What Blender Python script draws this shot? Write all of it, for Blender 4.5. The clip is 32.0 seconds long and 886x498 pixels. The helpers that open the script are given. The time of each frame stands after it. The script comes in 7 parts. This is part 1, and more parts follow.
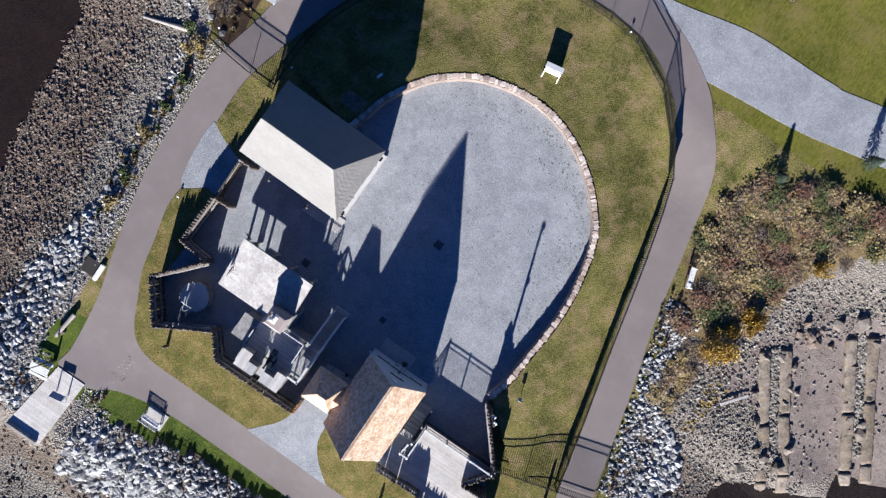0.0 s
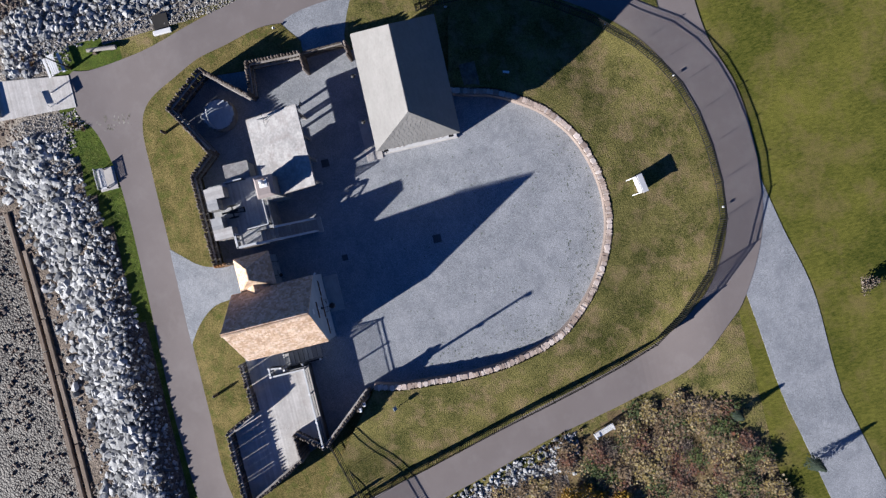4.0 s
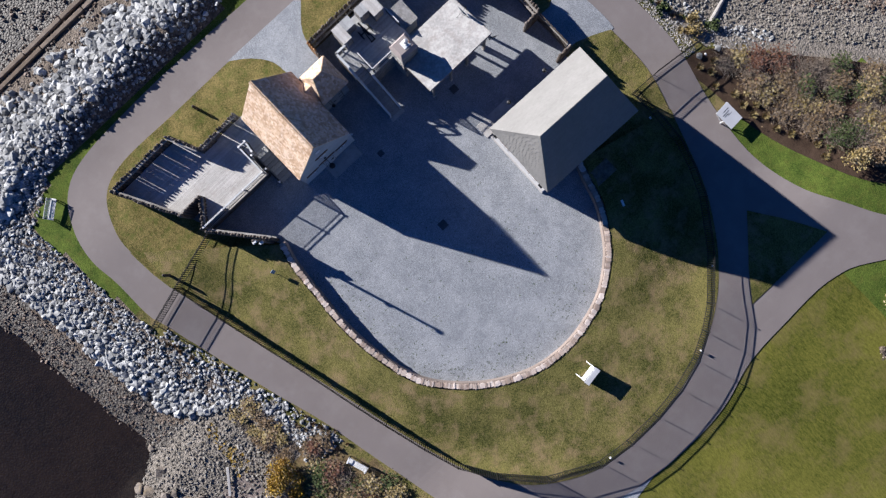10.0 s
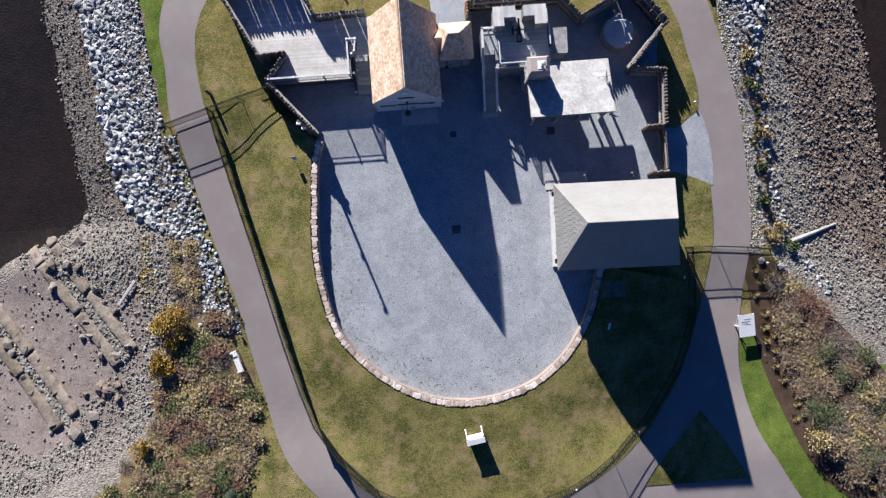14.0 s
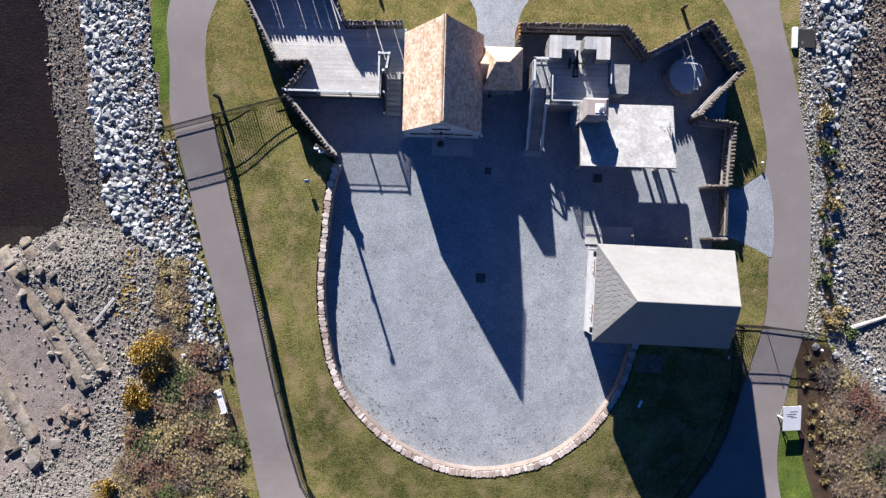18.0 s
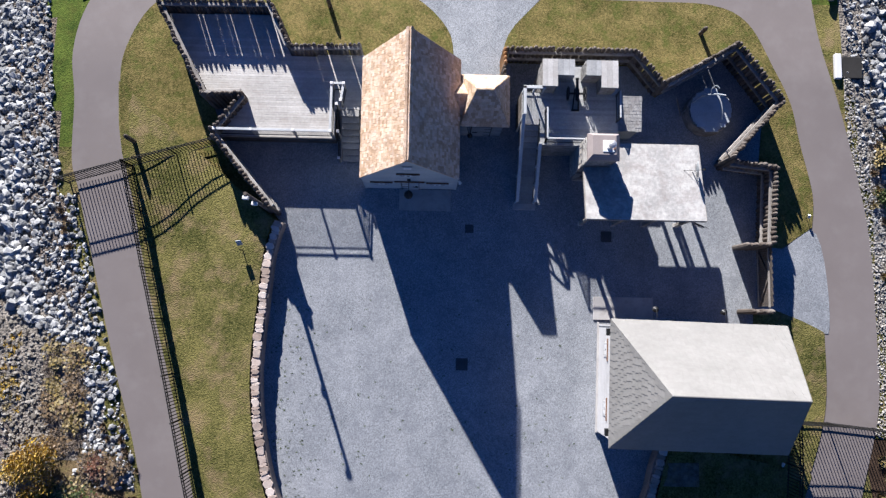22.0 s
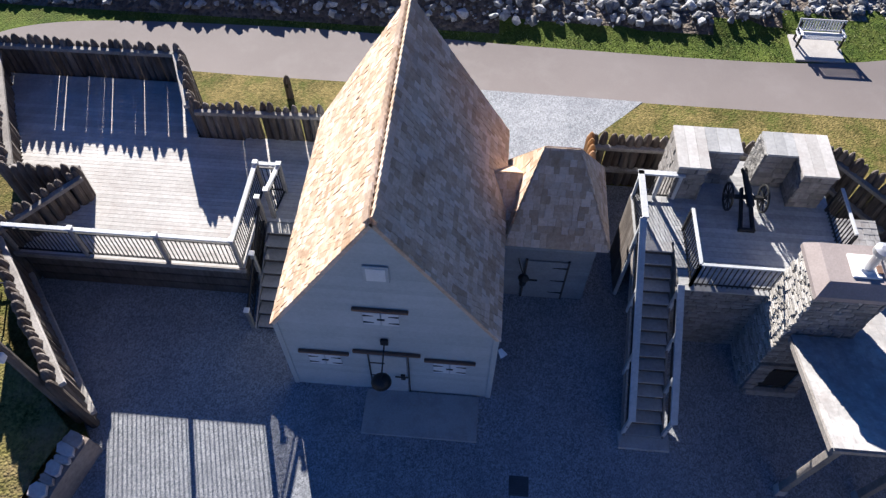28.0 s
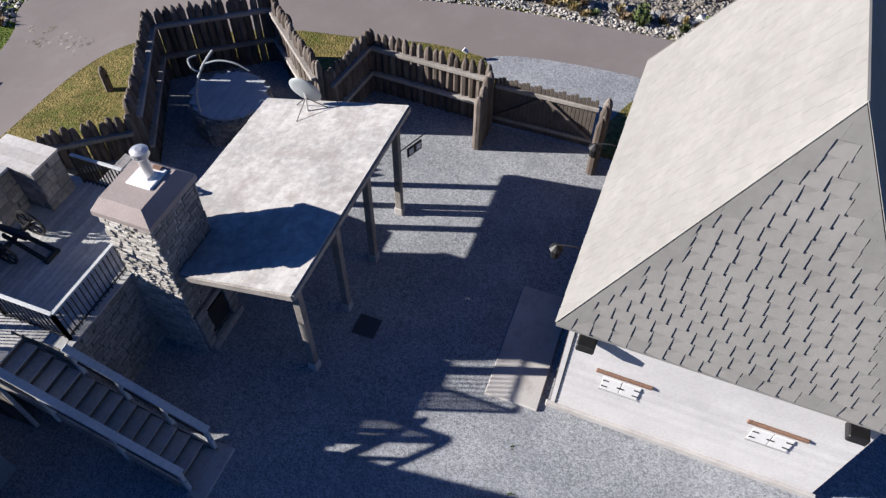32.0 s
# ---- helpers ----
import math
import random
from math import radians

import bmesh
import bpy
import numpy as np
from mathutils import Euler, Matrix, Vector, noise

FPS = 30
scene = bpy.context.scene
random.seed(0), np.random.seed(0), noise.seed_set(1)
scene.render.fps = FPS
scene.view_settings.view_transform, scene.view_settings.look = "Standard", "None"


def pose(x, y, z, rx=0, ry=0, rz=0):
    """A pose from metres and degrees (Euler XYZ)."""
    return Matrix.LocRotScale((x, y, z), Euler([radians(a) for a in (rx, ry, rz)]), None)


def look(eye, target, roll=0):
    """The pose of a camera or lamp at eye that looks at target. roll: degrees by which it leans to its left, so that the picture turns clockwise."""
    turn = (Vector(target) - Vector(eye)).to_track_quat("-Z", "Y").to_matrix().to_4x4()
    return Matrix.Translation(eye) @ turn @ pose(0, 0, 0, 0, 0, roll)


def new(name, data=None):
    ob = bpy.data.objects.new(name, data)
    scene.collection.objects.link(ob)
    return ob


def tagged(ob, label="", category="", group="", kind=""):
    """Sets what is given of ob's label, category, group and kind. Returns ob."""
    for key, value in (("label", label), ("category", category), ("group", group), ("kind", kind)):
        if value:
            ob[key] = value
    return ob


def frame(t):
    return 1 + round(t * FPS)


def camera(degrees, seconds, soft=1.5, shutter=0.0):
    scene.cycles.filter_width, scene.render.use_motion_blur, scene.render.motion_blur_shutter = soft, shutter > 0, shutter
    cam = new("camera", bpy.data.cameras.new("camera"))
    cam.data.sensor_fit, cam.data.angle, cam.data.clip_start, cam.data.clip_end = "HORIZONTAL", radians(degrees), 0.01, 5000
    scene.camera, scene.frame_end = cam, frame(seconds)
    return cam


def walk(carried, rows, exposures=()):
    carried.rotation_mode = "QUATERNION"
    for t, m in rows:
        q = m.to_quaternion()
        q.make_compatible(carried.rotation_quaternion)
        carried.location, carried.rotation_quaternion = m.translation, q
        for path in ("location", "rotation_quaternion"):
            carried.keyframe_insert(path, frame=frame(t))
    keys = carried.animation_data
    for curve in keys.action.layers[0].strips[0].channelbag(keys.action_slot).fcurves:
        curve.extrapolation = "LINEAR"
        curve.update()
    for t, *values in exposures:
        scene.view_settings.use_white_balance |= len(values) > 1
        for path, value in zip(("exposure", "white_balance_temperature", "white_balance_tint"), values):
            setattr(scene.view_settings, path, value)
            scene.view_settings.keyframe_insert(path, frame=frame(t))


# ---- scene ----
cam = camera(64.47, 32.0, 1.35)
# seconds, place in metres, turn in degrees
PATH = [
    (0, -0.967, -2.779, 61.100, -1.914, 1.926, -145.664),
    (0.5, -0.922, -2.552, 60.800, -1.742, 2.118, -140.363),
    (1, -0.923, -2.466, 60.580, -1.606, 2.275, -134.716),
    (1.5, -0.955, -2.473, 60.471, -1.469, 2.384, -129.218),
    (2, -0.989, -2.559, 60.406, -1.264, 2.478, -124.000),
    (2.5, -1.060, -2.645, 60.465, -1.065, 2.480, -118.992),
    (3, -1.087, -2.719, 60.654, -0.873, 2.470, -114.038),
    (3.5, -1.013, -2.790, 60.894, -0.636, 2.345, -108.978),
    (5.5, -0.933, -2.678, 60.613, -0.243, 2.215, -89.537),
    (6, -0.881, -2.684, 60.664, -0.106, 2.080, -84.442),
    (6.5, -0.983, -2.687, 60.533, 0.051, 2.049, -79.051),
    (7, -1.062, -2.686, 60.459, 0.257, 1.940, -73.643),
    (7.5, -1.087, -2.698, 60.432, 0.341, 1.798, -68.455),
    (8, -1.064, -2.718, 60.427, 0.393, 1.653, -63.390),
    (8.5, -1.029, -2.808, 60.445, 0.492, 1.576, -58.377),
    (9, -0.957, -2.952, 60.481, 0.560, 1.473, -53.490),
    (9.5, -1.004, -2.866, 60.523, 0.666, 1.297, -48.366),
    (10, -1.040, -2.855, 60.558, 0.718, 1.096, -43.412),
    (10.5, -1.034, -2.897, 60.561, 0.784, 0.957, -38.412),
    (11, -1.058, -2.928, 60.449, 0.807, 0.825, -33.287),
    (11.5, -1.061, -2.937, 60.324, 0.841, 0.656, -28.101),
    (12, -1.073, -2.990, 60.311, 0.840, 0.513, -22.842),
    (12.5, -1.109, -2.954, 60.400, 0.856, 0.376, -17.875),
    (13, -1.143, -2.914, 60.481, 0.909, 0.244, -12.759),
    (13.5, -1.165, -2.743, 60.400, 0.865, 0.154, -7.832),
    (14, -1.176, -2.519, 60.408, 0.865, 0.071, -4.208),
    (14.5, -1.258, -2.145, 60.393, 0.776, -0.055, -2.196),
    (16.5, -2.736, 0.938, 59.060, -1.476, -1.157, 0.882),
    (17, -3.074, 1.675, 57.173, -1.590, -0.907, 1.284),
    (17.5, -3.324, 2.457, 55.151, -1.249, -0.548, 1.454),
    (18, -3.313, 3.024, 53.752, -0.955, -0.468, 1.585),
    (18.5, -2.853, 3.118, 53.649, -1.207, -1.126, 1.482),
    (19, -2.467, 3.012, 53.236, -1.090, -1.660, 1.379),
    (19.5, -2.393, 2.913, 51.436, -0.735, -1.384, 1.394),
    (20, -2.264, 2.811, 49.640, -0.418, -1.324, 1.339),
    (20.5, -2.178, 2.740, 47.890, -0.216, -1.347, 1.221),
    (21, -2.133, 2.704, 46.142, 0.218, -1.323, 1.090),
    (21.5, -2.082, 2.600, 44.295, 1.313, -1.219, 1.006),
    (22, -2.013, 2.784, 42.582, 5.537, -1.245, 1.025),
    (22.5, -1.826, 2.598, 40.848, 9.671, -1.268, 0.915),
    (23, -1.719, 2.675, 39.149, 14.238, -1.000, 0.879),
    (23.5, -1.688, 2.895, 37.763, 18.354, -1.095, 0.882),
    (24, -1.612, 2.396, 35.614, 19.675, -1.194, 1.036),
    (24.5, -1.483, 2.423, 33.493, 21.773, -0.925, 0.997),
    (26.5, -1.446, 3.083, 24.634, 30.873, -0.652, 3.473),
    (27, -1.436, 2.947, 22.672, 30.999, -0.600, 4.385),
    (27.5, -1.359, 2.836, 20.561, 31.392, -0.534, 4.665),
    (28, -1.291, 2.754, 18.667, 34.465, -0.526, 4.673),
    (28.5, -1.344, 2.747, 17.156, 38.110, -0.538, 4.857),
    (29, -1.060, 2.734, 16.963, 38.747, -0.360, 5.015),
    (29.5, -0.653, 2.799, 16.921, 38.611, -0.379, 3.602),
    (30, -0.503, 2.681, 16.761, 38.793, -0.325, -4.407),
    (30.5, -0.505, 2.746, 16.813, 38.611, -0.624, -17.280),
    (31, -0.474, 2.682, 16.711, 38.805, -1.010, -34.295),
    (31.5, -0.447, 2.608, 16.510, 38.981, -1.191, -52.383),
    (32, -0.373, 2.412, 16.472, 38.906, -0.587, -69.659),
]
EXPOSURES = [(0.0, 1.64, 5120, 13), (3.5, 1.32, 5120, 13), (6.0, 1.31, 5120, 13), (10.0, 1.39, 5120, 13), (12.0, 1.47, 5120, 13), (14.0, 1.64, 5120, 13), (19.0, 1.71, 5120, 13), (22.0, 1.61, 5120, 13), (24.0, 1.62, 5300, 13), (27.0, 1.79, 5300, 13), (29.0, 2.01, 5300, 13), (30.0, 2.09, 5300, 13), (31.0, 1.95, 5300, 13), (32.0, 1.50, 5300, 13)]
walk(cam, [(t, pose(x, y, z, rx, ry, rz)) for t, x, y, z, rx, ry, rz in PATH], EXPOSURES)

# ---- light ----
SUN = Vector((0.8325, -2.48, -1.0))      # the way the sunlight goes
sun_el = math.atan2(1.0, math.hypot(0.8325, 2.48))
world = bpy.data.worlds.new("sky")
scene.world = world
world.use_nodes = True
wn = world.node_tree
sky = wn.nodes.new("ShaderNodeTexSky")
sky.sky_type = "NISHITA"
sky.sun_disc = False
sky.sun_elevation, sky.sun_rotation = sun_el, radians(341.4)
sky.ozone_density, sky.dust_density, sky.air_density = 6.0, 0.2, 1.0
clear = wn.nodes.new("ShaderNodeMix")
clear.data_type, clear.blend_type = "RGBA", "MULTIPLY"
clear.inputs[0].default_value = 1.0
clear.inputs[7].default_value = (0.66, 0.92, 1.25, 1)      # very clear autumn air
wn.links.new(sky.outputs[0], clear.inputs[6])
wn.links.new(clear.outputs[2], wn.nodes["Background"].inputs[0])
wn.nodes["Background"].inputs[1].default_value = 0.0205
sun = new("sun", bpy.data.lights.new("sun", "SUN"))
sun.data.energy, sun.data.angle, sun.data.color = 5.0, radians(0.5), (1.0, 0.835, 0.61)
sun.matrix_world = look((0, 0, 40), Vector((0, 0, 40)) + SUN)


# ---- materials ----
def ramp(nt, fac, stops):
    r = nt.nodes.new("ShaderNodeValToRGB")
    while len(r.color_ramp.elements) < len(stops):
        r.color_ramp.elements.new(0.5)
    for e, (p, c) in zip(r.color_ramp.elements, stops):
        e.position, e.color = p, (*c, 1)
    nt.links.new(fac, r.inputs[0])
    return r.outputs[0]


def mixed(nt, a, b, fac, kind="MIX"):
    m = nt.nodes.new("ShaderNodeMix")
    m.data_type, m.blend_type = "RGBA", kind
    for k, v in ((0, fac), (6, a), (7, b)):
        if hasattr(v, "is_linked"):
            nt.links.new(v, m.inputs[k])
        elif k == 0:
            m.inputs[k].default_value = v
        else:
            m.inputs[k].default_value = (*v, 1)
    return m.outputs[2]


def noise_tex(nt, vec, scale, detail=4.0, rough=0.6, stretch=None):
    if stretch:
        mp = nt.nodes.new("ShaderNodeMapping")
        mp.inputs[3].default_value = stretch
        nt.links.new(vec, mp.inputs[0])
        vec = mp.outputs[0]
    n = nt.nodes.new("ShaderNodeTexNoise")
    n.inputs["Scale"].default_value, n.inputs["Detail"].default_value, n.inputs["Roughness"].default_value = scale, detail, rough
    nt.links.new(vec, n.inputs["Vector"])
    return n.outputs[0]


def cells(nt, vec, scale, out="Color", feature="F1"):
    v = nt.nodes.new("ShaderNodeTexVoronoi")
    v.feature = feature
    v.inputs["Scale"].default_value = scale
    nt.links.new(vec, v.inputs["Vector"])
    return v.outputs[out]


def grey(nt, col):
    b = nt.nodes.new("ShaderNodeRGBToBW")
    nt.links.new(col, b.inputs[0])
    return b.outputs[0]


def material(name, dark, light, fine=20.0, broad=0.6, rough=0.85, bump=0.3, dist=0.02, metal=0.0, piece=0.0, stretch=None,
             stain=None, stain_amount=0.5, stone=0.0, stone_dist=0.03, local=False, island=False, spread=0.32, grit=0.55, shine=0.5):
    """A surface with fine grain, broad patches, pebbles (stone: cells a metre), stains and a change from piece to piece."""
    m = bpy.data.materials.new(name)
    m.use_nodes = True
    nt = m.node_tree
    bsdf = nt.nodes["Principled BSDF"]
    if local:
        vec = nt.nodes.new("ShaderNodeTexCoord").outputs["Object"]
    else:
        vec = nt.nodes.new("ShaderNodeNewGeometry").outputs["Position"]
    g = noise_tex(nt, vec, fine, 5, 0.65, stretch)
    b = noise_tex(nt, vec, broad, 4, 0.6)
    add = nt.nodes.new("ShaderNodeMath")
    add.operation = "MULTIPLY_ADD"
    nt.links.new(b, add.inputs[0])
    add.inputs[1].default_value = 0.5
    half = nt.nodes.new("ShaderNodeMath")
    half.operation = "MULTIPLY"
    half.inputs[1].default_value = 0.5
    nt.links.new(g, half.inputs[0])
    nt.links.new(half.outputs[0], add.inputs[2])
    col = ramp(nt, add.outputs[0], [(0.5 - spread / 2, dark), (0.5 + spread / 2, light)])
    height = g
    if stone:
        c = cells(nt, vec, stone)
        edge = cells(nt, vec, stone, "Distance")
        col = mixed(nt, col, ramp(nt, grey(nt, c), [(0.2, tuple(0.45 * v for v in dark)), (0.8, tuple(min(1, 1.25 * v) for v in light))]), grit)
        hm = nt.nodes.new("ShaderNodeMath")
        hm.operation = "SUBTRACT"
        nt.links.new(g, hm.inputs[0])
        nt.links.new(edge, hm.inputs[1])
        height = hm.outputs[0]
    if stain:
        s = noise_tex(nt, vec, broad * 2.3 + 0.05, 6, 0.7)
        f = nt.nodes.new("ShaderNodeMapRange")
        f.inputs[1].default_value, f.inputs[2].default_value, f.inputs[4].default_value = 0.48, 0.66, stain_amount
        nt.links.new(s, f.inputs[0])
        col = mixed(nt, col, stain, f.outputs[0])
    if piece:
        if island:
            rnd = nt.nodes.new("ShaderNodeNewGeometry").outputs["Random Per Island"]
        else:
            rnd = nt.nodes.new("ShaderNodeObjectInfo").outputs["Random"]
        h = nt.nodes.new("ShaderNodeHueSaturation")
        mr = nt.nodes.new("ShaderNodeMapRange")
        mr.inputs[3].default_value, mr.inputs[4].default_value = 1 - piece, 1 + piece
        nt.links.new(rnd, mr.inputs[0])
        nt.links.new(mr.outputs[0], h.inputs["Value"])
        ms = nt.nodes.new("ShaderNodeMapRange")
        ms.inputs[3].default_value, ms.inputs[4].default_value = 1 + piece * 0.7, 1 - piece * 0.7
        nt.links.new(rnd, ms.inputs[0])
        nt.links.new(ms.outputs[0], h.inputs["Saturation"])
        nt.links.new(col, h.inputs["Color"])
        col = h.outputs[0]
    nt.links.new(col, bsdf.inputs["Base Color"])
    bsdf.inputs["Roughness"].default_value = rough
    bsdf.inputs["Metallic"].default_value = metal
    bsdf.inputs["Specular IOR Level"].default_value = shine
    if bump:
        bn = nt.nodes.new("ShaderNodeBump")
        bn.inputs["Strength"].default_value = bump
        bn.inputs["Distance"].default_value = stone_dist if stone else dist
        nt.links.new(height, bn.inputs["Height"])
        nt.links.new(bn.outputs[0], bsdf.inputs["Normal"])
    return m


M = {}
M["grass"] = material("lawn grass", (0.034, 0.043, 0.009), (0.190, 0.168, 0.056), 8, 0.3, 0.95, 0.9, 0.06, stone=13, stone_dist=0.035, grit=0.26, stain=(0.235, 0.172, 0.096), stain_amount=0.7, spread=0.17, shine=0.08)
M["field"] = material("wide mown field", (0.043, 0.054, 0.007), (0.150, 0.144, 0.026), 6, 0.12, 0.95, 0.5, 0.05, stone=11, stone_dist=0.03, grit=0.18, stretch=(1.0, 0.3, 1.0), stain=(0.165, 0.13, 0.052), stain_amount=0.65, spread=0.22, shine=0.08)
M["green"] = material("lush grass", (0.026, 0.050, 0.008), (0.118, 0.155, 0.026), 9, 0.6, 0.95, 0.8, 0.06, stone=13, stone_dist=0.03, grit=0.2, stain=(0.094, 0.083, 0.022), stain_amount=0.35, spread=0.24, shine=0.08)
M["drygrass"] = material("dry rough grass", (0.072, 0.053, 0.027), (0.216, 0.158, 0.086), 7, 0.9, 0.95, 0.9, 0.08, stain=(0.072, 0.072, 0.022), shine=0.08)
M["drylawn"] = material("dry mown lawn", (0.050, 0.052, 0.012), (0.225, 0.178, 0.068), 8, 0.5, 0.95, 0.8, 0.06, stone=13, stone_dist=0.03, grit=0.24, stain=(0.070, 0.095, 0.016), stain_amount=0.6, spread=0.2, shine=0.08)
M["asphalt"] = material("worn asphalt", (0.144, 0.124, 0.119), (0.184, 0.161, 0.156), 30, 0.22, 0.9, 0.25, 0.006, stain=(0.209, 0.189, 0.184), stain_amount=0.35)
M["gravel"] = material("crushed stone", (0.165, 0.178, 0.198), (0.338, 0.350, 0.374), 9, 0.35, 0.95, 0.5, 0.015, stone=30, stone_dist=0.012, stain=(0.165, 0.174, 0.198), stain_amount=0.5, spread=0.2, grit=0.5, shine=0.2)
M["beach"] = material("brown beach shingle", (0.061, 0.046, 0.034), (0.162, 0.13, 0.101), 3, 0.3, 0.9, 0.9, 0.06, stone=6.5, stone_dist=0.1, stain=(0.072, 0.05, 0.032))
M["shingle"] = material("pale grey shingle", (0.104, 0.091, 0.076), (0.245, 0.216, 0.184), 3, 0.3, 0.9, 0.9, 0.06, stone=6.5, stone_dist=0.1, stain=(0.144, 0.13, 0.108))
M["sand"] = material("pinkish grit", (0.125, 0.100, 0.088), (0.225, 0.188, 0.170), 3, 0.5, 0.9, 0.9, 0.06, stone=15, stone_dist=0.04, stain=(0.105, 0.08, 0.066), stain_amount=0.7, grit=0.4)
M["mud"] = material("dark tidal gravel", (0.022, 0.018, 0.014), (0.108, 0.094, 0.079), 4, 0.3, 0.6, 0.9, 0.06, stone=5, stone_dist=0.1)
M["soil"] = material("bark mulch", (0.025, 0.017, 0.012), (0.086, 0.058, 0.04), 12, 0.6, 0.95, 0.9, 0.05, shine=0.08)
M["water"] = material("murky water", (0.007, 0.005, 0.004), (0.02, 0.013, 0.009), 1.5, 0.1, 0.12, 0.15, 0.02)
wb = M["water"].node_tree.nodes["Principled BSDF"]
wb.inputs["Alpha"].default_value = 0.8
M["rock"] = material("pale quarried rock", (0.15, 0.153, 0.16), (0.42, 0.424, 0.424), 6, 0.9, 0.9, 0.7, 0.05, piece=0.5, stain=(0.11, 0.105, 0.098), stain_amount=0.6)
M["rocks"] = material("pale quarried rocks", (0.15, 0.153, 0.16), (0.42, 0.424, 0.424), 6, 0.9, 0.9, 0.7, 0.05, piece=0.5, island=True, stain=(0.11, 0.105, 0.098), stain_amount=0.6)
M["pebble"] = material("pale grey pebbles", (0.094, 0.084, 0.072), (0.238, 0.22, 0.191), 6, 0.9, 0.9, 0.5, 0.03, piece=0.4, island=True)
M["chips"] = material("pale path-edge chippings", (0.202, 0.187, 0.169), (0.403, 0.382, 0.349), 6, 0.9, 0.9, 0.5, 0.03, piece=0.3, island=True)
M["rubble"] = material("pale lime rubble", (0.245, 0.23, 0.209), (0.475, 0.454, 0.418), 9, 1.0, 0.9, 0.6, 0.03, piece=0.3)
M["capstone"] = material("pink sandstone", (0.30, 0.235, 0.198), (0.50, 0.415, 0.36), 8, 0.8, 0.9, 0.5, 0.02, piece=0.4, stain=(0.302, 0.288, 0.266))
M["wallstone"] = material("rough wall stone", (0.158, 0.13, 0.115), (0.346, 0.288, 0.252), 8, 0.8, 0.9, 0.6, 0.03, piece=0.35)
M["masonry"] = material("grey rubble masonry", (0.101, 0.097, 0.094), (0.259, 0.252, 0.241), 9, 1.0, 0.9, 0.8, 0.03, stone=4.5, stone_dist=0.07, piece=0.1)
M["stone"] = material("grey field stone", (0.13, 0.122, 0.115), (0.281, 0.266, 0.252), 9, 1.0, 0.9, 0.6, 0.03, piece=0.2)
M["log"] = material("weathered spruce log", (0.047, 0.037, 0.031), (0.148, 0.124, 0.107), 14, 1.5, 0.9, 0.6, 0.02, piece=0.35, stretch=(1, 1, 0.12))
M["freshlog"] = material("fresh cut orange log", (0.216, 0.108, 0.036), (0.36, 0.194, 0.072), 14, 1.5, 0.85, 0.5, 0.02, piece=0.2, stretch=(1, 1, 0.12))
M["beam"] = material("silvered timber beam", (0.158, 0.144, 0.13), (0.346, 0.324, 0.302), 16, 1.2, 0.9, 0.5, 0.015, piece=0.25)
M["deck"] = material("silvered deck board", (0.36, 0.346, 0.331), (0.562, 0.547, 0.526), 10, 0.7, 0.85, 0.4, 0.01, piece=0.12, stain=(0.346, 0.31, 0.288))
M["greydeck"] = material("grey deck board", (0.27, 0.275, 0.28), (0.45, 0.45, 0.445), 10, 0.7, 0.85, 0.4, 0.01, piece=0.14, stain=(0.24, 0.24, 0.24))
M["rail"] = material("weathered rail", (0.101, 0.09, 0.079), (0.238, 0.216, 0.194), 14, 1.0, 0.9, 0.5, 0.015, piece=0.25)
M["tread"] = material("worn grey tread", (0.25, 0.245, 0.235), (0.42, 0.41, 0.395), 10, 0.7, 0.85, 0.4, 0.01, piece=0.14)
M["pavroofs"] = material("bleached roof shingles", (0.25, 0.245, 0.242), (0.41, 0.40, 0.39), 5, 0.7, 0.75, 0.3, 0.01, piece=0.07, island=True, stain=(0.225, 0.20, 0.19), stain_amount=0.7, spread=0.2)
M["pavroof"] = material("bleached roof board", (0.25, 0.245, 0.242), (0.41, 0.40, 0.39), 5, 0.7, 0.75, 0.3, 0.01, piece=0.07, stain=(0.225, 0.20, 0.19), stain_amount=0.7, spread=0.2)
M["paintrail"] = material("pale grey painted timber", (0.34, 0.36, 0.375), (0.54, 0.55, 0.565), 12, 1.0, 0.75, 0.3, 0.008)
M["shake"] = material("cedar shake", (0.39, 0.262, 0.168), (0.67, 0.51, 0.365), 12, 0.7, 0.9, 0.5, 0.012, piece=0.24, stain=(0.52, 0.43, 0.35), stain_amount=0.6)
M["shakes"] = material("cedar shakes", (0.39, 0.262, 0.168), (0.67, 0.51, 0.365), 12, 0.7, 0.9, 0.5, 0.012, piece=0.24, island=True, stain=(0.52, 0.43, 0.35), stain_amount=0.6)
M["slate"] = material("grey roof slate", (0.169, 0.164, 0.157), (0.216, 0.21, 0.202), 5, 0.6, 0.8, 0.2, 0.006, piece=0.035, stain=(0.184, 0.184, 0.174), stain_amount=0.4)
M["slates"] = material("grey roof slates", (0.169, 0.164, 0.157), (0.216, 0.21, 0.202), 5, 0.6, 0.8, 0.2, 0.006, piece=0.035, island=True, stain=(0.184, 0.184, 0.174), stain_amount=0.4)
M["clapboard"] = material("grey painted clapboard", (0.36, 0.38, 0.385), (0.47, 0.49, 0.495), 14, 0.8, 0.8, 0.3, 0.008, piece=0.06)
M["whiteboard"] = material("white painted clapboard", (0.418, 0.41, 0.41), (0.547, 0.54, 0.54), 14, 0.8, 0.8, 0.3, 0.008, piece=0.05)
# darker copy of the clapboard paint, with the porch's deep shade in its colour
M["shadeboard"] = material("shade-darkened grey board", (0.20, 0.205, 0.21), (0.31, 0.315, 0.32), 14, 0.8, 0.85, 0.35, 0.008, piece=0.1)
M["white"] = material("white paint", (0.568, 0.568, 0.568), (0.705, 0.705, 0.705), 20, 1.0, 0.6, 0.1, 0.004)
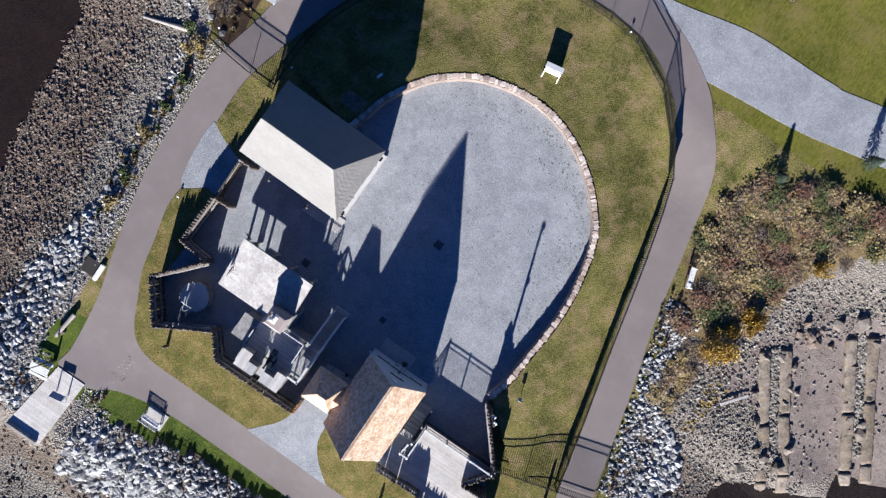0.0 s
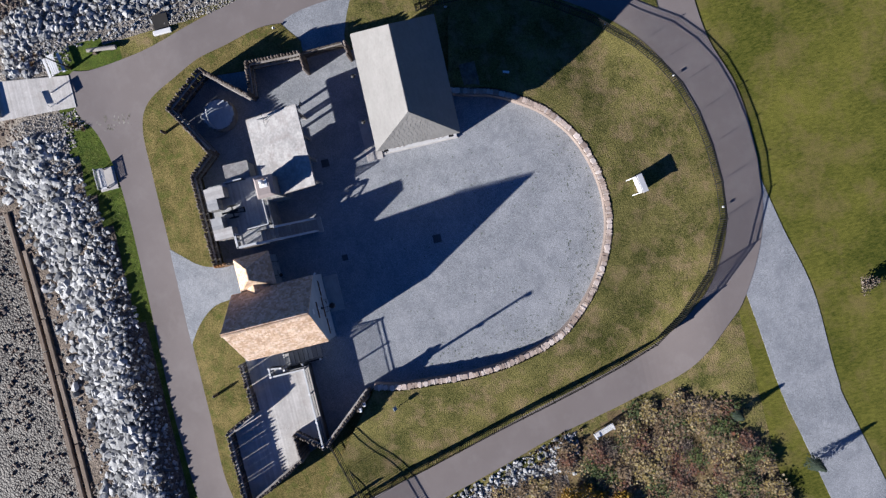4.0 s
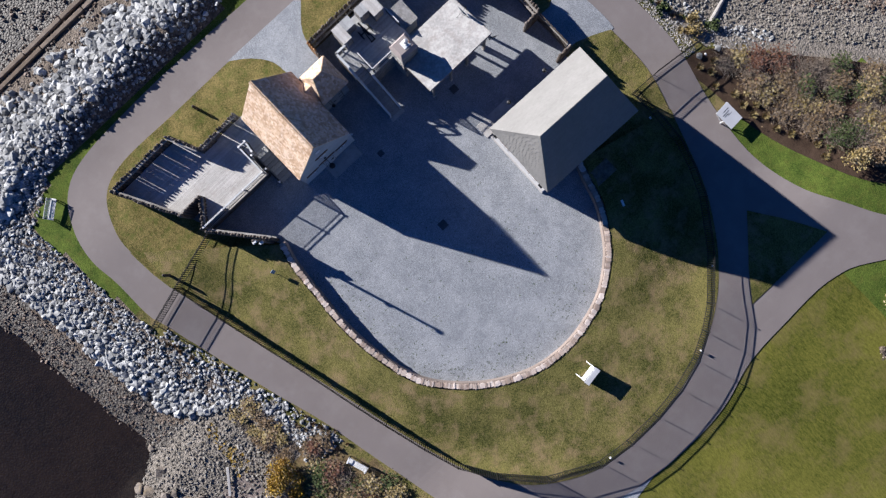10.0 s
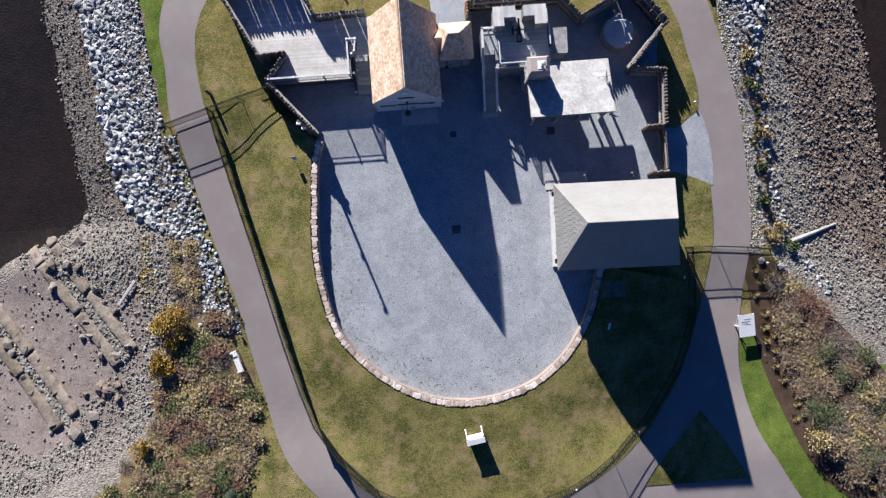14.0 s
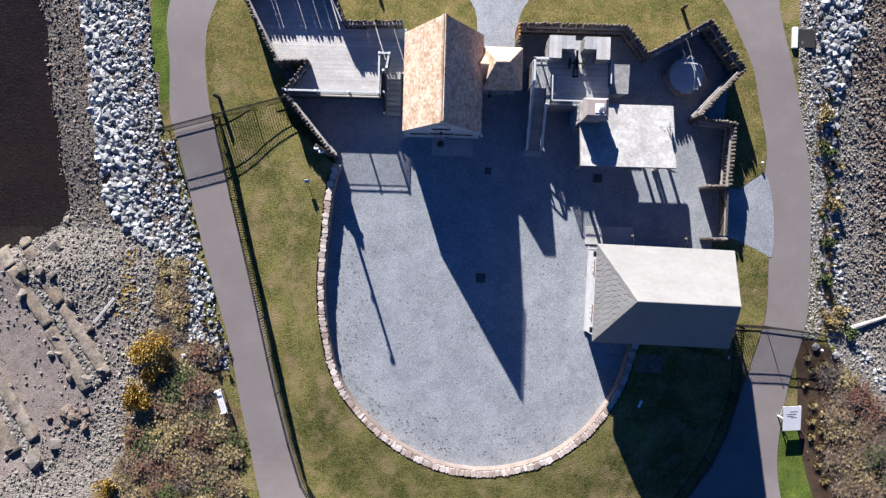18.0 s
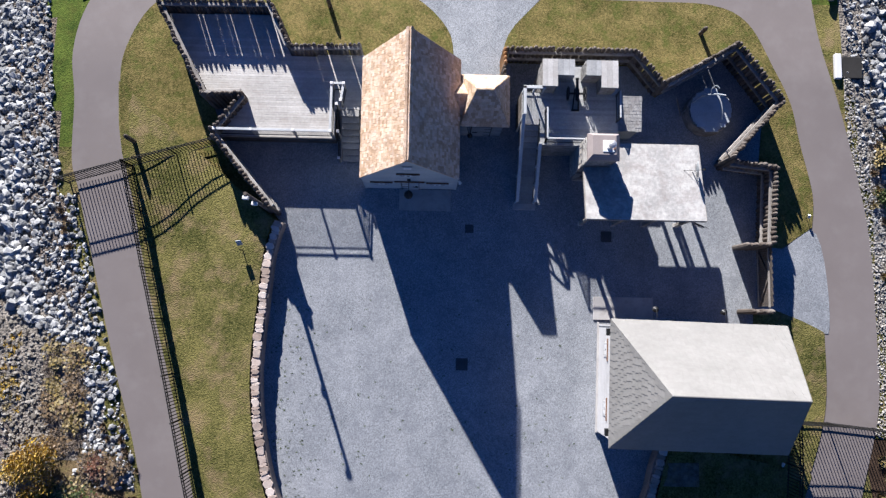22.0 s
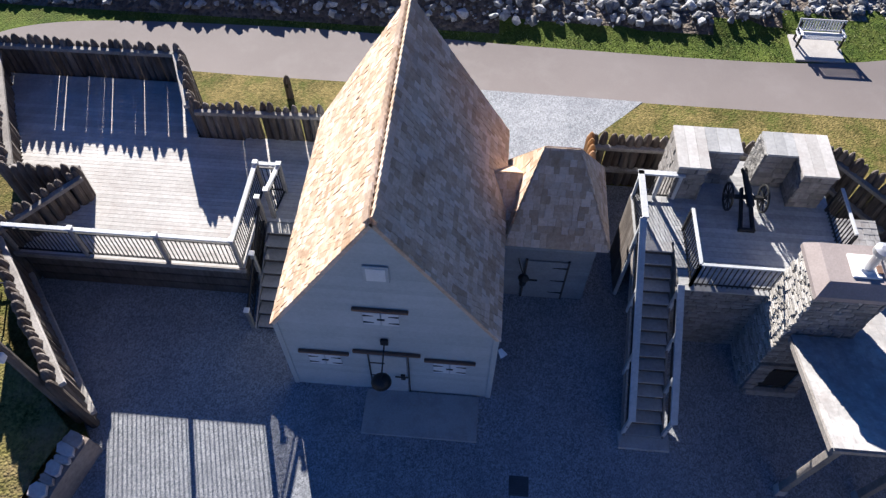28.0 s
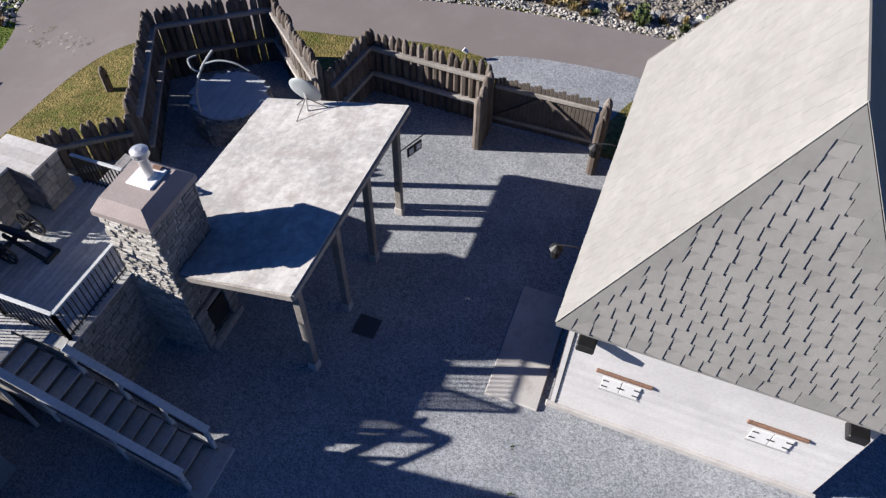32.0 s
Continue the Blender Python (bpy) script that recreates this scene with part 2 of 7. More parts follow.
M["lintel"] = material("red brown timber", (0.115, 0.061, 0.04), (0.216, 0.13, 0.086), 16, 1.0, 0.85, 0.4, 0.01)
M["iron"] = material("black iron", (0.007, 0.007, 0.008), (0.022, 0.022, 0.023), 30, 1.0, 0.5, 0.2, 0.003, metal=0.3)
M["steel"] = material("bright steel", (0.6, 0.6, 0.6), (0.78, 0.78, 0.78), 30, 1.0, 0.42, 0.05, 0.002, metal=0.75)
M["concrete"] = material("stained concrete", (0.32, 0.305, 0.295), (0.46, 0.445, 0.43), 20, 0.8, 0.9, 0.35, 0.01, stain=(0.25, 0.235, 0.22))
M["cap"] = material("brown tinted concrete cap", (0.223, 0.187, 0.176), (0.331, 0.288, 0.274), 20, 0.8, 0.85, 0.3, 0.008)
M["timber"] = material("rotten timber", (0.101, 0.076, 0.054), (0.238, 0.187, 0.14), 10, 0.8, 0.9, 0.6, 0.03, piece=0.2)
# near-black colour standing in for the shade inside openings
M["dark"] = material("dark void", (0.009, 0.008, 0.007), (0.022, 0.02, 0.019), 10, 1.0, 0.9, 0.2, 0.01)
M["dish"] = material("grey dish", (0.216, 0.238, 0.252), (0.288, 0.31, 0.324), 20, 1.0, 0.5, 0.05, 0.003)
M["tanklid"] = material("blue grey lid", (0.27, 0.30, 0.33), (0.44, 0.47, 0.50), 12, 1.0, 0.8, 0.3, 0.01)
M["slab"] = material("old concrete slab", (0.075, 0.062, 0.050), (0.225, 0.188, 0.155), 4, 0.9, 0.9, 1.0, 0.07, piece=0.2, stain=(0.185, 0.142, 0.075), stain_amount=0.7, spread=0.22)
M["boulder"] = material("brown boulder", (0.072, 0.058, 0.047), (0.216, 0.187, 0.158), 5, 0.8, 0.9, 0.7, 0.05, piece=0.25)
M["grate"] = material("dull iron grate", (0.043, 0.043, 0.046), (0.086, 0.086, 0.094), 30, 1.0, 0.6, 0.2, 0.003, metal=0.2)
M["tidestone"] = material("brown tidal stones", (0.052, 0.037, 0.028), (0.185, 0.138, 0.107), 6, 0.9, 0.8, 0.5, 0.03, piece=0.5, island=True)
M["blade"] = material("lush blade", (0.085, 0.115, 0.02), (0.19, 0.205, 0.045), 6, 1.5, 0.8, 0, 0.01, piece=0.3, island=True)
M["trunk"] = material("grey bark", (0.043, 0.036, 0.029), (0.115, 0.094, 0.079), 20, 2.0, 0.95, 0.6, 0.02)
for nm, a, b in (("leaf_green", (0.022, 0.04, 0.009), (0.079, 0.101, 0.022)), ("leaf_yellow", (0.245, 0.144, 0.011), (0.446, 0.302, 0.022)),
                 ("leaf_brown", (0.101, 0.068, 0.036), (0.245, 0.173, 0.094)), ("leaf_rust", (0.086, 0.04, 0.025), (0.18, 0.086, 0.05)),
                 ("leaf_straw", (0.173, 0.13, 0.05), (0.346, 0.274, 0.115)), ("twig", (0.086, 0.064, 0.047), (0.252, 0.205, 0.16)),
                 ("leaf_spruce", (0.011, 0.022, 0.014), (0.043, 0.061, 0.036))):
    M[nm] = material(nm.replace("_", " "), a, b, 6, 1.5, 0.9, 0, 0.01, piece=0.35, island=True)


# ---- mesh helpers ----
class Shape:
    """Gathers vertices and faces of one mesh."""
    def __init__(self):
        self.v, self.f = [], []

    def add(self, verts, faces):
        n = len(self.v)
        self.v.extend(tuple(p) for p in verts)
        self.f.extend(tuple(i + n for i in f) for f in faces)
        return self

    def box(self, lo, hi, m=None, chamfer=0.0):
        c = min(chamfer, *(0.45 * (h - l) for l, h in zip(lo, hi))) if chamfer else 0.0
        if c <= 0:
            vs = [Vector((x, y, z)) for x in (lo[0], hi[0]) for y in (lo[1], hi[1]) for z in (lo[2], hi[2])]
            fs = [(0, 1, 3, 2), (4, 6, 7, 5), (0, 4, 5, 1), (2, 3, 7, 6), (0, 2, 6, 4), (1, 5, 7, 3)]
        else:
            vs, fs, at = [], [], {}
            for i in range(8):
                s = (i & 1, i >> 1 & 1, i >> 2 & 1)
                p = [hi[k] if s[k] else lo[k] for k in range(3)]
                q = [p[k] - c if s[k] else p[k] + c for k in range(3)]
                for k in range(3):
                    at[i, k] = len(vs)
                    vs.append(Vector([p[j] if j == k else q[j] for j in range(3)]))
            for k in range(3):
                a, b = (k + 1) % 3, (k + 2) % 3
                for s in (0, 1):
                    ring = [sum(((s << k), (u << a), (w << b))) for u, w in ((0, 0), (1, 0), (1, 1), (0, 1))]
                    ids = [at[i, k] for i in ring]
                    fs.append(tuple(ids if s else ids[::-1]))
            for k in range(3):
                a, b = (k + 1) % 3, (k + 2) % 3
                for u in (0, 1):
                    for w in (0, 1):
                        i, j = (u << a) + (w << b), (u << a) + (w << b) + (1 << k)
                        ids = [at[i, a], at[j, a], at[j, b], at[i, b]]
                        fs.append(tuple(ids if u == w else ids[::-1]))
            for i in range(8):
                ids = [at[i, 0], at[i, 1], at[i, 2]]
                par = (i & 1) + (i >> 1 & 1) + (i >> 2 & 1)
                fs.append(tuple(ids if par % 2 else ids[::-1]))
        if m is not None:
            vs = [m @ p for p in vs]
        return self.add(vs, fs)

    def beam(self, a, b, w, h, chamfer=0.0, up=(0, 0, 1)):
        """A square bar from a to b, w across and h high."""
        a, b = Vector(a), Vector(b)
        y = (b - a).normalized()
        x = y.cross(Vector(up))
        x = x.normalized() if x.length > 1e-4 else Vector((1, 0, 0))
        z = x.cross(y)
        m = Matrix((x, y, z)).transposed().to_4x4()
        m.translation = a
        return self.box((-w / 2, 0, -h / 2), (w / 2, (b - a).length, h / 2), m, chamfer)

    def tube(self, pts, r, n=8):
        """A bent round bar along a line of points."""
        P = [Vector(p) for p in pts]
        rows = []
        x = (P[1] - P[0]).orthogonal().normalized()
        for i, p in enumerate(P):
            z = (P[min(i + 1, len(P) - 1)] - P[max(i - 1, 0)]).normalized()
            x = (x - z * x.dot(z)).normalized()
            y = z.cross(x)
            rows.append([p + r * (x * math.cos(2 * math.pi * k / n) + y * math.sin(2 * math.pi * k / n)) for k in range(n)])
        k0 = len(self.v)
        self.loft(rows, True)
        self.f += [tuple(range(k0, k0 + n))[::-1], tuple(range(len(self.v) - n, len(self.v)))]
        return self

    def rod(self, a, b, r0, r1=None, n=8, caps=True):
        a, b = Vector(a), Vector(b)
        r1 = r0 if r1 is None else r1
        z = (b - a).normalized()
        x = z.orthogonal().normalized()
        y = z.cross(x)
        ring = [x * math.cos(2 * math.pi * k / n) + y * math.sin(2 * math.pi * k / n) for k in range(n)]
        vs = [a + r0 * p for p in ring] + [b + r1 * p for p in ring]
        fs = [(k, (k + 1) % n, n + (k + 1) % n, n + k) for k in range(n)]
        if caps:
            fs += [tuple(range(n))[::-1], tuple(range(n, 2 * n))]
        return self.add(vs, fs)

    def prism(self, pts, z0, z1):
        """An upright block over an outline given against the clock."""
        n = len(pts)
        vs = [(x, y, z0) for x, y in pts] + [(x, y, z1) for x, y in pts]
        return self.add(vs, [tuple(range(n))[::-1], tuple(range(n, 2 * n))] + [(k, (k + 1) % n, n + (k + 1) % n, n + k) for k in range(n)])

    def loft(self, rows, closed=False):
        n = len(rows[0])
        vs = [p for r in rows for p in r]
        last = n if closed else n - 1
        fs = [(i * n + k, i * n + (k + 1) % n, (i + 1) * n + (k + 1) % n, (i + 1) * n + k) for i in range(len(rows) - 1) for k in range(last)]
        return self.add(vs, fs)

    def mesh(self, name, mat, smooth=False):
        me = bpy.data.meshes.new(name)
        me.from_pydata(self.v, [], self.f)
        for one in (mat if isinstance(mat, (list, tuple)) else [mat]):
            me.materials.append(one)
        if smooth:
            me.shade_smooth()
        me.update()
        return me


def part(name, shape, mat, parent=None, label="", smooth=False, at=None):
    me = shape if isinstance(shape, bpy.types.Mesh) else shape.mesh(name, mat, smooth)
    ob = new(name, me)
    if at is not None:
        ob.matrix_basis = at
    ob.parent = parent
    if label:
        tagged(ob, label)
    return ob


def thing(name, label, category, group="", kind="", at=None):
    ob = new(name)
    ob.empty_display_size = 0.2
    if at is not None:
        ob.matrix_basis = at
    return tagged(ob, label, category, group, kind)


def thick(name, shape, mat, label, category="", kind="structure", smooth=False):
    return tagged(part(name, shape, mat, smooth=smooth), label, category, kind=kind)


def smooth_line(pts, step=0.5, closed=False):
    """A Catmull-Rom line through the points, in even steps."""
    P = [Vector(p) for p in pts]
    n = len(P)
    out = []
    for i in range(n if closed else n - 1):
        p0, p1, p2, p3 = (P[(i + k) % n] if closed else P[min(max(i + k, 0), n - 1)] for k in (-1, 0, 1, 2))
        m = max(1, int((p2 - p1).length / step))
        for k in range(m):
            u = k / m
            out.append(0.5 * ((2 * p1) + (p2 - p0) * u + (2 * p0 - 5 * p1 + 4 * p2 - p3) * u * u + (3 * p1 - p0 - 3 * p2 + p3) * u ** 3))
    if not closed:
        out.append(P[-1])
    return out


def inside(x, y, poly):
    odd, j = False, len(poly) - 1
    for i in range(len(poly)):
        (xi, yi), (xj, yj) = poly[i], poly[j]
        if (yi > y) != (yj > y) and x < (xj - xi) * (y - yi) / (yj - yi) + xi:
            odd = not odd
        j = i
    return odd


def edge_dist(x, y, poly):
    best = 1e9
    for i in range(len(poly)):
        (ax, ay), (bx, by) = poly[i - 1], poly[i]
        dx, dy = bx - ax, by - ay
        u = max(0, min(1, ((x - ax) * dx + (y - ay) * dy) / (dx * dx + dy * dy + 1e-9)))
        best = min(best, math.hypot(x - ax - u * dx, y - ay - u * dy))
    return best


# ---- the ground ----
PATH_IN = [(-20.3, 10.5), (-18.9, 4.6), (-17.6, 0), (-16.2, -5.1), (-14.6, -11.5), (-13.18, -15.97), (-11.41, -19.14), (-8.71, -21.95), (-4.66, -24.02),
           (-0.31, -24.51), (4.03, -24.12), (8.67, -22.74), (12.34, -20.68), (15.61, -17.61), (18.4, -13.5), (20.4, -8.2), (22.1, -2.6), (22.2, 4.4),
           (21.8, 10.8), (20.6, 16.5), (19.6, 18.8), (18.1, 21.8), (15.8, 23), (11.7, 23.15), (4.8, 23.2), (-3.9, 23.4), (-10.2, 23.4),
           (-16.4, 23.4), (-19.6, 22.2), (-21.2, 18.9), (-21.3, 16), (-21, 13)]
PATH_OUT = [(-23.4, 10.2), (-21.8, 4.2), (-20.4, -0.9), (-19.1, -5.2), (-17.6, -12), (-15.9, -18.19), (-12.76, -22.34), (-10.88, -24.12), (-6.83, -26.39),
            (-2.39, -27.58), (2.45, -27.87), (6.8, -27.48), (10.75, -26.29), (14.99, -25.9), (20.82, -25.9), (25.56, -28.07), (39.49, -37.55), (41.46, -34.59), (30.99, -27.87),
            (28.03, -25.5), (25.96, -21.95), (24.21, -18.38), (23.4, -13.5), (24, -8), (25.3, -2.5), (25.4, 2.3), (25.1, 8.8), (23.9, 15.2), (22.7, 20),
            (22.3, 23), (22.1, 26.5), (22.2, 28.3), (18.7, 28.4), (16.4, 27.1), (11.4, 26.2), (2.4, 26.2), (-4.1, 26.4), (-10.5, 26.5),
            (-18.4, 26.1), (-21.9, 24.7), (-23.7, 21.9), (-24.3, 18.8), (-24, 15.8), (-23.9, 12)]
LAND = [(-26.4, 24.3), (-25.6, 19), (-25.0, 13.5), (-23.8, 6.8), (-21.8, 1.3), (-20.6, -5), (-22, -9), (-24, -14), (-27, -19), (-40, -24), (-90, -30),
        (-90, -90), (90, -90), (90, -60), (60, -42), (45, -28), (36, -15), (30, -8), (26.8, -4), (25.8, 3), (25.4, 10), (24.3, 18), (24.4, 27),
        (24.4, 30.2), (18.4, 30.2), (14.5, 29.6), (8, 28), (0, 27.4), (-8, 27.2), (-16, 27.2), (-22, 27.2)]
BED = [(24.7, -4.2), (27.5, -5), (30, -8), (35.98, -14.99), (44.42, -27.68), (43.44, -33.6), (33.07, -26.29), (28.82, -22.24), (26.49, -16.94), (25.1, -12), (24.8, -8)]
SANDY = [(-29.5, -9.5), (-37.5, 0.5), (-43.0, -4.0), (-46.0, -12.0), (-37.0, -17.5), (-34.5, -14.0), (-31.5, -11.0)]
SCRUB = [(-19.2, -8.3), (-20.5, -5.5), (-23, -5), (-26, -10), (-28, -17), (-33, -21), (-30, -24), (-20, -21), (-17.6, -16)]


def ease(v, a, b):
    u = max(0.0, min(1.0, (v - a) / (b - a)))
    return u * u * (3 - 2 * u)


def berm(x, y):
    """The rock bank along the north shore, higher than the path."""
    k = ease(x, -31, -24) * (1 - 0.45 * ease(-x, 15.5, 20)) * (1 - 0.62 * ease(x, -4, 3)) * (1 - ease(x, 11, 16))
    yc = 29.0 + 0.25 * noise.noise((x * 0.5, 0, 5))
    up = ease(y, 26.7, yc) if y < yc else 1 - ease(y, yc + 0.1, yc + 4.2)
    return k * 0.92 * up


def drop(y):
    """The ground north of the fort lies lower than the yard, the ground to its south higher."""
    return 0.43 * ease(y, 17.5, 26.0) - 0.75 * ease(-y, 14.0, 22.0)


def settle(ob):
    """Bends a flat sheet down with the ground."""
    bm = bmesh.new()
    bm.from_mesh(ob.data)
    for y in [17.5 + 0.425 * k for k in range(21)] + [-14.0 - 0.5 * k for k in range(17)]:
        bmesh.ops.bisect_plane(bm, geom=bm.verts[:] + bm.edges[:] + bm.faces[:], plane_co=(0, y, 0), plane_no=(0, 1, 0), dist=0.0001)
    for v in bm.verts:
        v.co.z -= drop(v.co.y)
    bm.to_mesh(ob.data)
    bm.free()
    ob.data.update()
    return ob


def ground_z(x, y):
    """Height of the open ground: flat on the point, falling over the bank to the foreshore."""
    if inside(x, y, LAND):
        return -0.06 - drop(y)
    d = edge_dist(x, y, LAND)
    north = ease(y, 22, 28) * ease(x, -33, -27) * (1 - ease(x, 24, 30))
    west = ease(y, -1, 5) if x < 0 else 0.0
    fall = 0.23 if x > 0 else 0.15 + 0.17 * west
    z = max(-3.9, -0.06 - fall * d)
    zn = max(-2.75, -0.06 - 0.40 * max(0, d - 3.2)) - 0.01 * max(0, d - 10)
    z = z * (1 - north) + zn * north
    return z - drop(y) * max(0.0, min(1.0, z + 2.5)) + berm(x, y) + 0.12 * noise.noise((x * 0.4, y * 0.4, 0)) * min(1, d)


def zone(x, y):
    wob = 0.9 * noise.noise((x * 0.5, y * 0.5, 3.0))
    if inside(x + wob, y - wob, SCRUB):
        return 3
    if inside(x, y, LAND):
        return 1 if (y > 23.5 or (x < -19 and y > 13) or (x > 22 and y < -10)) else 8 if y < -23 else 0
    d = edge_dist(x, y, LAND) + 1.5 * wob
    if x < 0 and inside(x, y, SANDY):
        return 5
    if y < 3 + wob and x < 0:
        return 7 if d < 5.5 + 3 * wob or y > -3.5 else 5
    if x > 20 and y < 30:
        return 7 if d < 6.5 - 0.15 * max(0, y) + 2 * wob else 4
    if x < -20 and d > 6.3:
        return 6
    return 7 if 14 < x < 27 and y > 27 and d < 6 else 6 if d > 9.0 and y > 25 else 4


g = Shape()
xs = [-2500, -900, -300, -140] + [-90 + 0.75 * i for i in range(241)] + [140, 300, 900, 2500]
n = len(xs)
pts, idx = [], []
for y in xs:
    for x in xs:
        pts.append((x, y, ground_z(x, y) if abs(x) < 91 and abs(y) < 91 else (0.69 if y < -60 else -6.0)))
faces = [(j * n + i, j * n + i + 1, (j + 1) * n + i + 1, (j + 1) * n + i) for j in range(n - 1) for i in range(n - 1)]
me = bpy.data.meshes.new("ground")
me.from_pydata(pts, [], faces)
for k in ("grass", "green", "soil", "drygrass", "beach", "sand", "mud", "shingle", "field"):
    me.materials.append(M[k])
kinds = []
for j in range(n - 1):
    for i in range(n - 1):
        cx, cy = (xs[i] + xs[i + 1]) / 2, (xs[j] + xs[j + 1]) / 2
        kinds.append(zone(cx, cy) if abs(cx) < 91 and abs(cy) < 91 else (8 if cy < -60 else 6))
me.polygons.foreach_set("material_index", kinds)
me.shade_smooth()
me.update()
tagged(new("ground", me), "grassy point of land falling to a shingle foreshore", "ground", kind="structure")
thick("water", Shape().add([(-2500, -2500, -3.05), (2500, -2500, -3.05), (2500, 2500, -3.05), (-2500, 2500, -3.05)], [(0, 1, 2, 3)]), M["water"],
      "dark murky tidal water round the point", "water")

road = smooth_line(PATH_OUT, 0.6, True)
settle(thick("road", Shape().prism([(p.x, p.y) for p in road], -0.25, 0.0), M["asphalt"], "worn brown-grey asphalt footpath circling the fort", "path"))


def ribbon(name, a, b, z, mat, label, cat="path"):
    a, b = ([tuple(p) for p in smooth_line([(x, y, 0) for x, y in q], 0.8)] for q in (a, b))
    poly = [(p[0], p[1]) for p in a] + [(p[0], p[1]) for p in reversed(b)]
    s = Shape().prism(poly, z - 0.06, z)
    return settle(thick(name, s, mat, label, cat))


ribbon("gravel_path", [(-10.78, -24.22), (-14.83, -24.61), (-19.97, -25.11), (-27.47, -26.59), (-59.27, -32.61)], [(-1.4, -27.63), (-6.14, -28.47), (-11.87, -29.65), (-19.47, -29.85), (-24.71, -30.74), (-59.27, -38.54)],
       -0.02, M["gravel"], "wide pale gravel path leading off across the lawn")


def sheet(name, poly, z, mat, label, cat, step=0.7, deep=0.05, soft=True):
    pl = [(p.x, p.y) for p in smooth_line([(x, y, 0) for x, y in poly], step, True)] if soft else poly
    area = sum(pl[i - 1][0] * pl[i][1] - pl[i][0] * pl[i - 1][1] for i in range(len(pl)))
    return thick(name, Shape().prism(pl if area > 0 else pl[::-1], z - deep, z), mat, label, cat)


# the yard inside the walls
WALL = [(-11.0, 8.3), (-11.5, 6.4), (-11.75, 3.5), (-12.0, -0.7), (-11.55, -4.8), (-10.4, -8.4), (-8.1, -11.2), (-5.6, -13.1), (-2.7, -14.4), (0.15, -14.8),
        (3.0, -14.5), (5.85, -13.5), (8.3, -11.7), (9.75, -9.9), (11.0, -7.7), (11.6, -5.6), (12.2, -4.0)]
wall_line = smooth_line([(x, y, 0) for x, y in WALL], 0.44)
yard = [(p.x, p.y) for p in wall_line] + [(18.3, -4.3), (18.0, 3.5), (18.2, 7.3), (18.4, 12.0), (18.8, 15.9), (16.2, 19.4), (11.9, 16.8), (10.2, 18.9),
                                         (2.3, 18.9), (2.6, 20.0), (3.1, 21.2), (4.9, 23.25), (-3.8, 23.4), (-2.0, 22.0), (-0.9, 20.4), (-0.8, 18.6),
                                         (-5.5, 18.6), (-10.4, 18.5), (-11.6, 21.0), (-18.2, 20.9), (-15.3, 15.4), (-13.0, 15.6), (-14.7, 13.2)]
area = sum(yard[i - 1][0] * yard[i][1] - yard[i][0] * yard[i - 1][1] for i in range(len(yard)))
settle(thick("yard", Shape().prism(yard if area > 0 else yard[::-1], -0.2, 0.02), M["gravel"], "blue-grey crushed stone yard inside the fort", "gravel yard"))
sheet("gravel_apron", [(17.9, 3.6), (18.0, 7.4), (19.7, 7.3), (21.5, 8.6), (22.3, 6.6), (22.4, 2.2), (20.8, 2.9), (19.2, 3.5)], 0.03, M["gravel"],
      "pale gravel apron outside the east gate", "gravel")

settle(sheet("planting_bed", BED, -0.03, M["soil"], "dark bark-mulched planting bed beside the path", "planting bed"))

# lawns: the bank that the stone wall holds, and the flat strips
def lawn_bank():
    inner = smooth_line([(x, y, 0) for x, y in WALL], 0.52)
    rim = smooth_line([(x, y, 0) for x, y in PATH_IN], 0.3, True)
    out, m = [], len(inner)
    cx, cy = 0.0, -1.0
    rows = [[] for _ in range(9)]
    for k, p in enumerate(inner):
        t0 = inner[max(k - 1, 0)]
        t1 = inner[min(k + 1, m - 1)]
        nrm = Vector((t1.y - t0.y, -(t1.x - t0.x), 0)).normalized()
        if nrm.dot(p - Vector((cx, cy, 0))) < 0:
            nrm = -nrm
        base = p + nrm * 0.3
        ang = math.atan2(p.y - cy, p.x - cx)
        q = min(rim, key=lambda r: abs((math.atan2(r.y - cy, r.x - cx) - ang + math.pi) % (2 * math.pi) - math.pi))
        for j in range(9):
            u = j / 8
            r = base.lerp(q, u)
            h = (0.98 + min(0.0, drop(r.y))) * (0.5 + 0.5 * math.cos(math.pi * min(1, u * 1.02))) + 0.03 - min(0.0, drop(r.y))
            rows[j].append((r.x, r.y, h + 0.04 * noise.noise((r.x * 0.6, r.y * 0.6, 1)) * (u < 0.97)))
    return Shape().loft(rows)


thick("lawn_bank", lawn_bank(), M["grass"], "mown autumn lawn banked up behind the stone wall", "lawn", smooth=True)
def curve(*pts):
    return [(p.x, p.y) for p in smooth_line([(x, y, 0) for x, y in pts], 0.5)]


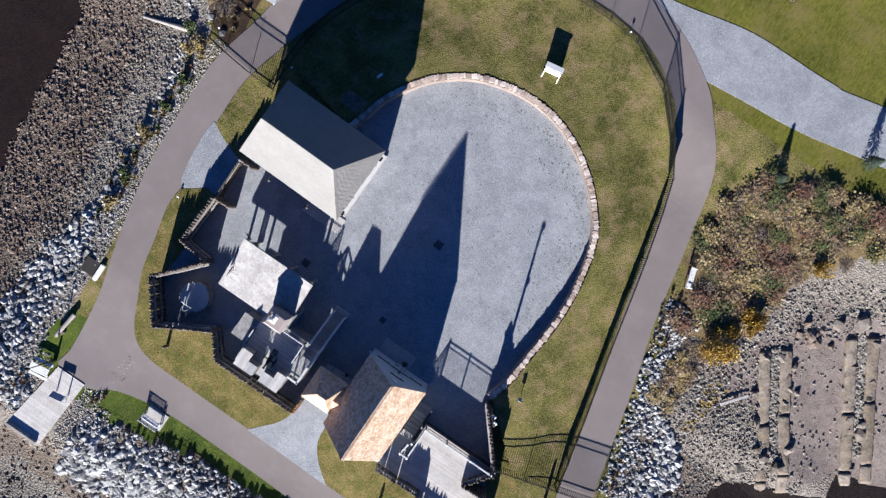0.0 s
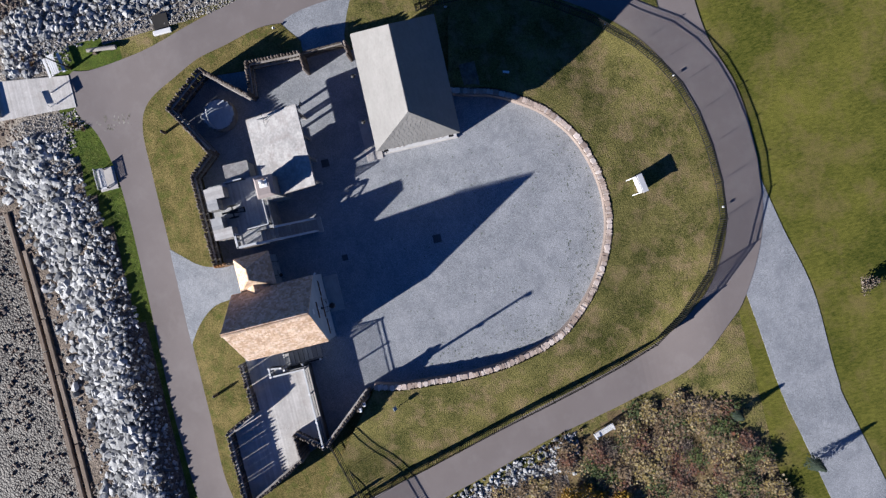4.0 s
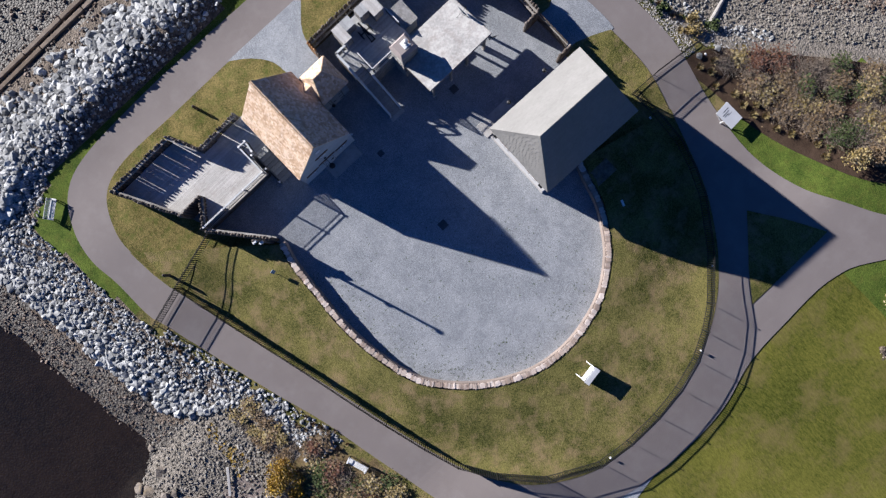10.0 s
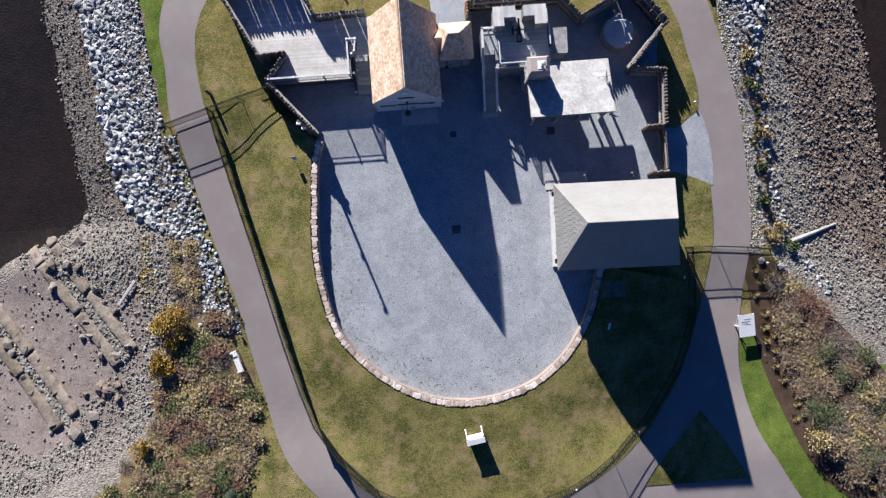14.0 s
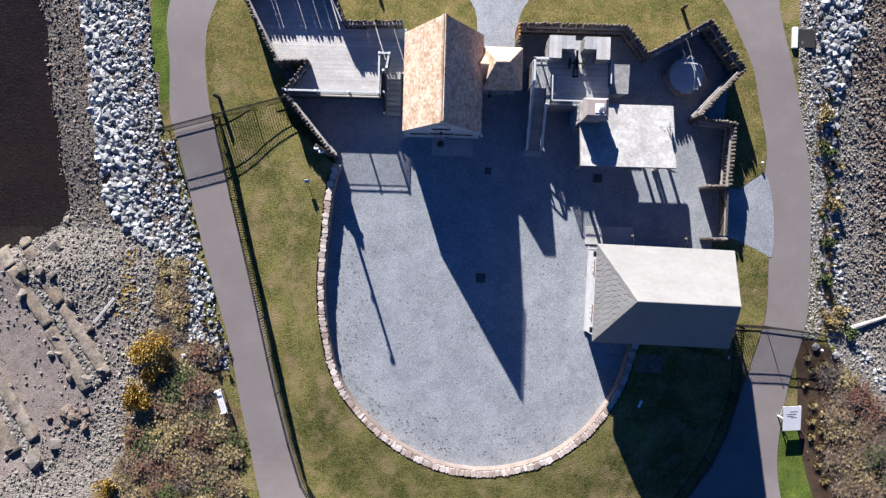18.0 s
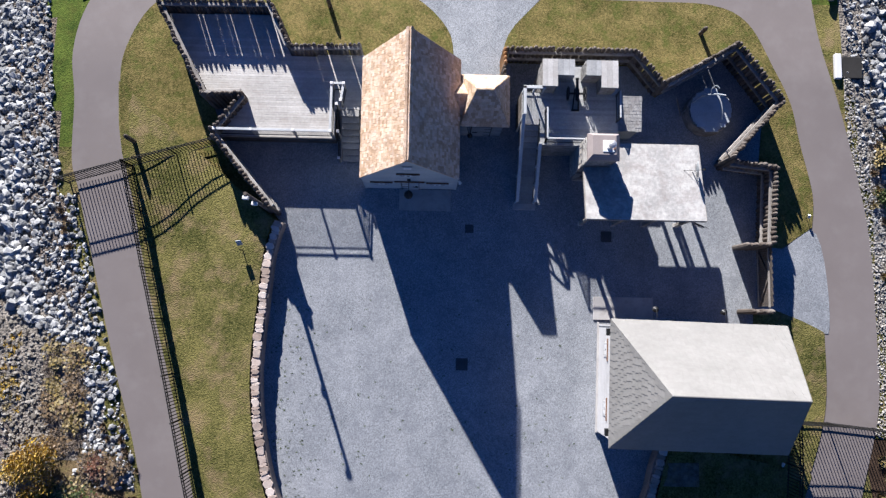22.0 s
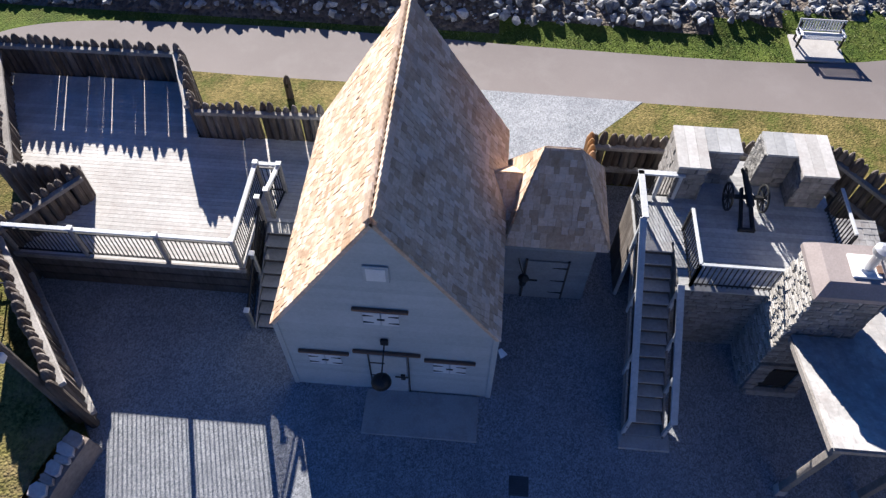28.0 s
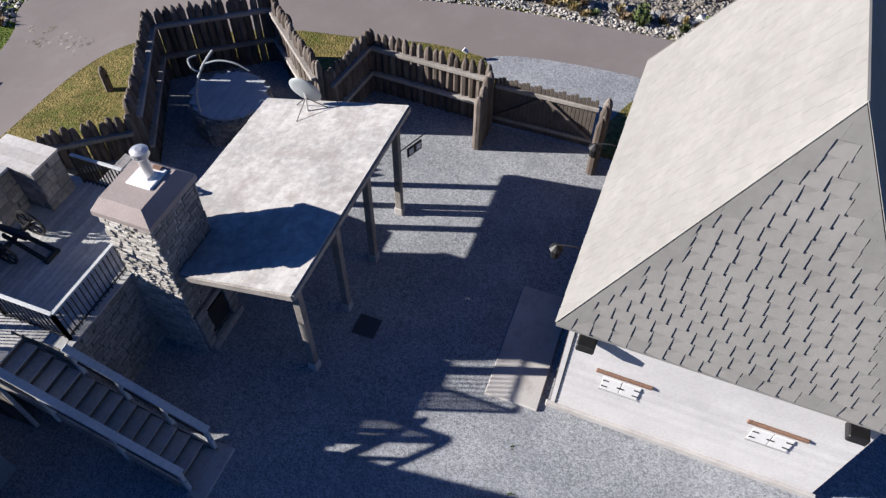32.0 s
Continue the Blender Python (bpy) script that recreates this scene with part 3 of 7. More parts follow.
settle(sheet("lawn_west", [*curve((-18.9, 5.4), (-20.2, 10.8), (-20.9, 13), (-21.2, 16), (-21.1, 18.9), (-19.5, 22.1), (-16.4, 23.3), (-10.2, 23.3), (-3.9, 23.3)), *curve((-3.6, 23.25), (-2.1, 22.1),
                    (-0.9, 20.4), (-0.7, 18.2)), (-5, 17.9), (-10.2, 18.2), (-11.8, 20.6), (-18, 20.6), (-15.4, 15.4), (-14.6, 13.2), (-11.2, 8.5),
                    (-12, 6.6)], 0.045, M["drylawn"], "dry mown lawn between palisade and footpath", "lawn", soft=False))
settle(sheet("lawn_north", [*curve((2.3, 18.7), (2.5, 20.0), (3.1, 21.2), (4.9, 23.15)), *curve((5.0, 23.15), (11.7, 23.1), (15.8, 22.95), (18.0, 21.8), (19.5, 18.8), (20.5, 16.5), (21.0, 14),
                     (21.7, 10.8), (21.6, 8.7)), (19.7, 7.4), (18.1, 7.4), (18.3, 12.0), (18.7, 15.9), (16.2, 19.2), (11.9, 16.7), (10.2, 18.7)], 0.045, M["drylawn"],
      "dry mown lawn outside the palisade", "lawn", soft=False))
settle(sheet("lawn_east", [(18.0, 3.6), *curve((19.2, 3.55), (20.8, 2.95), (22.1, 2.3)), *curve((22.15, 2.2), (22.0, -2.6), (20.3, -8.2), (18.4, -13.3), (15.61, -17.42)), (13.2, -13), (12.2, -4.2), (17.5, -4.2), (17.8, 3.5)],
      0.05, M["grass"], "shaded mown lawn beside the slate-roofed building", "lawn", soft=False))
settle(sheet("lawn_corner", [(16.19, -20.58), (19.72, -16.94), (21.28, -19.33), (23.19, -22.74), (18.75, -22.84), (14.4, -22.84)], 0.04, M["grass"],
      "small triangular lawn where two paths part", "lawn", soft=False))

# stone retaining wall: three uneven courses and a flat coping
wall = thing("retaining_wall", "curved dry-laid retaining wall of pinkish sandstone round the yard", "stone wall", kind="structure")
core = Shape()
core.loft([[(p.x + s * nx, p.y + s * ny, z) for p, nx, ny in
            [(q, *(Vector((wall_line[min(i + 1, len(wall_line) - 1)].y - wall_line[max(i - 1, 0)].y, wall_line[max(i - 1, 0)].x - wall_line[min(i + 1, len(wall_line) - 1)].x, 0)).normalized().xy))
             for i, q in enumerate(wall_line)]] for s, z in ((0.1, -0.1), (0.1, 0.95), (-0.32, 0.95), (-0.32, -0.1))])
part("core", core, M["wallstone"], wall)
stones = [Shape().box((-0.25, -0.1, -0.16), (0.25, 0.14, 0.16), None, 0.035).mesh("stone", M["wallstone"]),
          Shape().box((-0.24, -0.12, -0.15), (0.26, 0.12, 0.16), pose(0, 0, 0, 0, 3, 4), 0.05).mesh("stone", M["wallstone"])]

def cap_stone(seed):
    """A flat rough stone with a broken outline and a worn rim, half a metre long before scaling."""
    rr = random.Random(seed)
    rim = [(0.255, -0.17), (0.262, 0.04), (0.235, 0.18), (0.06, 0.215), (-0.14, 0.19), (-0.25, 0.15), (-0.262, -0.03), (-0.24, -0.18), (-0.05, -0.215), (0.13, -0.19)]
    rim = [(x + rr.uniform(-0.012, 0.012), y * rr.uniform(0.8, 1.16)) for x, y in rim]
    sh = Shape().loft([[(x * k, y * k, z + rr.uniform(-0.008, 0.008)) for x, y in rim] for k, z in ((0.95, -0.055), (1.0, 0.02), (0.9, 0.055))], True)
    sh.f.append(tuple(range(20, 30)))
    return sh.mesh("cap_stone", M["capstone"])


caps = [cap_stone(k) for k in range(7)]
rw = random.Random(4)
for i in range(len(wall_line) - 1):
    a, b = wall_line[i], wall_line[i + 1]
    d = (b - a)
    mid, turn = (a + b) / 2, math.degrees(math.atan2(d.y, d.x))
    inn = Vector((-d.y, d.x, 0)).normalized()
    if inn.dot(Vector((0, -1, 0)) - mid) < 0:
        inn = -inn
    size = d.length / 0.51
    cut = rw.choice((1.0, 1.0, 0.62, 0.45, 0.35))
    for f0, f1 in ((0.0, cut), (cut, 1.0)):
        if f1 - f0 < 0.1:
            continue
        q = a + d * (f0 + f1) / 2 + inn * (0.03 + rw.uniform(-0.04, 0.04))
        part("cap_stone", caps[rw.randrange(7)], None, wall, at=pose(q.x, q.y, 1.02 + rw.uniform(-0.03, 0.02), rw.uniform(-4, 4), rw.uniform(-3, 3), turn + rw.uniform(-6, 6)) @
             Matrix.Diagonal((size * (f1 - f0) * rw.uniform(0.97, 1.06), rw.uniform(1.0, 1.3), rw.uniform(0.8, 1.2), 1)))
    for c in range(3):
        p = mid + inn * (0.12 - 0.03 * c + rw.uniform(-0.03, 0.03)) + d * (0.5 * (c % 2) - 0.25)
        if c < 2 or i % 2:
            part("stone", stones[(i + c) % 2], None, wall, at=pose(p.x, p.y, 0.16 + 0.31 * c, rw.uniform(-4, 4), rw.uniform(-3, 3), turn + rw.uniform(-5, 5)) @
                 Matrix.Diagonal((size * rw.uniform(0.85, 0.98), 1, rw.uniform(0.88, 0.98), 1)))


# ---- palisade ----
def log_shape(h, r, seed):
    rr = random.Random(seed)
    s = Shape()
    rows = []
    for z, k in ((0, 1.04), (h * 0.5, 1.0), (h - 0.26, 1.0), (h - 0.1, 0.7), (h, 0.24)):
        ox, oy = rr.uniform(-0.012, 0.012), rr.uniform(-0.012, 0.012)
        rows.append([(ox + r * k * math.cos(2 * math.pi * j / 8), oy + r * k * math.sin(2 * math.pi * j / 8), z) for j in range(8)])
    s.loft(rows, True)
    s.f.append(tuple(range(len(s.v) - 8, len(s.v))))
    return s


log_mesh = [[log_shape(h, 0.128 + 0.012 * (k % 3), k).mesh("log", M["log"]) for k in range(4)] for h in (2.9, 2.45)]
fresh_mesh = log_shape(2.55, 0.13, 9).mesh("log", M["freshlog"])


def palisade(name, pts, height, side, label, z0=-0.35, step=0.27, rails=(0.35, 0.78), rail_side=1):
    """Pointed logs along a line, with two rails on the inner side (side: +1 to the left of the line's way)."""
    root = thing(name, label, "palisade", "palisade runs")
    rr = random.Random(len(name) + int(pts[0][0] * 7))
    meshes = log_mesh[0 if height > 2.7 else 1]
    h0 = 2.9 if height > 2.7 else 2.45
    for a, b in zip(pts, pts[1:]):
        a, b = Vector((*a, 0)), Vector((*b, 0))
        d = b - a
        n = max(1, round(d.length / step))
        for k in range(n):
            p = a + d * ((k + 0.5) / n)
            part("log", meshes[rr.randrange(4)], None, root, at=pose(p.x, p.y, z0, rr.uniform(-0.9, 0.9), rr.uniform(-0.9, 0.9), rr.uniform(0, 360)) @
                 Matrix.Diagonal((rr.uniform(0.96, 1.12), rr.uniform(0.96, 1.12), (height - z0 + rr.uniform(-0.1, 0.1)) / h0, 1)))
        inn = Vector((-d.y, d.x, 0)).normalized() * side * 0.17
        for f in rails:
            z = height * f
            part("rail", Shape().beam(a + inn + Vector((0, 0, z)) + d.normalized() * 0.1, b + inn + Vector((0, 0, z)) - d.normalized() * 0.1, 0.19, 0.15, 0.02), M["beam"], root,
                 "pale weathered squared rail")
    return root


palisade("palisade", [(-18.2, 20.9), (-11.6, 21.0), (-10.4, 18.4), (-6.2, 18.55)], 3.02, -1, "dark weathered log palisade along the raised deck", rails=(0.9,))
palisade("palisade", [(-14.75, 13.25), (-13.0, 15.55), (-15.3, 15.4), (-18.2, 20.9)], 2.95, -1, "angled log palisade closing the deck", rails=(0.88,))
palisade("palisade", [(-14.7, 13.1), (-11.1, 8.8)], 2.9, 1, "slanting log palisade running down to the stone wall", rails=(0.2, 0.85))
palisade("palisade", [(2.35, 18.85), (10.2, 18.9), (11.85, 16.85)], 2.4, -1, "weathered pointed log palisade beside the gun platform")
palisade("palisade", [(11.85, 16.85), (16.2, 19.35), (18.8, 15.9), (15.6, 12.4)], 2.85, -1, "log palisade bastion round the stone well")
palisade("palisade", [(15.7, 12.3), (18.4, 12.0), (18.15, 7.4)], 2.45, -1, "log palisade with squared rails beside the east gate")
palisade("palisade", [(16.6, 7.35), (18.1, 7.35)], 2.3, 1, "short log wing wall beside the east gate", rails=())
palisade("palisade", [(16.8, 3.45), (18.1, 3.45)], 2.3, 1, "short log wing wall beside the hall", rails=())
eg = thing("plank_gate", "closed double plank gate of weathered boards with a rail", "gate")
for k in range(26):
    y = 7.2 - 0.135 * k
    part("plank", Shape().box((18.05, y - 0.063, 0.08), (18.1, y + 0.063, 1.98 + 0.05 * (k % 3)), None, 0.012), M["trunk"], eg)
for z in (0.4, 1.72):
    part("rail", Shape().beam((18.0, 7.2, z), (18.0, 3.7, z), 0.08, 0.14, 0.012), M["beam"], eg)
for y0, y1 in ((7.1, 5.6), (3.8, 5.4)):
    part("brace", Shape().beam((18.0, y0, 0.45), (18.0, y1, 1.62), 0.06, 0.12, 0.01), M["log"], eg)
gp = thing("palisade_end", "fresh orange-topped logs ending the palisade at the gate", "palisade")
for k in range(4):
    part("log", fresh_mesh, None, gp, at=pose(2.3, 18.75 - 0.27 * k, -0.1, 0, 0, 40 * k))
palisade("palisade", [(2.3, 17.85), (2.3, 16.5)], 2.4, 1, "short dark log palisade closing the gap beside the porch", rails=(0.8,))


# ---- fence ----
def fence(name, pts, h, label, closed_end=True, step=2.4):
    line = smooth_line([(x, y, z - min(0.0, drop(y))) for x, y, z in pts], step)
    for i, (a, b) in enumerate(zip(line, line[1:])):
        root = thing(name, label, "fence", "black fence panels")
        d = b - a
        if d.length < 0.3:
            continue
        up = Vector((0, 0, 1))
        part("post", Shape().box((-0.04, -0.04, -0.1), (0.04, 0.04, h + 0.1), None, 0.008), M["iron"], root, at=Matrix.Translation(a))
        if i == len(line) - 2:
            part("post", Shape().box((-0.04, -0.04, -0.1), (0.04, 0.04, h + 0.1), None, 0.008), M["iron"], root, at=Matrix.Translation(b))
        for f in (0.12, 0.82, 0.97):
            part("rail", Shape().beam(a + up * h * f, b + up * h * f, 0.045, 0.05), M["iron"], root)
        m = int(d.length / 0.185)
        for k in range(1, m):
            p = a + d * (k / m)
            part("picket", PICKET, None, root, at=Matrix.Translation(p) @ Matrix.Diagonal((1, 1, (h - 0.08) / 1.8, 1)))


PICKET = Shape().box((-0.021, -0.021, 0.08), (0.021, 0.021, 1.88)).mesh("picket", M["iron"])
fence("picket_fence", [(-14.8, 13.1, 0.05), (-20.1, 11.6, 0.05)], 1.85, "black iron picket fence across the lawn")
fence("picket_gate", [(-20.1, 11.6, 0.0), (-23.9, 10.5, 0.0)], 1.85, "closed black iron picket gate across the footpath")
fence("picket_fence", [(-20.1, 11.55, 0.05), (-18.6, 5.4, 0.05), (-17.0, -0.8, 0.05), (-15.0, -9.0, 0.05), (-12.98, -15.68, 0.05), (-11.13, -18.47, 0.05), (-8.22, -21.45, 0.05),
                      (-4.17, -23.53, 0.05), (1.96, -23.82, 0.05), (7.59, -22.64, 0.05), (11.75, -20.1, 0.05), (14.83, -17.13, 0.05), (17.6, -13.4, 0.05), (19.4, -8.5, 0.05), (19.6, -3.1, 0.05)],
      1.9, "black iron picket fence along the edge of the lawn")
fence("picket_gate", [(19.6, -3.0, 0.03), (22.1, -3.1, 0.0), (24.9, -3.4, 0.0), (26.8, -3.7, -0.1)], 1.85, "black iron picket gate across the eastern footpath")


# ---- houses ----
def slab(poly, thickness):
    """A flat plate on a polygon in space, thickened downwards along its normal."""
    P = [Vector(p) for p in poly]
    nrm = (P[1] - P[0]).cross(P[2] - P[0]).normalized()
    if nrm.z < 0:
        nrm = -nrm
    s = Shape()
    n = len(P)
    s.add([*P, *[p - nrm * thickness for p in P]], [tuple(range(n)), tuple(range(n, 2 * n))[::-1]] + [(k, n + k, n + (k + 1) % n, (k + 1) % n) for k in range(n)])
    return s


def clipped(rect, poly):
    """The part of a convex outline inside a convex polygon given against the clock."""
    out = rect
    for i in range(len(poly)):
        (ax, ay), (bx, by) = poly[i - 1], poly[i]
        side = lambda p: (bx - ax) * (p[1] - ay) - (by - ay) * (p[0] - ax)  # noqa: E731
        res = []
        for k in range(len(out)):
            p, q = out[k - 1], out[k]
            sp, sq = side(p), side(q)
            if (sp >= 0) != (sq >= 0):
                u = sp / (sp - sq)
                res.append((p[0] + u * (q[0] - p[0]), p[1] + u * (q[1] - p[1])))
            if sq >= 0:
                res.append(q)
        out = res
        if not out:
            break
    return out


def shingles(poly, eave, up, w, course, lift, seed, gap=0.006, skew=0.0, vary=0.35):
    """Overlapping shingles on a roof plane: eave is (start, end), up the way to the ridge. Gives poses, widths and cut outlines."""
    rr = random.Random(seed)
    a, b = Vector(eave[0]), Vector(eave[1])
    x = (b - a).normalized()
    y = Vector(up).normalized()
    z = x.cross(y)
    flat = [((Vector(p) - a).dot(x), (Vector(p) - a).dot(y)) for p in poly]
    if sum(flat[i - 1][0] * flat[i][1] - flat[i][0] * flat[i - 1][1] for i in range(len(flat))) < 0:
        flat = flat[::-1]
    top = max(v for _, v in flat)
    lo, hi = min(u for u, _ in flat), max(u for u, _ in flat)
    out = []
    k = 0
    while k * course < top:
        v = k * course
        u = lo - rr.uniform(0, w)
        while u < hi:
            ww = w * rr.uniform(1 - vary, 1 + vary)
            v0 = v + rr.uniform(-0.015, 0.015) - (0.02 if k == 0 else 0)
            rect = [(u + gap, v0), (u + ww - gap, v0), (u + ww - gap + skew * 1.25, v0 + course * 1.25), (u + gap + skew * 1.25, v0 + course * 1.25)]
            cut = clipped(rect, [(p[0], p[1] - (0.03 if p[1] < 0.01 else 0)) for p in flat])
            if len(cut) >= 3:
                cx = u + ww / 2
                m = Matrix((x, y, z)).transposed().to_4x4()
                m.translation = a + x * cx + y * v0 + z * lift
                whole = all(abs(p[0] - q[0]) < 1e-6 and abs(p[1] - q[1]) < 1e-6 for p, q in zip(sorted(cut), sorted(rect))) and len(cut) == 4
                out.append((m, ww, None if whole else [(p[0] - cx, p[1] - v0) for p in cut]))
            u += ww
        k += 1
    return out


def lay_shingles(roof, places, course, near, one, many, name="shingle", roll=1.5, gap=0.006, skew=0.0, pitch=-2.0, deep=0.022, most=300):
    """The nearest few as pieces of their own, the rest in one mesh."""
    lean = Matrix.Identity(4)
    lean[0][1] = skew / course
    base = Shape().box((-0.5, 0, 0.0), (0.5, course * 1.25, deep)).mesh(name, one)
    rest = Shape()
    places = sorted(places, key=lambda q: (q[0].translation - Vector(near)).length)
    rr = random.Random(len(places))
    n = 0
    for m, w, cut in places:
        tilt = pose(0, 0, 0.014 + rr.uniform(0, 0.28 * deep), pitch + rr.uniform(-0.25, 0.25) * abs(pitch), rr.uniform(-roll, roll), 0)
        if cut is None and n < most:
            part(name, base, None, roof, at=m @ tilt @ lean @ Matrix.Diagonal((w - 2 * gap, 1, 1, 1)))
            n += 1
        elif cut is None:
            rest.box((gap - w / 2, 0, 0.0), (w / 2 - gap, course * 1.25, deep), m @ tilt @ lean)
        else:
            t = m @ pose(0, 0, 0.014, pitch, 0, 0)
            k = len(cut)
            rest.add([t @ Vector((px, py, deep)) for px, py in cut] + [t @ Vector((px, py, 0.0)) for px, py in cut],
                     [tuple(range(k)), tuple(range(k, 2 * k))[::-1]] + [(i, k + i, k + (i + 1) % k, (i + 1) % k) for i in range(k)])
    if rest.v:
        tagged(part("shingles", rest, many, roof), kind="stuff")


def boards(root, a, b, z0, top, mat, course=0.19, name="board"):
    """Lapped boards on a wall from a to b (its outer side to the right of that way); top(u) is the wall's height at u along it."""
    a, b = Vector((*a, 0)), Vector((*b, 0))
    d = (b - a)
    L = d.length
    x = d.normalized()
    out = Vector((x.y, -x.x, 0))
    z = z0
    while True:
        us = [L * k / 200 for k in range(201) if top(L * k / 200) > z + course * 0.5]
        if not us:
            break
        lo, hi = min(us), max(us)
        if hi - lo > 0.15:
            m = Matrix((x, out, Vector((0, 0, 1)))).transposed().to_4x4()
            m.translation = a + Vector((0, 0, z))
            part(name, Shape().box((lo, 0.0, 0.0), (hi, 0.02, course * 1.04), m @ pose(0, 0, 0, 3.0, 0, 0)), mat, root)
        z += course
    return root


# the timber house with the cedar roof
def shutter(root, x, y, z, w, h):
    """A pair of closed shutters on a wall that faces -y."""
    sh = part("shutter", Shape().box((x - w / 2, y - 0.05, z), (x - 0.012, y - 0.015, z + h), None, 0.006), M["white"], root, "white board shutter with black strap hinges")
    sh2 = part("shutter", Shape().box((x + 0.012, y - 0.05, z), (x + w / 2, y - 0.015, z + h), None, 0.006), M["white"], root, "white board shutter with black strap hinges")
    for o, s in ((sh, -1), (sh2, 1)):
        for zz in (z + h * 0.22, z + h * 0.78):
            st = Shape()
            st.add([(x + s * w / 2, y - 0.062, zz - 0.03), (x + s * w / 2, y - 0.062, zz + 0.03), (x + s * w * 0.2, y - 0.062, zz),
                    (x + s * w / 2, y - 0.05, zz - 0.03), (x + s * w / 2, y - 0.05, zz + 0.03), (x + s * w * 0.2, y - 0.05, zz)],
                   [(0, 1, 2), (5, 4, 3), (0, 3, 4, 1), (1, 4, 5, 2), (2, 5, 3, 0)])
            part("hinge", st, M["iron"], o, "black strap hinge")
    part("latch", Shape().box((x - 0.09, y - 0.07, z + h * 0.46), (x + 0.09, y - 0.05, z + h * 0.56), None, 0.005), M["iron"], root, "black latch bar")


def timber_house():
    root = thing("timber_house", "grey clapboard gabled house with steep new cedar shake roof", "house")
    x0, x1, y0, y1, ze, zr, xm = -5.9, -0.5, 10.62, 17.38, 3.62, 8.0, -3.2
    s = Shape()
    s.add([(x0, y0, -0.05), (x1, y0, -0.05), (x1, y0, ze), (xm, y0, zr - 0.12), (x0, y0, ze), (x0, y1, -0.05), (x1, y1, -0.05), (x1, y1, ze), (xm, y1, zr - 0.12), (x0, y1, ze)],
          [(0, 1, 2, 3, 4), (9, 8, 7, 6, 5), (1, 6, 7, 2), (5, 0, 4, 9), (0, 5, 6, 1), (2, 7, 8, 3), (9, 4, 3, 8)])
    part("wall", s, M["clapboard"], root)
    slope = (zr - ze) / (xm - x0)
    gable = lambda u: min(zr - 0.15, ze + slope * min(u, (x1 - x0) - u))  # noqa: E731
    boards(root, (x0, y0), (x1, y0), 0.0, gable, M["clapboard"])
    boards(root, (x1, y0), (x1, y1), 0.0, lambda u: ze - 0.1, M["clapboard"])
    boards(root, (x0, y1), (x0, y0), 0.0, lambda u: ze - 0.1, M["clapboard"])
    for x in (x0, x1):
        part("corner_board", Shape().box((x - 0.07, y0 - 0.045, 0), (x + 0.07, y0 + 0.05, ze - 0.05), None, 0.006), M["clapboard"], root, "grey corner board")
    roof = part("roof", slab([(x0 - 0.07, y0 - 0.08, ze - 0.05), (x0 - 0.07, y1 + 0.12, ze - 0.05), (xm, y1 + 0.12, zr), (xm, y0 - 0.08, zr)], 0.09), M["shake"], root, "steep cedar shake roof")
    part("roof_slope", slab([(x1 + 0.07, y1 + 0.12, ze - 0.05), (x1 + 0.07, y0 - 0.08, ze - 0.05), (xm, y0 - 0.08, zr), (xm, y1 + 0.12, zr)], 0.09), M["shake"], root, "steep cedar shake roof slope")
    pw = [(x0 - 0.07, y1 + 0.12, ze - 0.05), (x0 - 0.07, y0 - 0.1, ze - 0.05), (xm, y0 - 0.1, zr), (xm, y1 + 0.12, zr)]
    pe = [(x1 + 0.07, y0 - 0.1, ze - 0.05), (x1 + 0.07, y1 + 0.12, ze - 0.05), (xm, y1 + 0.12, zr), (xm, y0 - 0.1, zr)]
    a = shingles(pw, (pw[0], pw[1]), Vector(pw[2]) - Vector(pw[1]), 0.2, 0.21, 0.004, 3)
    b = shingles(pe, (pe[0], pe[1]), Vector(pe[3]) - Vector(pe[0]), 0.2, 0.21, 0.004, 5)
    lay_shingles(roof, a + b, 0.21, (-1.8, 10.5, 5.6), M["shake"], M["shakes"], roll=4.5, pitch=-4.2)
    n = 34
    for k in range(n):
        y = y0 - 0.05 + (y1 - y0 + 0.1) * k / n
        sh = Shape().box((-0.11, 0, 0), (0.11, 0.27, 0.045), pose(xm - 0.07, y, zr + 0.0, 11, -56, 0))
        part("ridge_shingle", sh, M["shake"], roof)
        part("ridge_shingle", Shape().box((-0.11, 0, 0), (0.11, 0.27, 0.05), pose(xm + 0.06, y, zr + 0.045, 11, 56, 0)), M["shake"], roof)
    # front
    yf = y0 - 0.03
    for x, z, w in ((-4.87, 1.5, 0.85), (-1.6, 1.5, 0.85), (-3.25, 3.92, 0.85)):
        shutter(root, x, yf, z, w, 0.55)
        part("lintel", Shape().box((x - 0.66, yf - 0.09, z + 0.64), (x + 0.66, yf, z + 0.72), None, 0.012), M["lintel"], root, "red-brown timber lintel")
    win = part("window", Shape().box((-3.52, yf - 0.04, 5.83), (-2.96, yf, 6.43), None, 0.006), M["clapboard"], root, "small gable window with pale pane")
    part("pane", Shape().box((-3.45, yf - 0.055, 5.9), (-3.03, yf - 0.035, 6.36)), M["white"], win)
    door = part("door", Shape().box((-3.68, yf - 0.05, 0.06), (-2.72, yf - 0.01, 2.25), None, 0.01), M["clapboard"], root, "grey plank door with black strap hinges")
    for z in (0.35, 1.05, 1.8):
        part("hinge", Shape().box((-3.68, yf - 0.065, z), (-3.3, yf - 0.05, z + 0.05)), M["iron"], door)
    part("lock", Shape().box((-2.9, yf - 0.1, 0.95), (-2.78, yf - 0.05, 1.25), None, 0.01), M["iron"], door, "black iron lock")
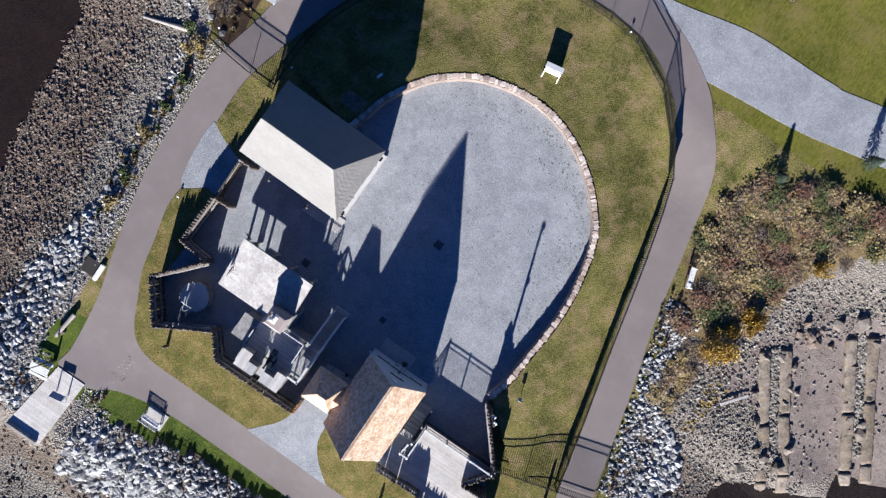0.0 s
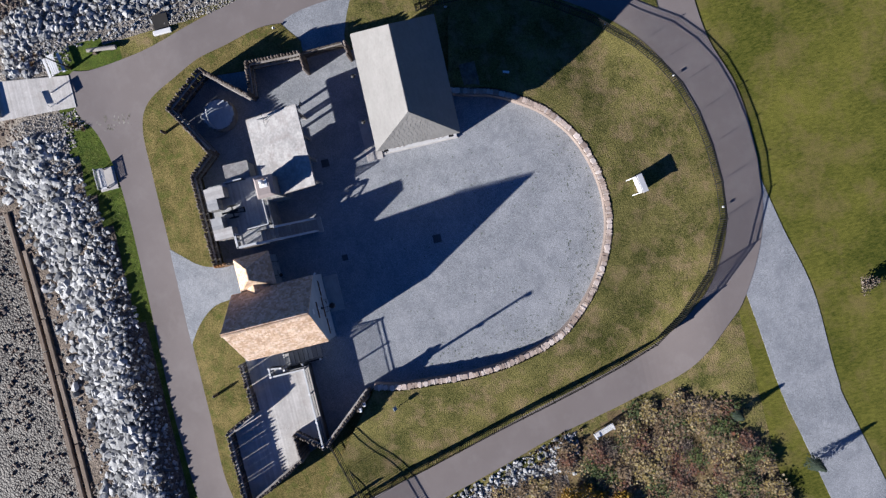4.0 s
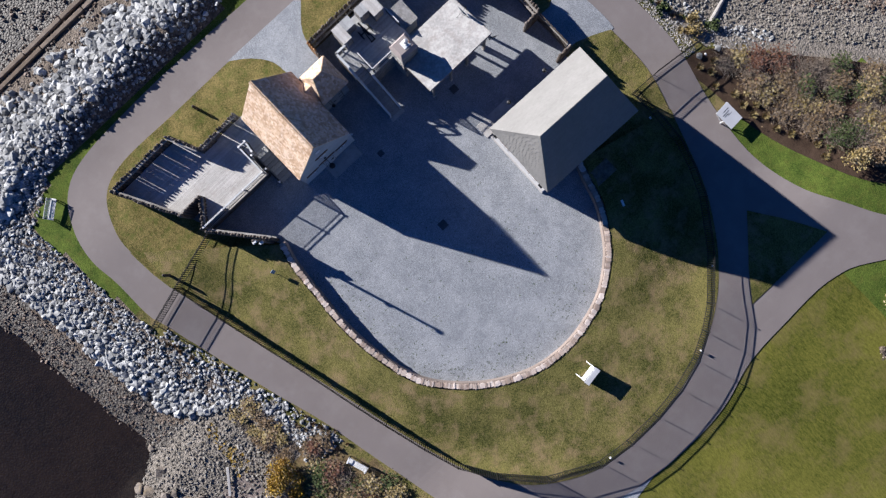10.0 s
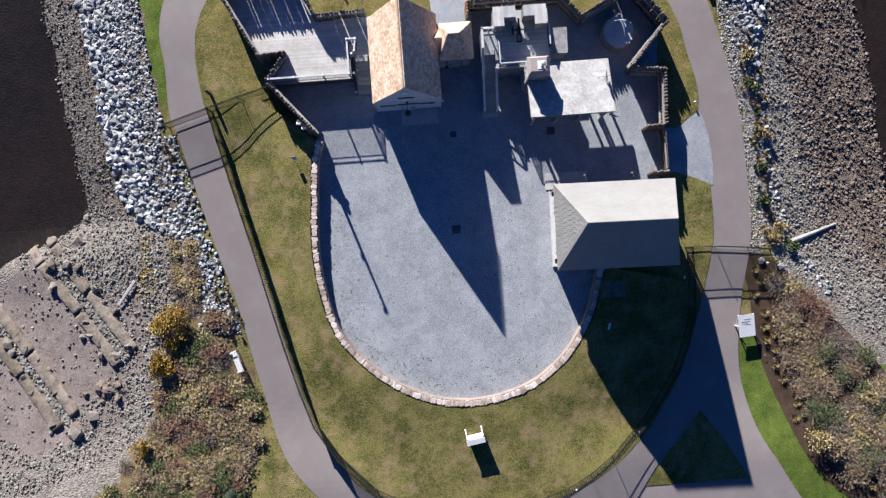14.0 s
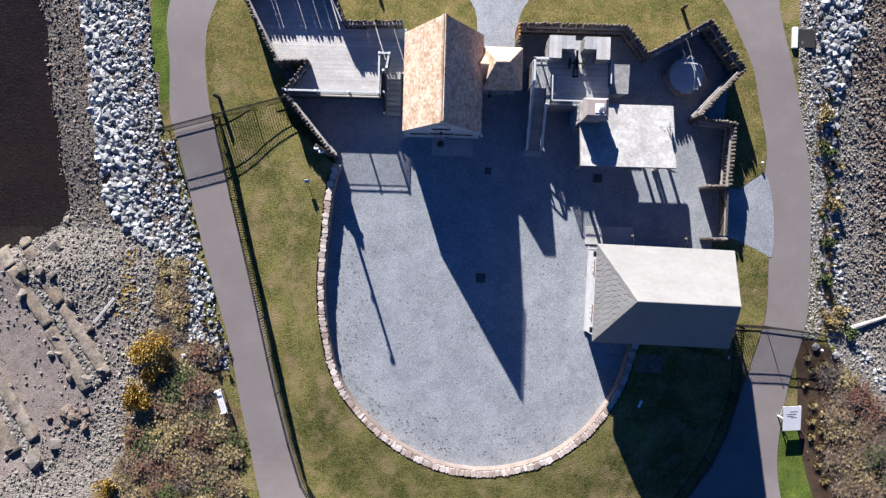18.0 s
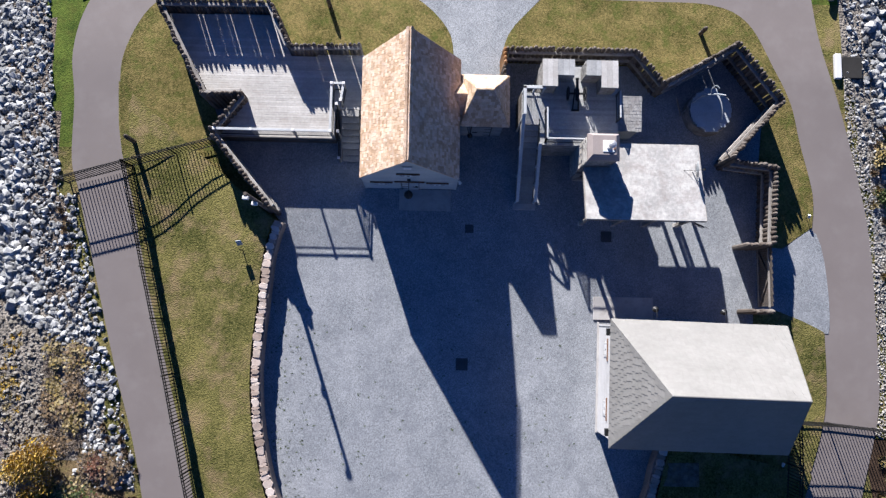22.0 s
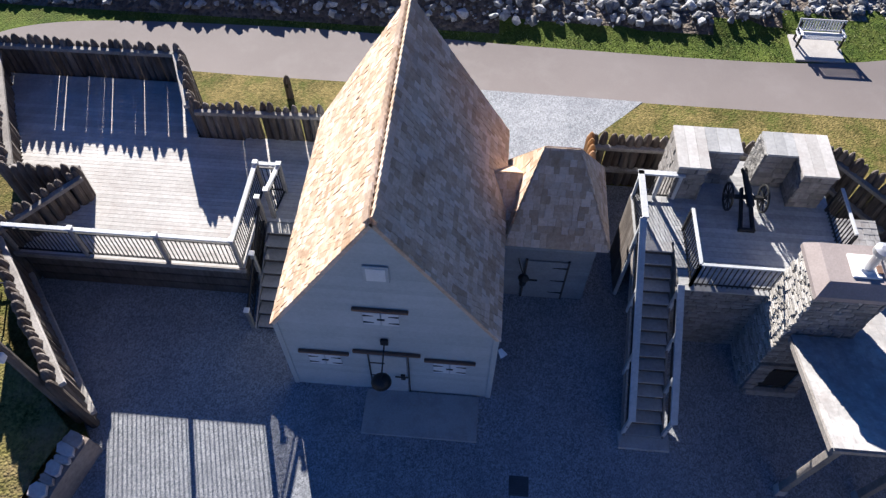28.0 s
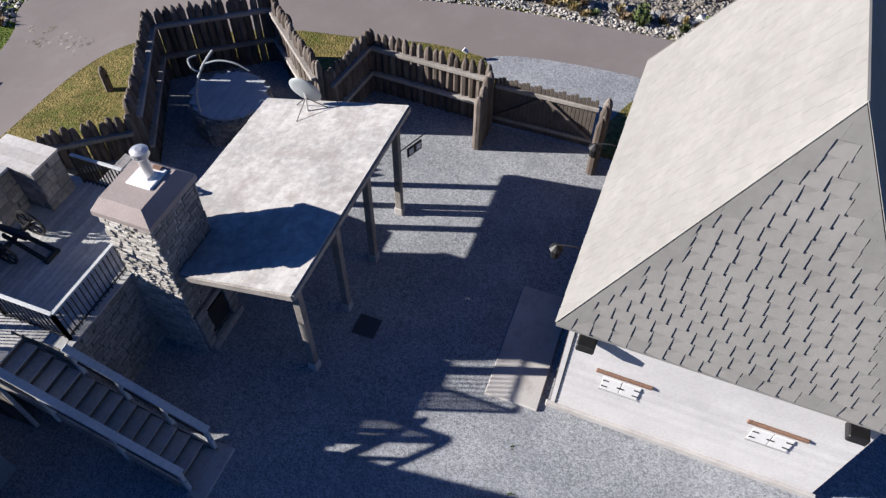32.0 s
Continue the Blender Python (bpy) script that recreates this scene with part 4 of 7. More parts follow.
    part("handle", Shape().rod((-3.05, yf - 0.09, 1.12), (-2.7, yf - 0.09, 1.12), 0.02, n=6), M["iron"], door)
    for x in (-3.72, -2.68):
        part("door_frame", Shape().box((x - 0.012, yf - 0.055, 0.03), (x + 0.012, yf, 2.3)), M["trunk"], root, "dark door frame edge")
    part("lintel", Shape().box((-4.1, yf - 0.09, 2.36), (-2.35, yf, 2.44), None, 0.015), M["lintel"], root, "long red-brown timber lintel")
    # lamp on an iron arm
    br = part("lamp_bracket", Shape().rod((-3.24, yf, 3.05), (-3.26, yf - 0.75, 2.42), 0.02, n=6).box((-3.34, yf - 0.1, 2.95), (-3.14, yf, 3.16), None, 0.02), M["iron"], root, "black iron lamp arm")
    shade = Shape()
    shade.loft([[(-3.27 + r * math.cos(2 * math.pi * k / 20), yf - 0.75 + r * math.sin(2 * math.pi * k / 20), z) for k in range(20)] for r, z in ((0.02, 2.46), (0.1, 2.44), (0.2, 2.36), (0.26, 2.24), (0.25, 2.22), (0.1, 2.3), (0.01, 2.32))], True)
    part("lamp_shade", shade, M["iron"], br, "round black lamp shade", True)
    part("spotlight", Shape().rod((x1 + 0.1, y0 - 0.1, 3.2), (x1 + 0.22, y0 - 0.25, 3.12), 0.05, 0.1, 10), M["white"], root, "small white spotlight", smooth=False)
    return root


timber_house()
tagged(part("concrete_pad", Shape().box((-3.9, 9.25, 0.0), (-0.75, 10.55, 0.09), None, 0.015), M["concrete"]), "plain grey concrete slab before the house door", "concrete slab")


# the small hipped porch tower against the house
def porch_tower():
    root = thing("porch_tower", "small grey boarded porch with hipped cedar shake roof", "porch")
    x0, x1, y0, y1, ze, zr = -0.34, 2.2, 14.05, 16.55, 3.0, 5.42
    # walls and door use the clapboard colour darkened for the deep shade here
    part("wall", Shape().box((x0, y0, -0.05), (x1, y1, ze)), M["shadeboard"], root)
    boards(root, (x0, y0), (x1, y0), 0.0, lambda u: ze - 0.05, M["shadeboard"])
    boards(root, (x1, y0), (x1, y1), 0.0, lambda u: ze - 0.05, M["shadeboard"])
    o = 0.25
    e = [(x0 - 0.05, y0 - o, ze), (x1 + o, y0 - o, ze), (x1 + o, y1 + o, ze), (x0 - 0.05, y1 + o, ze)]
    r0, r1 = (0.45, 15.2, zr), (1.32, 15.2, zr)
    roof = part("roof", Shape().add([*e, r0, r1, *[(x, y, z - 0.08) for x, y, z in e]], [(0, 1, 5, 4), (1, 2, 5), (2, 3, 4, 5), (3, 0, 4), (6, 7, 1, 0), (7, 8, 2, 1), (8, 9, 3, 2), (9, 8, 7, 6), (9, 6, 0, 3)]), M["shake"], root, "hipped cedar shake roof")
    pl = []
    for q, ed in (([e[0], e[1], r1, r0], 0), ([e[1], e[2], r1], 0), ([e[2], e[3], r0, r1], 0), ([e[3], e[0], r0], 0)):
        x = (Vector(q[1]) - Vector(q[0])).normalized()
        nrm = x.cross(Vector(q[2]) - Vector(q[0])).normalized()
        pl += shingles(q, (q[0], q[1]), nrm.cross(x), 0.2, 0.21, 0.005, 11)
    lay_shingles(roof, pl, 0.21, (1.2, 14, 3.5), M["shake"], M["shakes"], roll=3.5, pitch=-4.0)
    # saddle roof that ties it to the house
    a, b, c, d, e = (-0.95, 15.3, 4.2), (0.25, 15.3, 4.2), (-0.2, 14.0, 3.1), (-0.2, 16.6, 3.1), (-0.35, 15.3, 3.0)
    saddle = part("saddle_roof", Shape().add([a, b, c, d, e], [(0, 2, 1), (0, 1, 3), (0, 4, 2), (0, 3, 4), (1, 2, 4), (1, 4, 3)]), M["shake"], root, "low cedar saddle roof against the house")
    pl = []
    for q, lo in (([c, b, a], c), ([d, a, b], d)):
        x = (Vector(q[1]) - Vector(q[2])).normalized()
        up = (Vector((lo[0], 15.3, 4.2)) - Vector(lo))
        pl += shingles(q, (Vector(lo) - x, Vector(lo) + x), up, 0.2, 0.21, 0.005, 15)
    lay_shingles(saddle, pl, 0.21, (0, 14, 3.5), M["shake"], M["shakes"], roll=3.0)
    yf = y0 - 0.03
    door = part("door", Shape().box((0.35, yf - 0.05, 0.05), (1.55, yf - 0.01, 2.0), None, 0.01), M["shadeboard"], root, "grey plank door with black strap hinges")
    for x in (0.35, 1.55):
        part("door_frame", Shape().box((x - 0.03, yf - 0.06, 0.03), (x + 0.03, yf, 2.05)), M["trunk"], root, "dark door frame edge")
    for z in (0.4, 1.05, 1.72):
        part("hinge", Shape().add([(1.55, yf - 0.065, z - 0.03), (1.55, yf - 0.065, z + 0.04), (1.12, yf - 0.065, z + 0.005), (1.55, yf - 0.05, z - 0.03), (1.55, yf - 0.05, z + 0.04), (1.12, yf - 0.05, z + 0.005)],
                                  [(0, 1, 2), (5, 4, 3), (0, 3, 4, 1), (1, 4, 5, 2), (2, 5, 3, 0)]), M["iron"], door)
    part("latch", Shape().box((0.45, yf - 0.09, 1.0), (0.75, yf - 0.05, 1.06), None, 0.01), M["iron"], door, "black iron latch")
    arm = smooth_line([(0.12, yf, 2.0), (0.12, yf - 0.2, 2.15), (0.2, yf - 0.42, 2.05), (0.28, yf - 0.46, 1.85)], 0.06)
    lan = part("lantern", Shape().rod((0.28, yf - 0.46, 1.42), (0.28, yf - 0.46, 1.72), 0.1, 0.13, 10).rod((0.28, yf - 0.46, 1.72), (0.28, yf - 0.46, 1.86), 0.16, 0.03, 10), M["iron"], root, "black hanging lantern")
    part("arm", Shape().tube(arm, 0.016, 6), M["iron"], lan, "curled iron arm")



porch_tower()


# the slate-roofed building
def slate_building():
    root = thing("slate_building", "white clapboard hall with a grey slate roof hipped at one end", "building")
    c = Vector((12.85, -0.72, 0))
    ang = -1.35
    m = pose(c.x, c.y, 0, 0, 0, ang)
    L, W, ze, zr = 4.88, 3.47, 4.05, 9.9
    wx, wy = L - 0.3, W - 0.3
    root.matrix_basis = m
    part("wall", Shape().add([(-wx, -wy, -0.05), (wx, -wy, -0.05), (wx, wy, -0.05), (-wx, wy, -0.05), (-wx, -wy, ze), (wx, -wy, ze), (wx, wy, ze), (-wx, wy, ze)],
                             [(3, 2, 1, 0), (0, 1, 5, 4), (2, 3, 7, 6), (3, 0, 4, 7), (1, 2, 6, 5), (4, 5, 6, 7)]), M["whiteboard"], root)
    boards(root, (-wx, wy), (-wx, -wy), 0.0, lambda u: ze - 0.02, M["whiteboard"])
    boards(root, (-wx, -wy), (wx, -wy), 0.0, lambda u: ze - 0.02, M["whiteboard"])
    # unseen north wall: boards coloured dark to cut sunlight bounced into the yard's shade
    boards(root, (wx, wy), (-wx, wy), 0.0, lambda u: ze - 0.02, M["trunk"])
    e = [(-L, -W, ze), (L, -W, ze), (L, W, ze), (-L, W, ze)]
    r0, r1 = (-3.48, 0.0, zr), (3.0, 0.0, zr)
    roof = part("roof", Shape().add([*e, r0, r1, *[(x, y, z - 0.12) for x, y, z in e]], [(0, 1, 5, 4), (1, 2, 5), (2, 3, 4, 5), (3, 0, 4), (6, 7, 1, 0), (7, 8, 2, 1), (8, 9, 3, 2), (9, 6, 0, 3), (9, 8, 7, 6)]), M["slate"], root, "grey slate roof")
    for face, (q, gap, skew) in enumerate((([e[3], e[0], r0], 0.001, 0.05), ([e[1], e[2], r1], 0.0025, 0.05), ([e[2], e[3], r0, r1], 0.002, 0.0), ([e[0], e[1], r1, r0], 0.002, 0.0))):
        x = (Vector(q[1]) - Vector(q[0])).normalized()
        nrm = x.cross(Vector(q[2]) - Vector(q[0])).normalized()
        pl = shingles(q, (q[0], q[1]), nrm.cross(x), 0.38, 0.3, 0.0, 21 + face, gap, skew, 0.08)
        lay_shingles(roof, pl, 0.3, (-4.9, 1.5, 4.2), M["slate"], M["slates"], "slate", 0.1, gap, skew, -0.7, 0.005, 300 if face == 0 else 0)
    for a, b in ((e[3], r0), (e[0], r0), (e[1], r1), (e[2], r1)):
        part("hip_cap", Shape().beam(Vector(a) + Vector((0, 0, 0.05)), Vector(b) + Vector((0, 0, 0.05)), 0.03, 0.012), M["slate"], roof)
    part("ridge_cap", Shape().beam(Vector(r0) + Vector((0, 0, 0.04)), Vector(r1) + Vector((0, 0, 0.04)), 0.05, 0.02, 0.004), M["slate"], roof)
    for y in (2.75, -2.7):
        part("floodlight", Shape().box((-wx - 0.42, y - 0.2, 3.45), (-wx - 0.02, y + 0.2, 3.68), None, 0.03), M["iron"], root, "black box floodlight under the eave")
    for y in (1.72, -1.62):
        for s in (-1, 1):
            sh = part("shutter", Shape().box((-wx - 0.045, y + s * 0.22 - 0.21, 1.66), (-wx - 0.02, y + s * 0.22 + 0.21, 2.18), None, 0.006), M["white"], root, "white board shutter with black strap hinges")
            for z in (1.8, 2.05):
                part("hinge", Shape().box((-wx - 0.052, y + s * 0.36 - 0.07, z - 0.022), (-wx - 0.045, y + s * 0.36 + 0.07, z + 0.022)), M["iron"], sh)
        part("latch", Shape().box((-wx - 0.056, y - 0.08, 1.9), (-wx - 0.046, y + 0.08, 1.94)), M["iron"], root, "black latch bar")
        part("sill_board", Shape().box((-wx - 0.05, y - 0.46, 1.6), (-wx - 0.02, y + 0.46, 1.625)), M["greydeck"], root, "thin grey sill board")
        part("lintel", Shape().box((-wx - 0.08, y - 0.64, 2.32), (-wx - 0.01, y + 0.64, 2.43), None, 0.015), M["lintel"], root, "red-brown timber lintel")
    part("corner_joint", Shape().box((-wx - 0.035, wy - 0.14, 0.1), (-wx - 0.01, wy - 0.115, ze - 0.1)), M["iron"], root, "dark joint strip beside the corner board")
    part("footing", Shape().box((-wx - 0.1, -wy - 0.1, -0.1), (-wx, wy + 0.1, 0.22), None, 0.02), M["concrete"], root, "rough pale footing")
    for x in (-2.1, 1.8):
        lan = part("wall_lantern", Shape().rod((x, wy + 0.95, 2.75), (x, wy + 0.95, 3.05), 0.11, 0.15, 10).rod((x, wy + 0.95, 3.05), (x, wy + 0.95, 3.18), 0.18, 0.03, 10), M["iron"], root, "black lantern on an iron arm")
        part("arm", Shape().tube(smooth_line([(x, wy, 2.9), (x, wy + 0.4, 3.3), (x, wy + 0.95, 3.18)], 0.1), 0.02, 6), M["iron"], lan)
    part("vent", Shape().box((-0.12, -0.2, 0), (0.12, 0.2, 0.06), pose(-4.4, -1.6, 5.55, 0, -73, 0), 0.02), M["clapboard"], root, "small white roof vent")


slate_building()
tagged(part("ramp_slab", Shape().box((8.0, 2.8, 0.0), (11.65, 4.2, 0.1), None, 0.02), M["concrete"]), "pale concrete ramp slab beside the hall", "ramp slab")
tagged(part("concrete_step", Shape().box((11.75, -6.75, 0.0), (13.95, -5.4, 1.0), None, 0.03), M["slab"]), "low weathered concrete step behind the hall in deep shade", "concrete step")


# ---- gun platform, chimney and pavilion ----
def masonry_face(root, a, b, z0, z1, seed, name="stone", depth=0.03, fine=1.0, mat="stone"):
    """Rows of uneven stones on a wall face from a to b (outer side to the right)."""
    rr = random.Random(seed)
    a, b = Vector((*a, 0)), Vector((*b, 0))
    x = (b - a).normalized()
    out = Vector((x.y, -x.x, 0))
    L = (b - a).length
    m = Matrix((x, out, Vector((0, 0, 1)))).transposed().to_4x4()
    m.translation = a
    z = z0
    while z < z1 - 0.06:
        h = min(rr.uniform(0.16, 0.27) * fine, z1 - z)
        u = 0.0
        while u < L - 0.04:
            w = min(rr.uniform(0.2, 0.5) * fine ** 0.5, L - u)
            if L - u - w < 0.1 * fine:
                w = L - u
            s = Shape().box((u + 0.004, -0.03, z + 0.004), (u + w - 0.004, depth * rr.uniform(0.4, 1.2), z + h - 0.004), m @ pose(0, 0, 0, 0, rr.uniform(-0.6, 0.6), 0), 0.018)
            part(name, s, M[mat], root)
            u += w
        z += h


def plank_floor(root, x0, x1, y0, y1, z, mat, w=0.14, along="x", t=0.05, name="plank"):
    rr = random.Random(int(x0 * 10 + y0))
    lo, hi = (y0, y1) if along == "x" else (x0, x1)
    n = max(1, round((hi - lo) / w))
    for k in range(n):
        a, b = lo + (hi - lo) * k / n + 0.004, lo + (hi - lo) * (k + 1) / n - 0.004
        dz = rr.uniform(-0.003, 0.003)
        box = ((x0, a, z - t), (x1, b, z + dz)) if along == "x" else ((a, y0, z - t), (b, y1, z + dz))
        part(name, Shape().box(*box), mat, root)


def gun_platform():
    root = thing("gun_platform", "rubble stone gun platform with grey plank deck and stone parapets", "platform")
    X0, X1, Y0, Y1, Z = 4.32, 8.75, 12.88, 17.5, 2.92
    part("base", Shape().box((X0 + 0.03, Y0 + 0.03, -0.05), (X1 - 0.03, Y1 - 0.03, Z - 0.05)), M["masonry"], root)
    masonry_face(root, (X0, Y0), (X1, Y0), 0.0, Z - 0.06, 5, fine=0.62)
    masonry_face(root, (X0, Y1), (X0, Y0), 0.0, Z - 0.06, 6)
    plank_floor(root, X0 - 0.05, X1 + 0.05, Y0 - 0.08, Y1, Z, M["greydeck"], 0.16)
    for tag, blocks in (("left", ((4.2, 5.06, 15.85, 17.42), (5.06, 6.02, 16.5, 17.42))), ("right", ((7.52, 8.48, 15.83, 17.4), (6.68, 7.52, 16.52, 17.4)))):
        par = part("parapet", Shape().box((blocks[0][0] + 0.05, blocks[0][2] + 0.05, Z - 0.6), (blocks[0][1] - 0.05, blocks[0][3] - 0.05, 4.23)).box((blocks[1][0] - 0.05, blocks[1][2] + 0.05, Z - 0.6), (blocks[1][1] - 0.05, blocks[1][3] - 0.05, 4.23)), M["masonry"], root, "stone parapet with plank coping")
        k = 0
        for bx0, bx1, by0, by1 in blocks:
            n = 3
            for j in range(n):
                part("coping_plank", Shape().box((bx0 + (bx1 - bx0) * j / n + 0.003, by0, 4.23), (bx0 + (bx1 - bx0) * (j + 1) / n - 0.003, by1, 4.3 + 0.004 * k)), M["greydeck" if k else "deck"], par)
            k += 1
        (ax0, ax1, ay0, ay1), (cx0, cx1, cy0, cy1) = blocks
        masonry_face(par, (ax0 + 0.04, ay0 + 0.05), (ax1 - 0.04, ay0 + 0.05), Z, 4.23, 7)
        masonry_face(par, (cx0, cy0 + 0.05), (cx1, cy0 + 0.05), Z, 4.23, 8)
        masonry_face(par, (ax0 + 0.05, ay1), (ax0 + 0.05, ay0), Z - 0.6 if tag == "left" else Z, 4.23, 9)
        if tag == "left":
            masonry_face(par, (ax1 - 0.05, ay0), (ax1 - 0.05, cy0), Z, 4.23, 10)
    # iron rails
    for a, b in (((4.55, 12.95), (7.0, 12.95)), ((4.55, 12.95), (4.55, 14.75)), ((8.7, 14.23), (8.7, 15.8))):
        a, b = Vector((*a, Z)), Vector((*b, Z))
        r = part("railing", Shape().beam(a + Vector((0, 0, 1.0)), b + Vector((0, 0, 1.0)), 0.09, 0.05, 0.008), M["paintrail"], root, "black baluster railing with grey cap")
        part("bottom_rail", Shape().beam(a + Vector((0, 0, 0.1)), b + Vector((0, 0, 0.1)), 0.04, 0.03), M["iron"], r)
        n = int((b - a).length / 0.13)
        for k in range(n + 1):
            p = a.lerp(b, k / n)
            big = k in (0, n)
            w = 0.035 if big else 0.012
            part("baluster", Shape().box((p.x - w, p.y - w, Z), (p.x + w, p.y + w, Z + 0.98)), M["iron"], r)
    return root


gun_platform()


def plank_stair(x0, x1, ya, yb, z1, n, label, cat="stairs", left=True, right=True, land=None):
    """Stairs rising towards +y from ya to yb."""
    root = thing("timber_stairs", label, cat)
    rise, run = z1 / n, (yb - ya) / n
    for k in range(n):
        part("tread", Shape().box((x0 + 0.05, ya + run * k - 0.03, rise * (k + 1) - 0.05), (x1 - 0.05, ya + run * (k + 1) + 0.01, rise * (k + 1)), None, 0.006), M["tread"], root)
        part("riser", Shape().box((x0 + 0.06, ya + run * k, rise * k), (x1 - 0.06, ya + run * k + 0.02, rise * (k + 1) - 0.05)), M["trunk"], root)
    for x in (x0, x1):
        s = Shape()
        s.add([(x - 0.025, ya - 0.05, 0), (x - 0.025, ya + 0.4, 0), (x - 0.025, yb, z1 - 0.35), (x - 0.025, yb, z1 - 0.02), (x - 0.025, ya - 0.05, rise - 0.03),
               (x + 0.025, ya - 0.05, 0), (x + 0.025, ya + 0.4, 0), (x + 0.025, yb, z1 - 0.35), (x + 0.025, yb, z1 - 0.02), (x + 0.025, ya - 0.05, rise - 0.03)],
              [(0, 1, 2, 3, 4), (9, 8, 7, 6, 5), (0, 5, 6, 1), (1, 6, 7, 2), (2, 7, 8, 3), (3, 8, 9, 4), (4, 9, 5, 0)])
        part("stringer", s, M["beam"], root, "silvered stringer board")
    for x, on in ((x0 - 0.02, left), (x1 + 0.02, right)):
        if not on:
            continue
        top = 1.0 if x < x1 else 0.68
        part("handrail", Shape().beam((x, ya - 0.05, rise + 1.0), (x, ya + (yb - ya) * top, rise + 1.0 + (z1 - rise) * top), 0.19, 0.06, 0.012), M["paintrail"], root, "broad grey handrail")
        for k in range(4):
            y = ya + 0.05 + ((yb - ya) * top - 0.1) * k / 3
            z = rise + (z1 - rise) * (y - ya) / (yb - ya)
            part("newel", Shape().box((x - 0.05, y - 0.05, max(0, z - 0.4)), (x + 0.05, y + 0.05, z + 0.97), None, 0.01), M["paintrail"], root)
        part("mid_rail", Shape().beam((x, ya, rise + 0.45), (x, ya + (yb - ya) * top, rise + 0.45 + (z1 - rise) * top), 0.04, 0.06), M["iron"], root)
    return root


st = plank_stair(3.22, 4.26, 9.8, 14.32, 2.92, 15, "steep silvered timber stairs up to the gun platform")
part("foot_slab", Shape().box((3.06, 9.42, 0.0), (4.44, 9.9, 0.12), None, 0.02), M["concrete"], st, "concrete foot slab")
plank_floor(st, 3.2, 4.36, 14.32, 15.95, 2.92, M["greydeck"], 0.14, "y")
# side boards coloured dark to stand in for the open shade under the landing
for k in range(8):
    y = 14.36 + 0.2 * k
    part("side_board", Shape().box((3.2, y, 0.0), (3.24, y + 0.19, 2.86)), M["log"], st)
for k in range(5):
    x = 3.26 + 0.21 * k
    part("side_board", Shape().box((x, 15.84, 0.0), (x + 0.2, 15.88, 2.86)), M["log"], st)
for a, b in (((3.26, 14.3), (3.26, 15.95)), ((3.17, 15.88), (4.46, 15.88))):
    part("handrail", Shape().beam((*a, 3.94), (*b, 3.94), 0.18, 0.06, 0.012), M["paintrail"], st, "broad grey handrail")
for x, y in ((3.26, 14.34), (3.26, 15.84), (3.84, 15.88), (4.38, 15.88)):
    part("post", Shape().box((x - 0.05, y - 0.05, 0), (x + 0.05, y + 0.05, 3.92), None, 0.01), M["paintrail"], st)
for a, b in (((3.26, 14.4), (3.26, 15.82)), ((3.3, 15.88), (4.34, 15.88))):
    part("bottom_rail", Shape().beam((*a, 3.02), (*b, 3.02), 0.04, 0.04), M["iron"], st)
    for k in range(1, 12):
        x, y = a[0] + (b[0] - a[0]) * k / 12, a[1] + (b[1] - a[1]) * k / 12
        part("baluster", Shape().box((x - 0.011, y - 0.011, 3.0), (x + 0.011, y + 0.011, 3.91)), M["iron"], st)


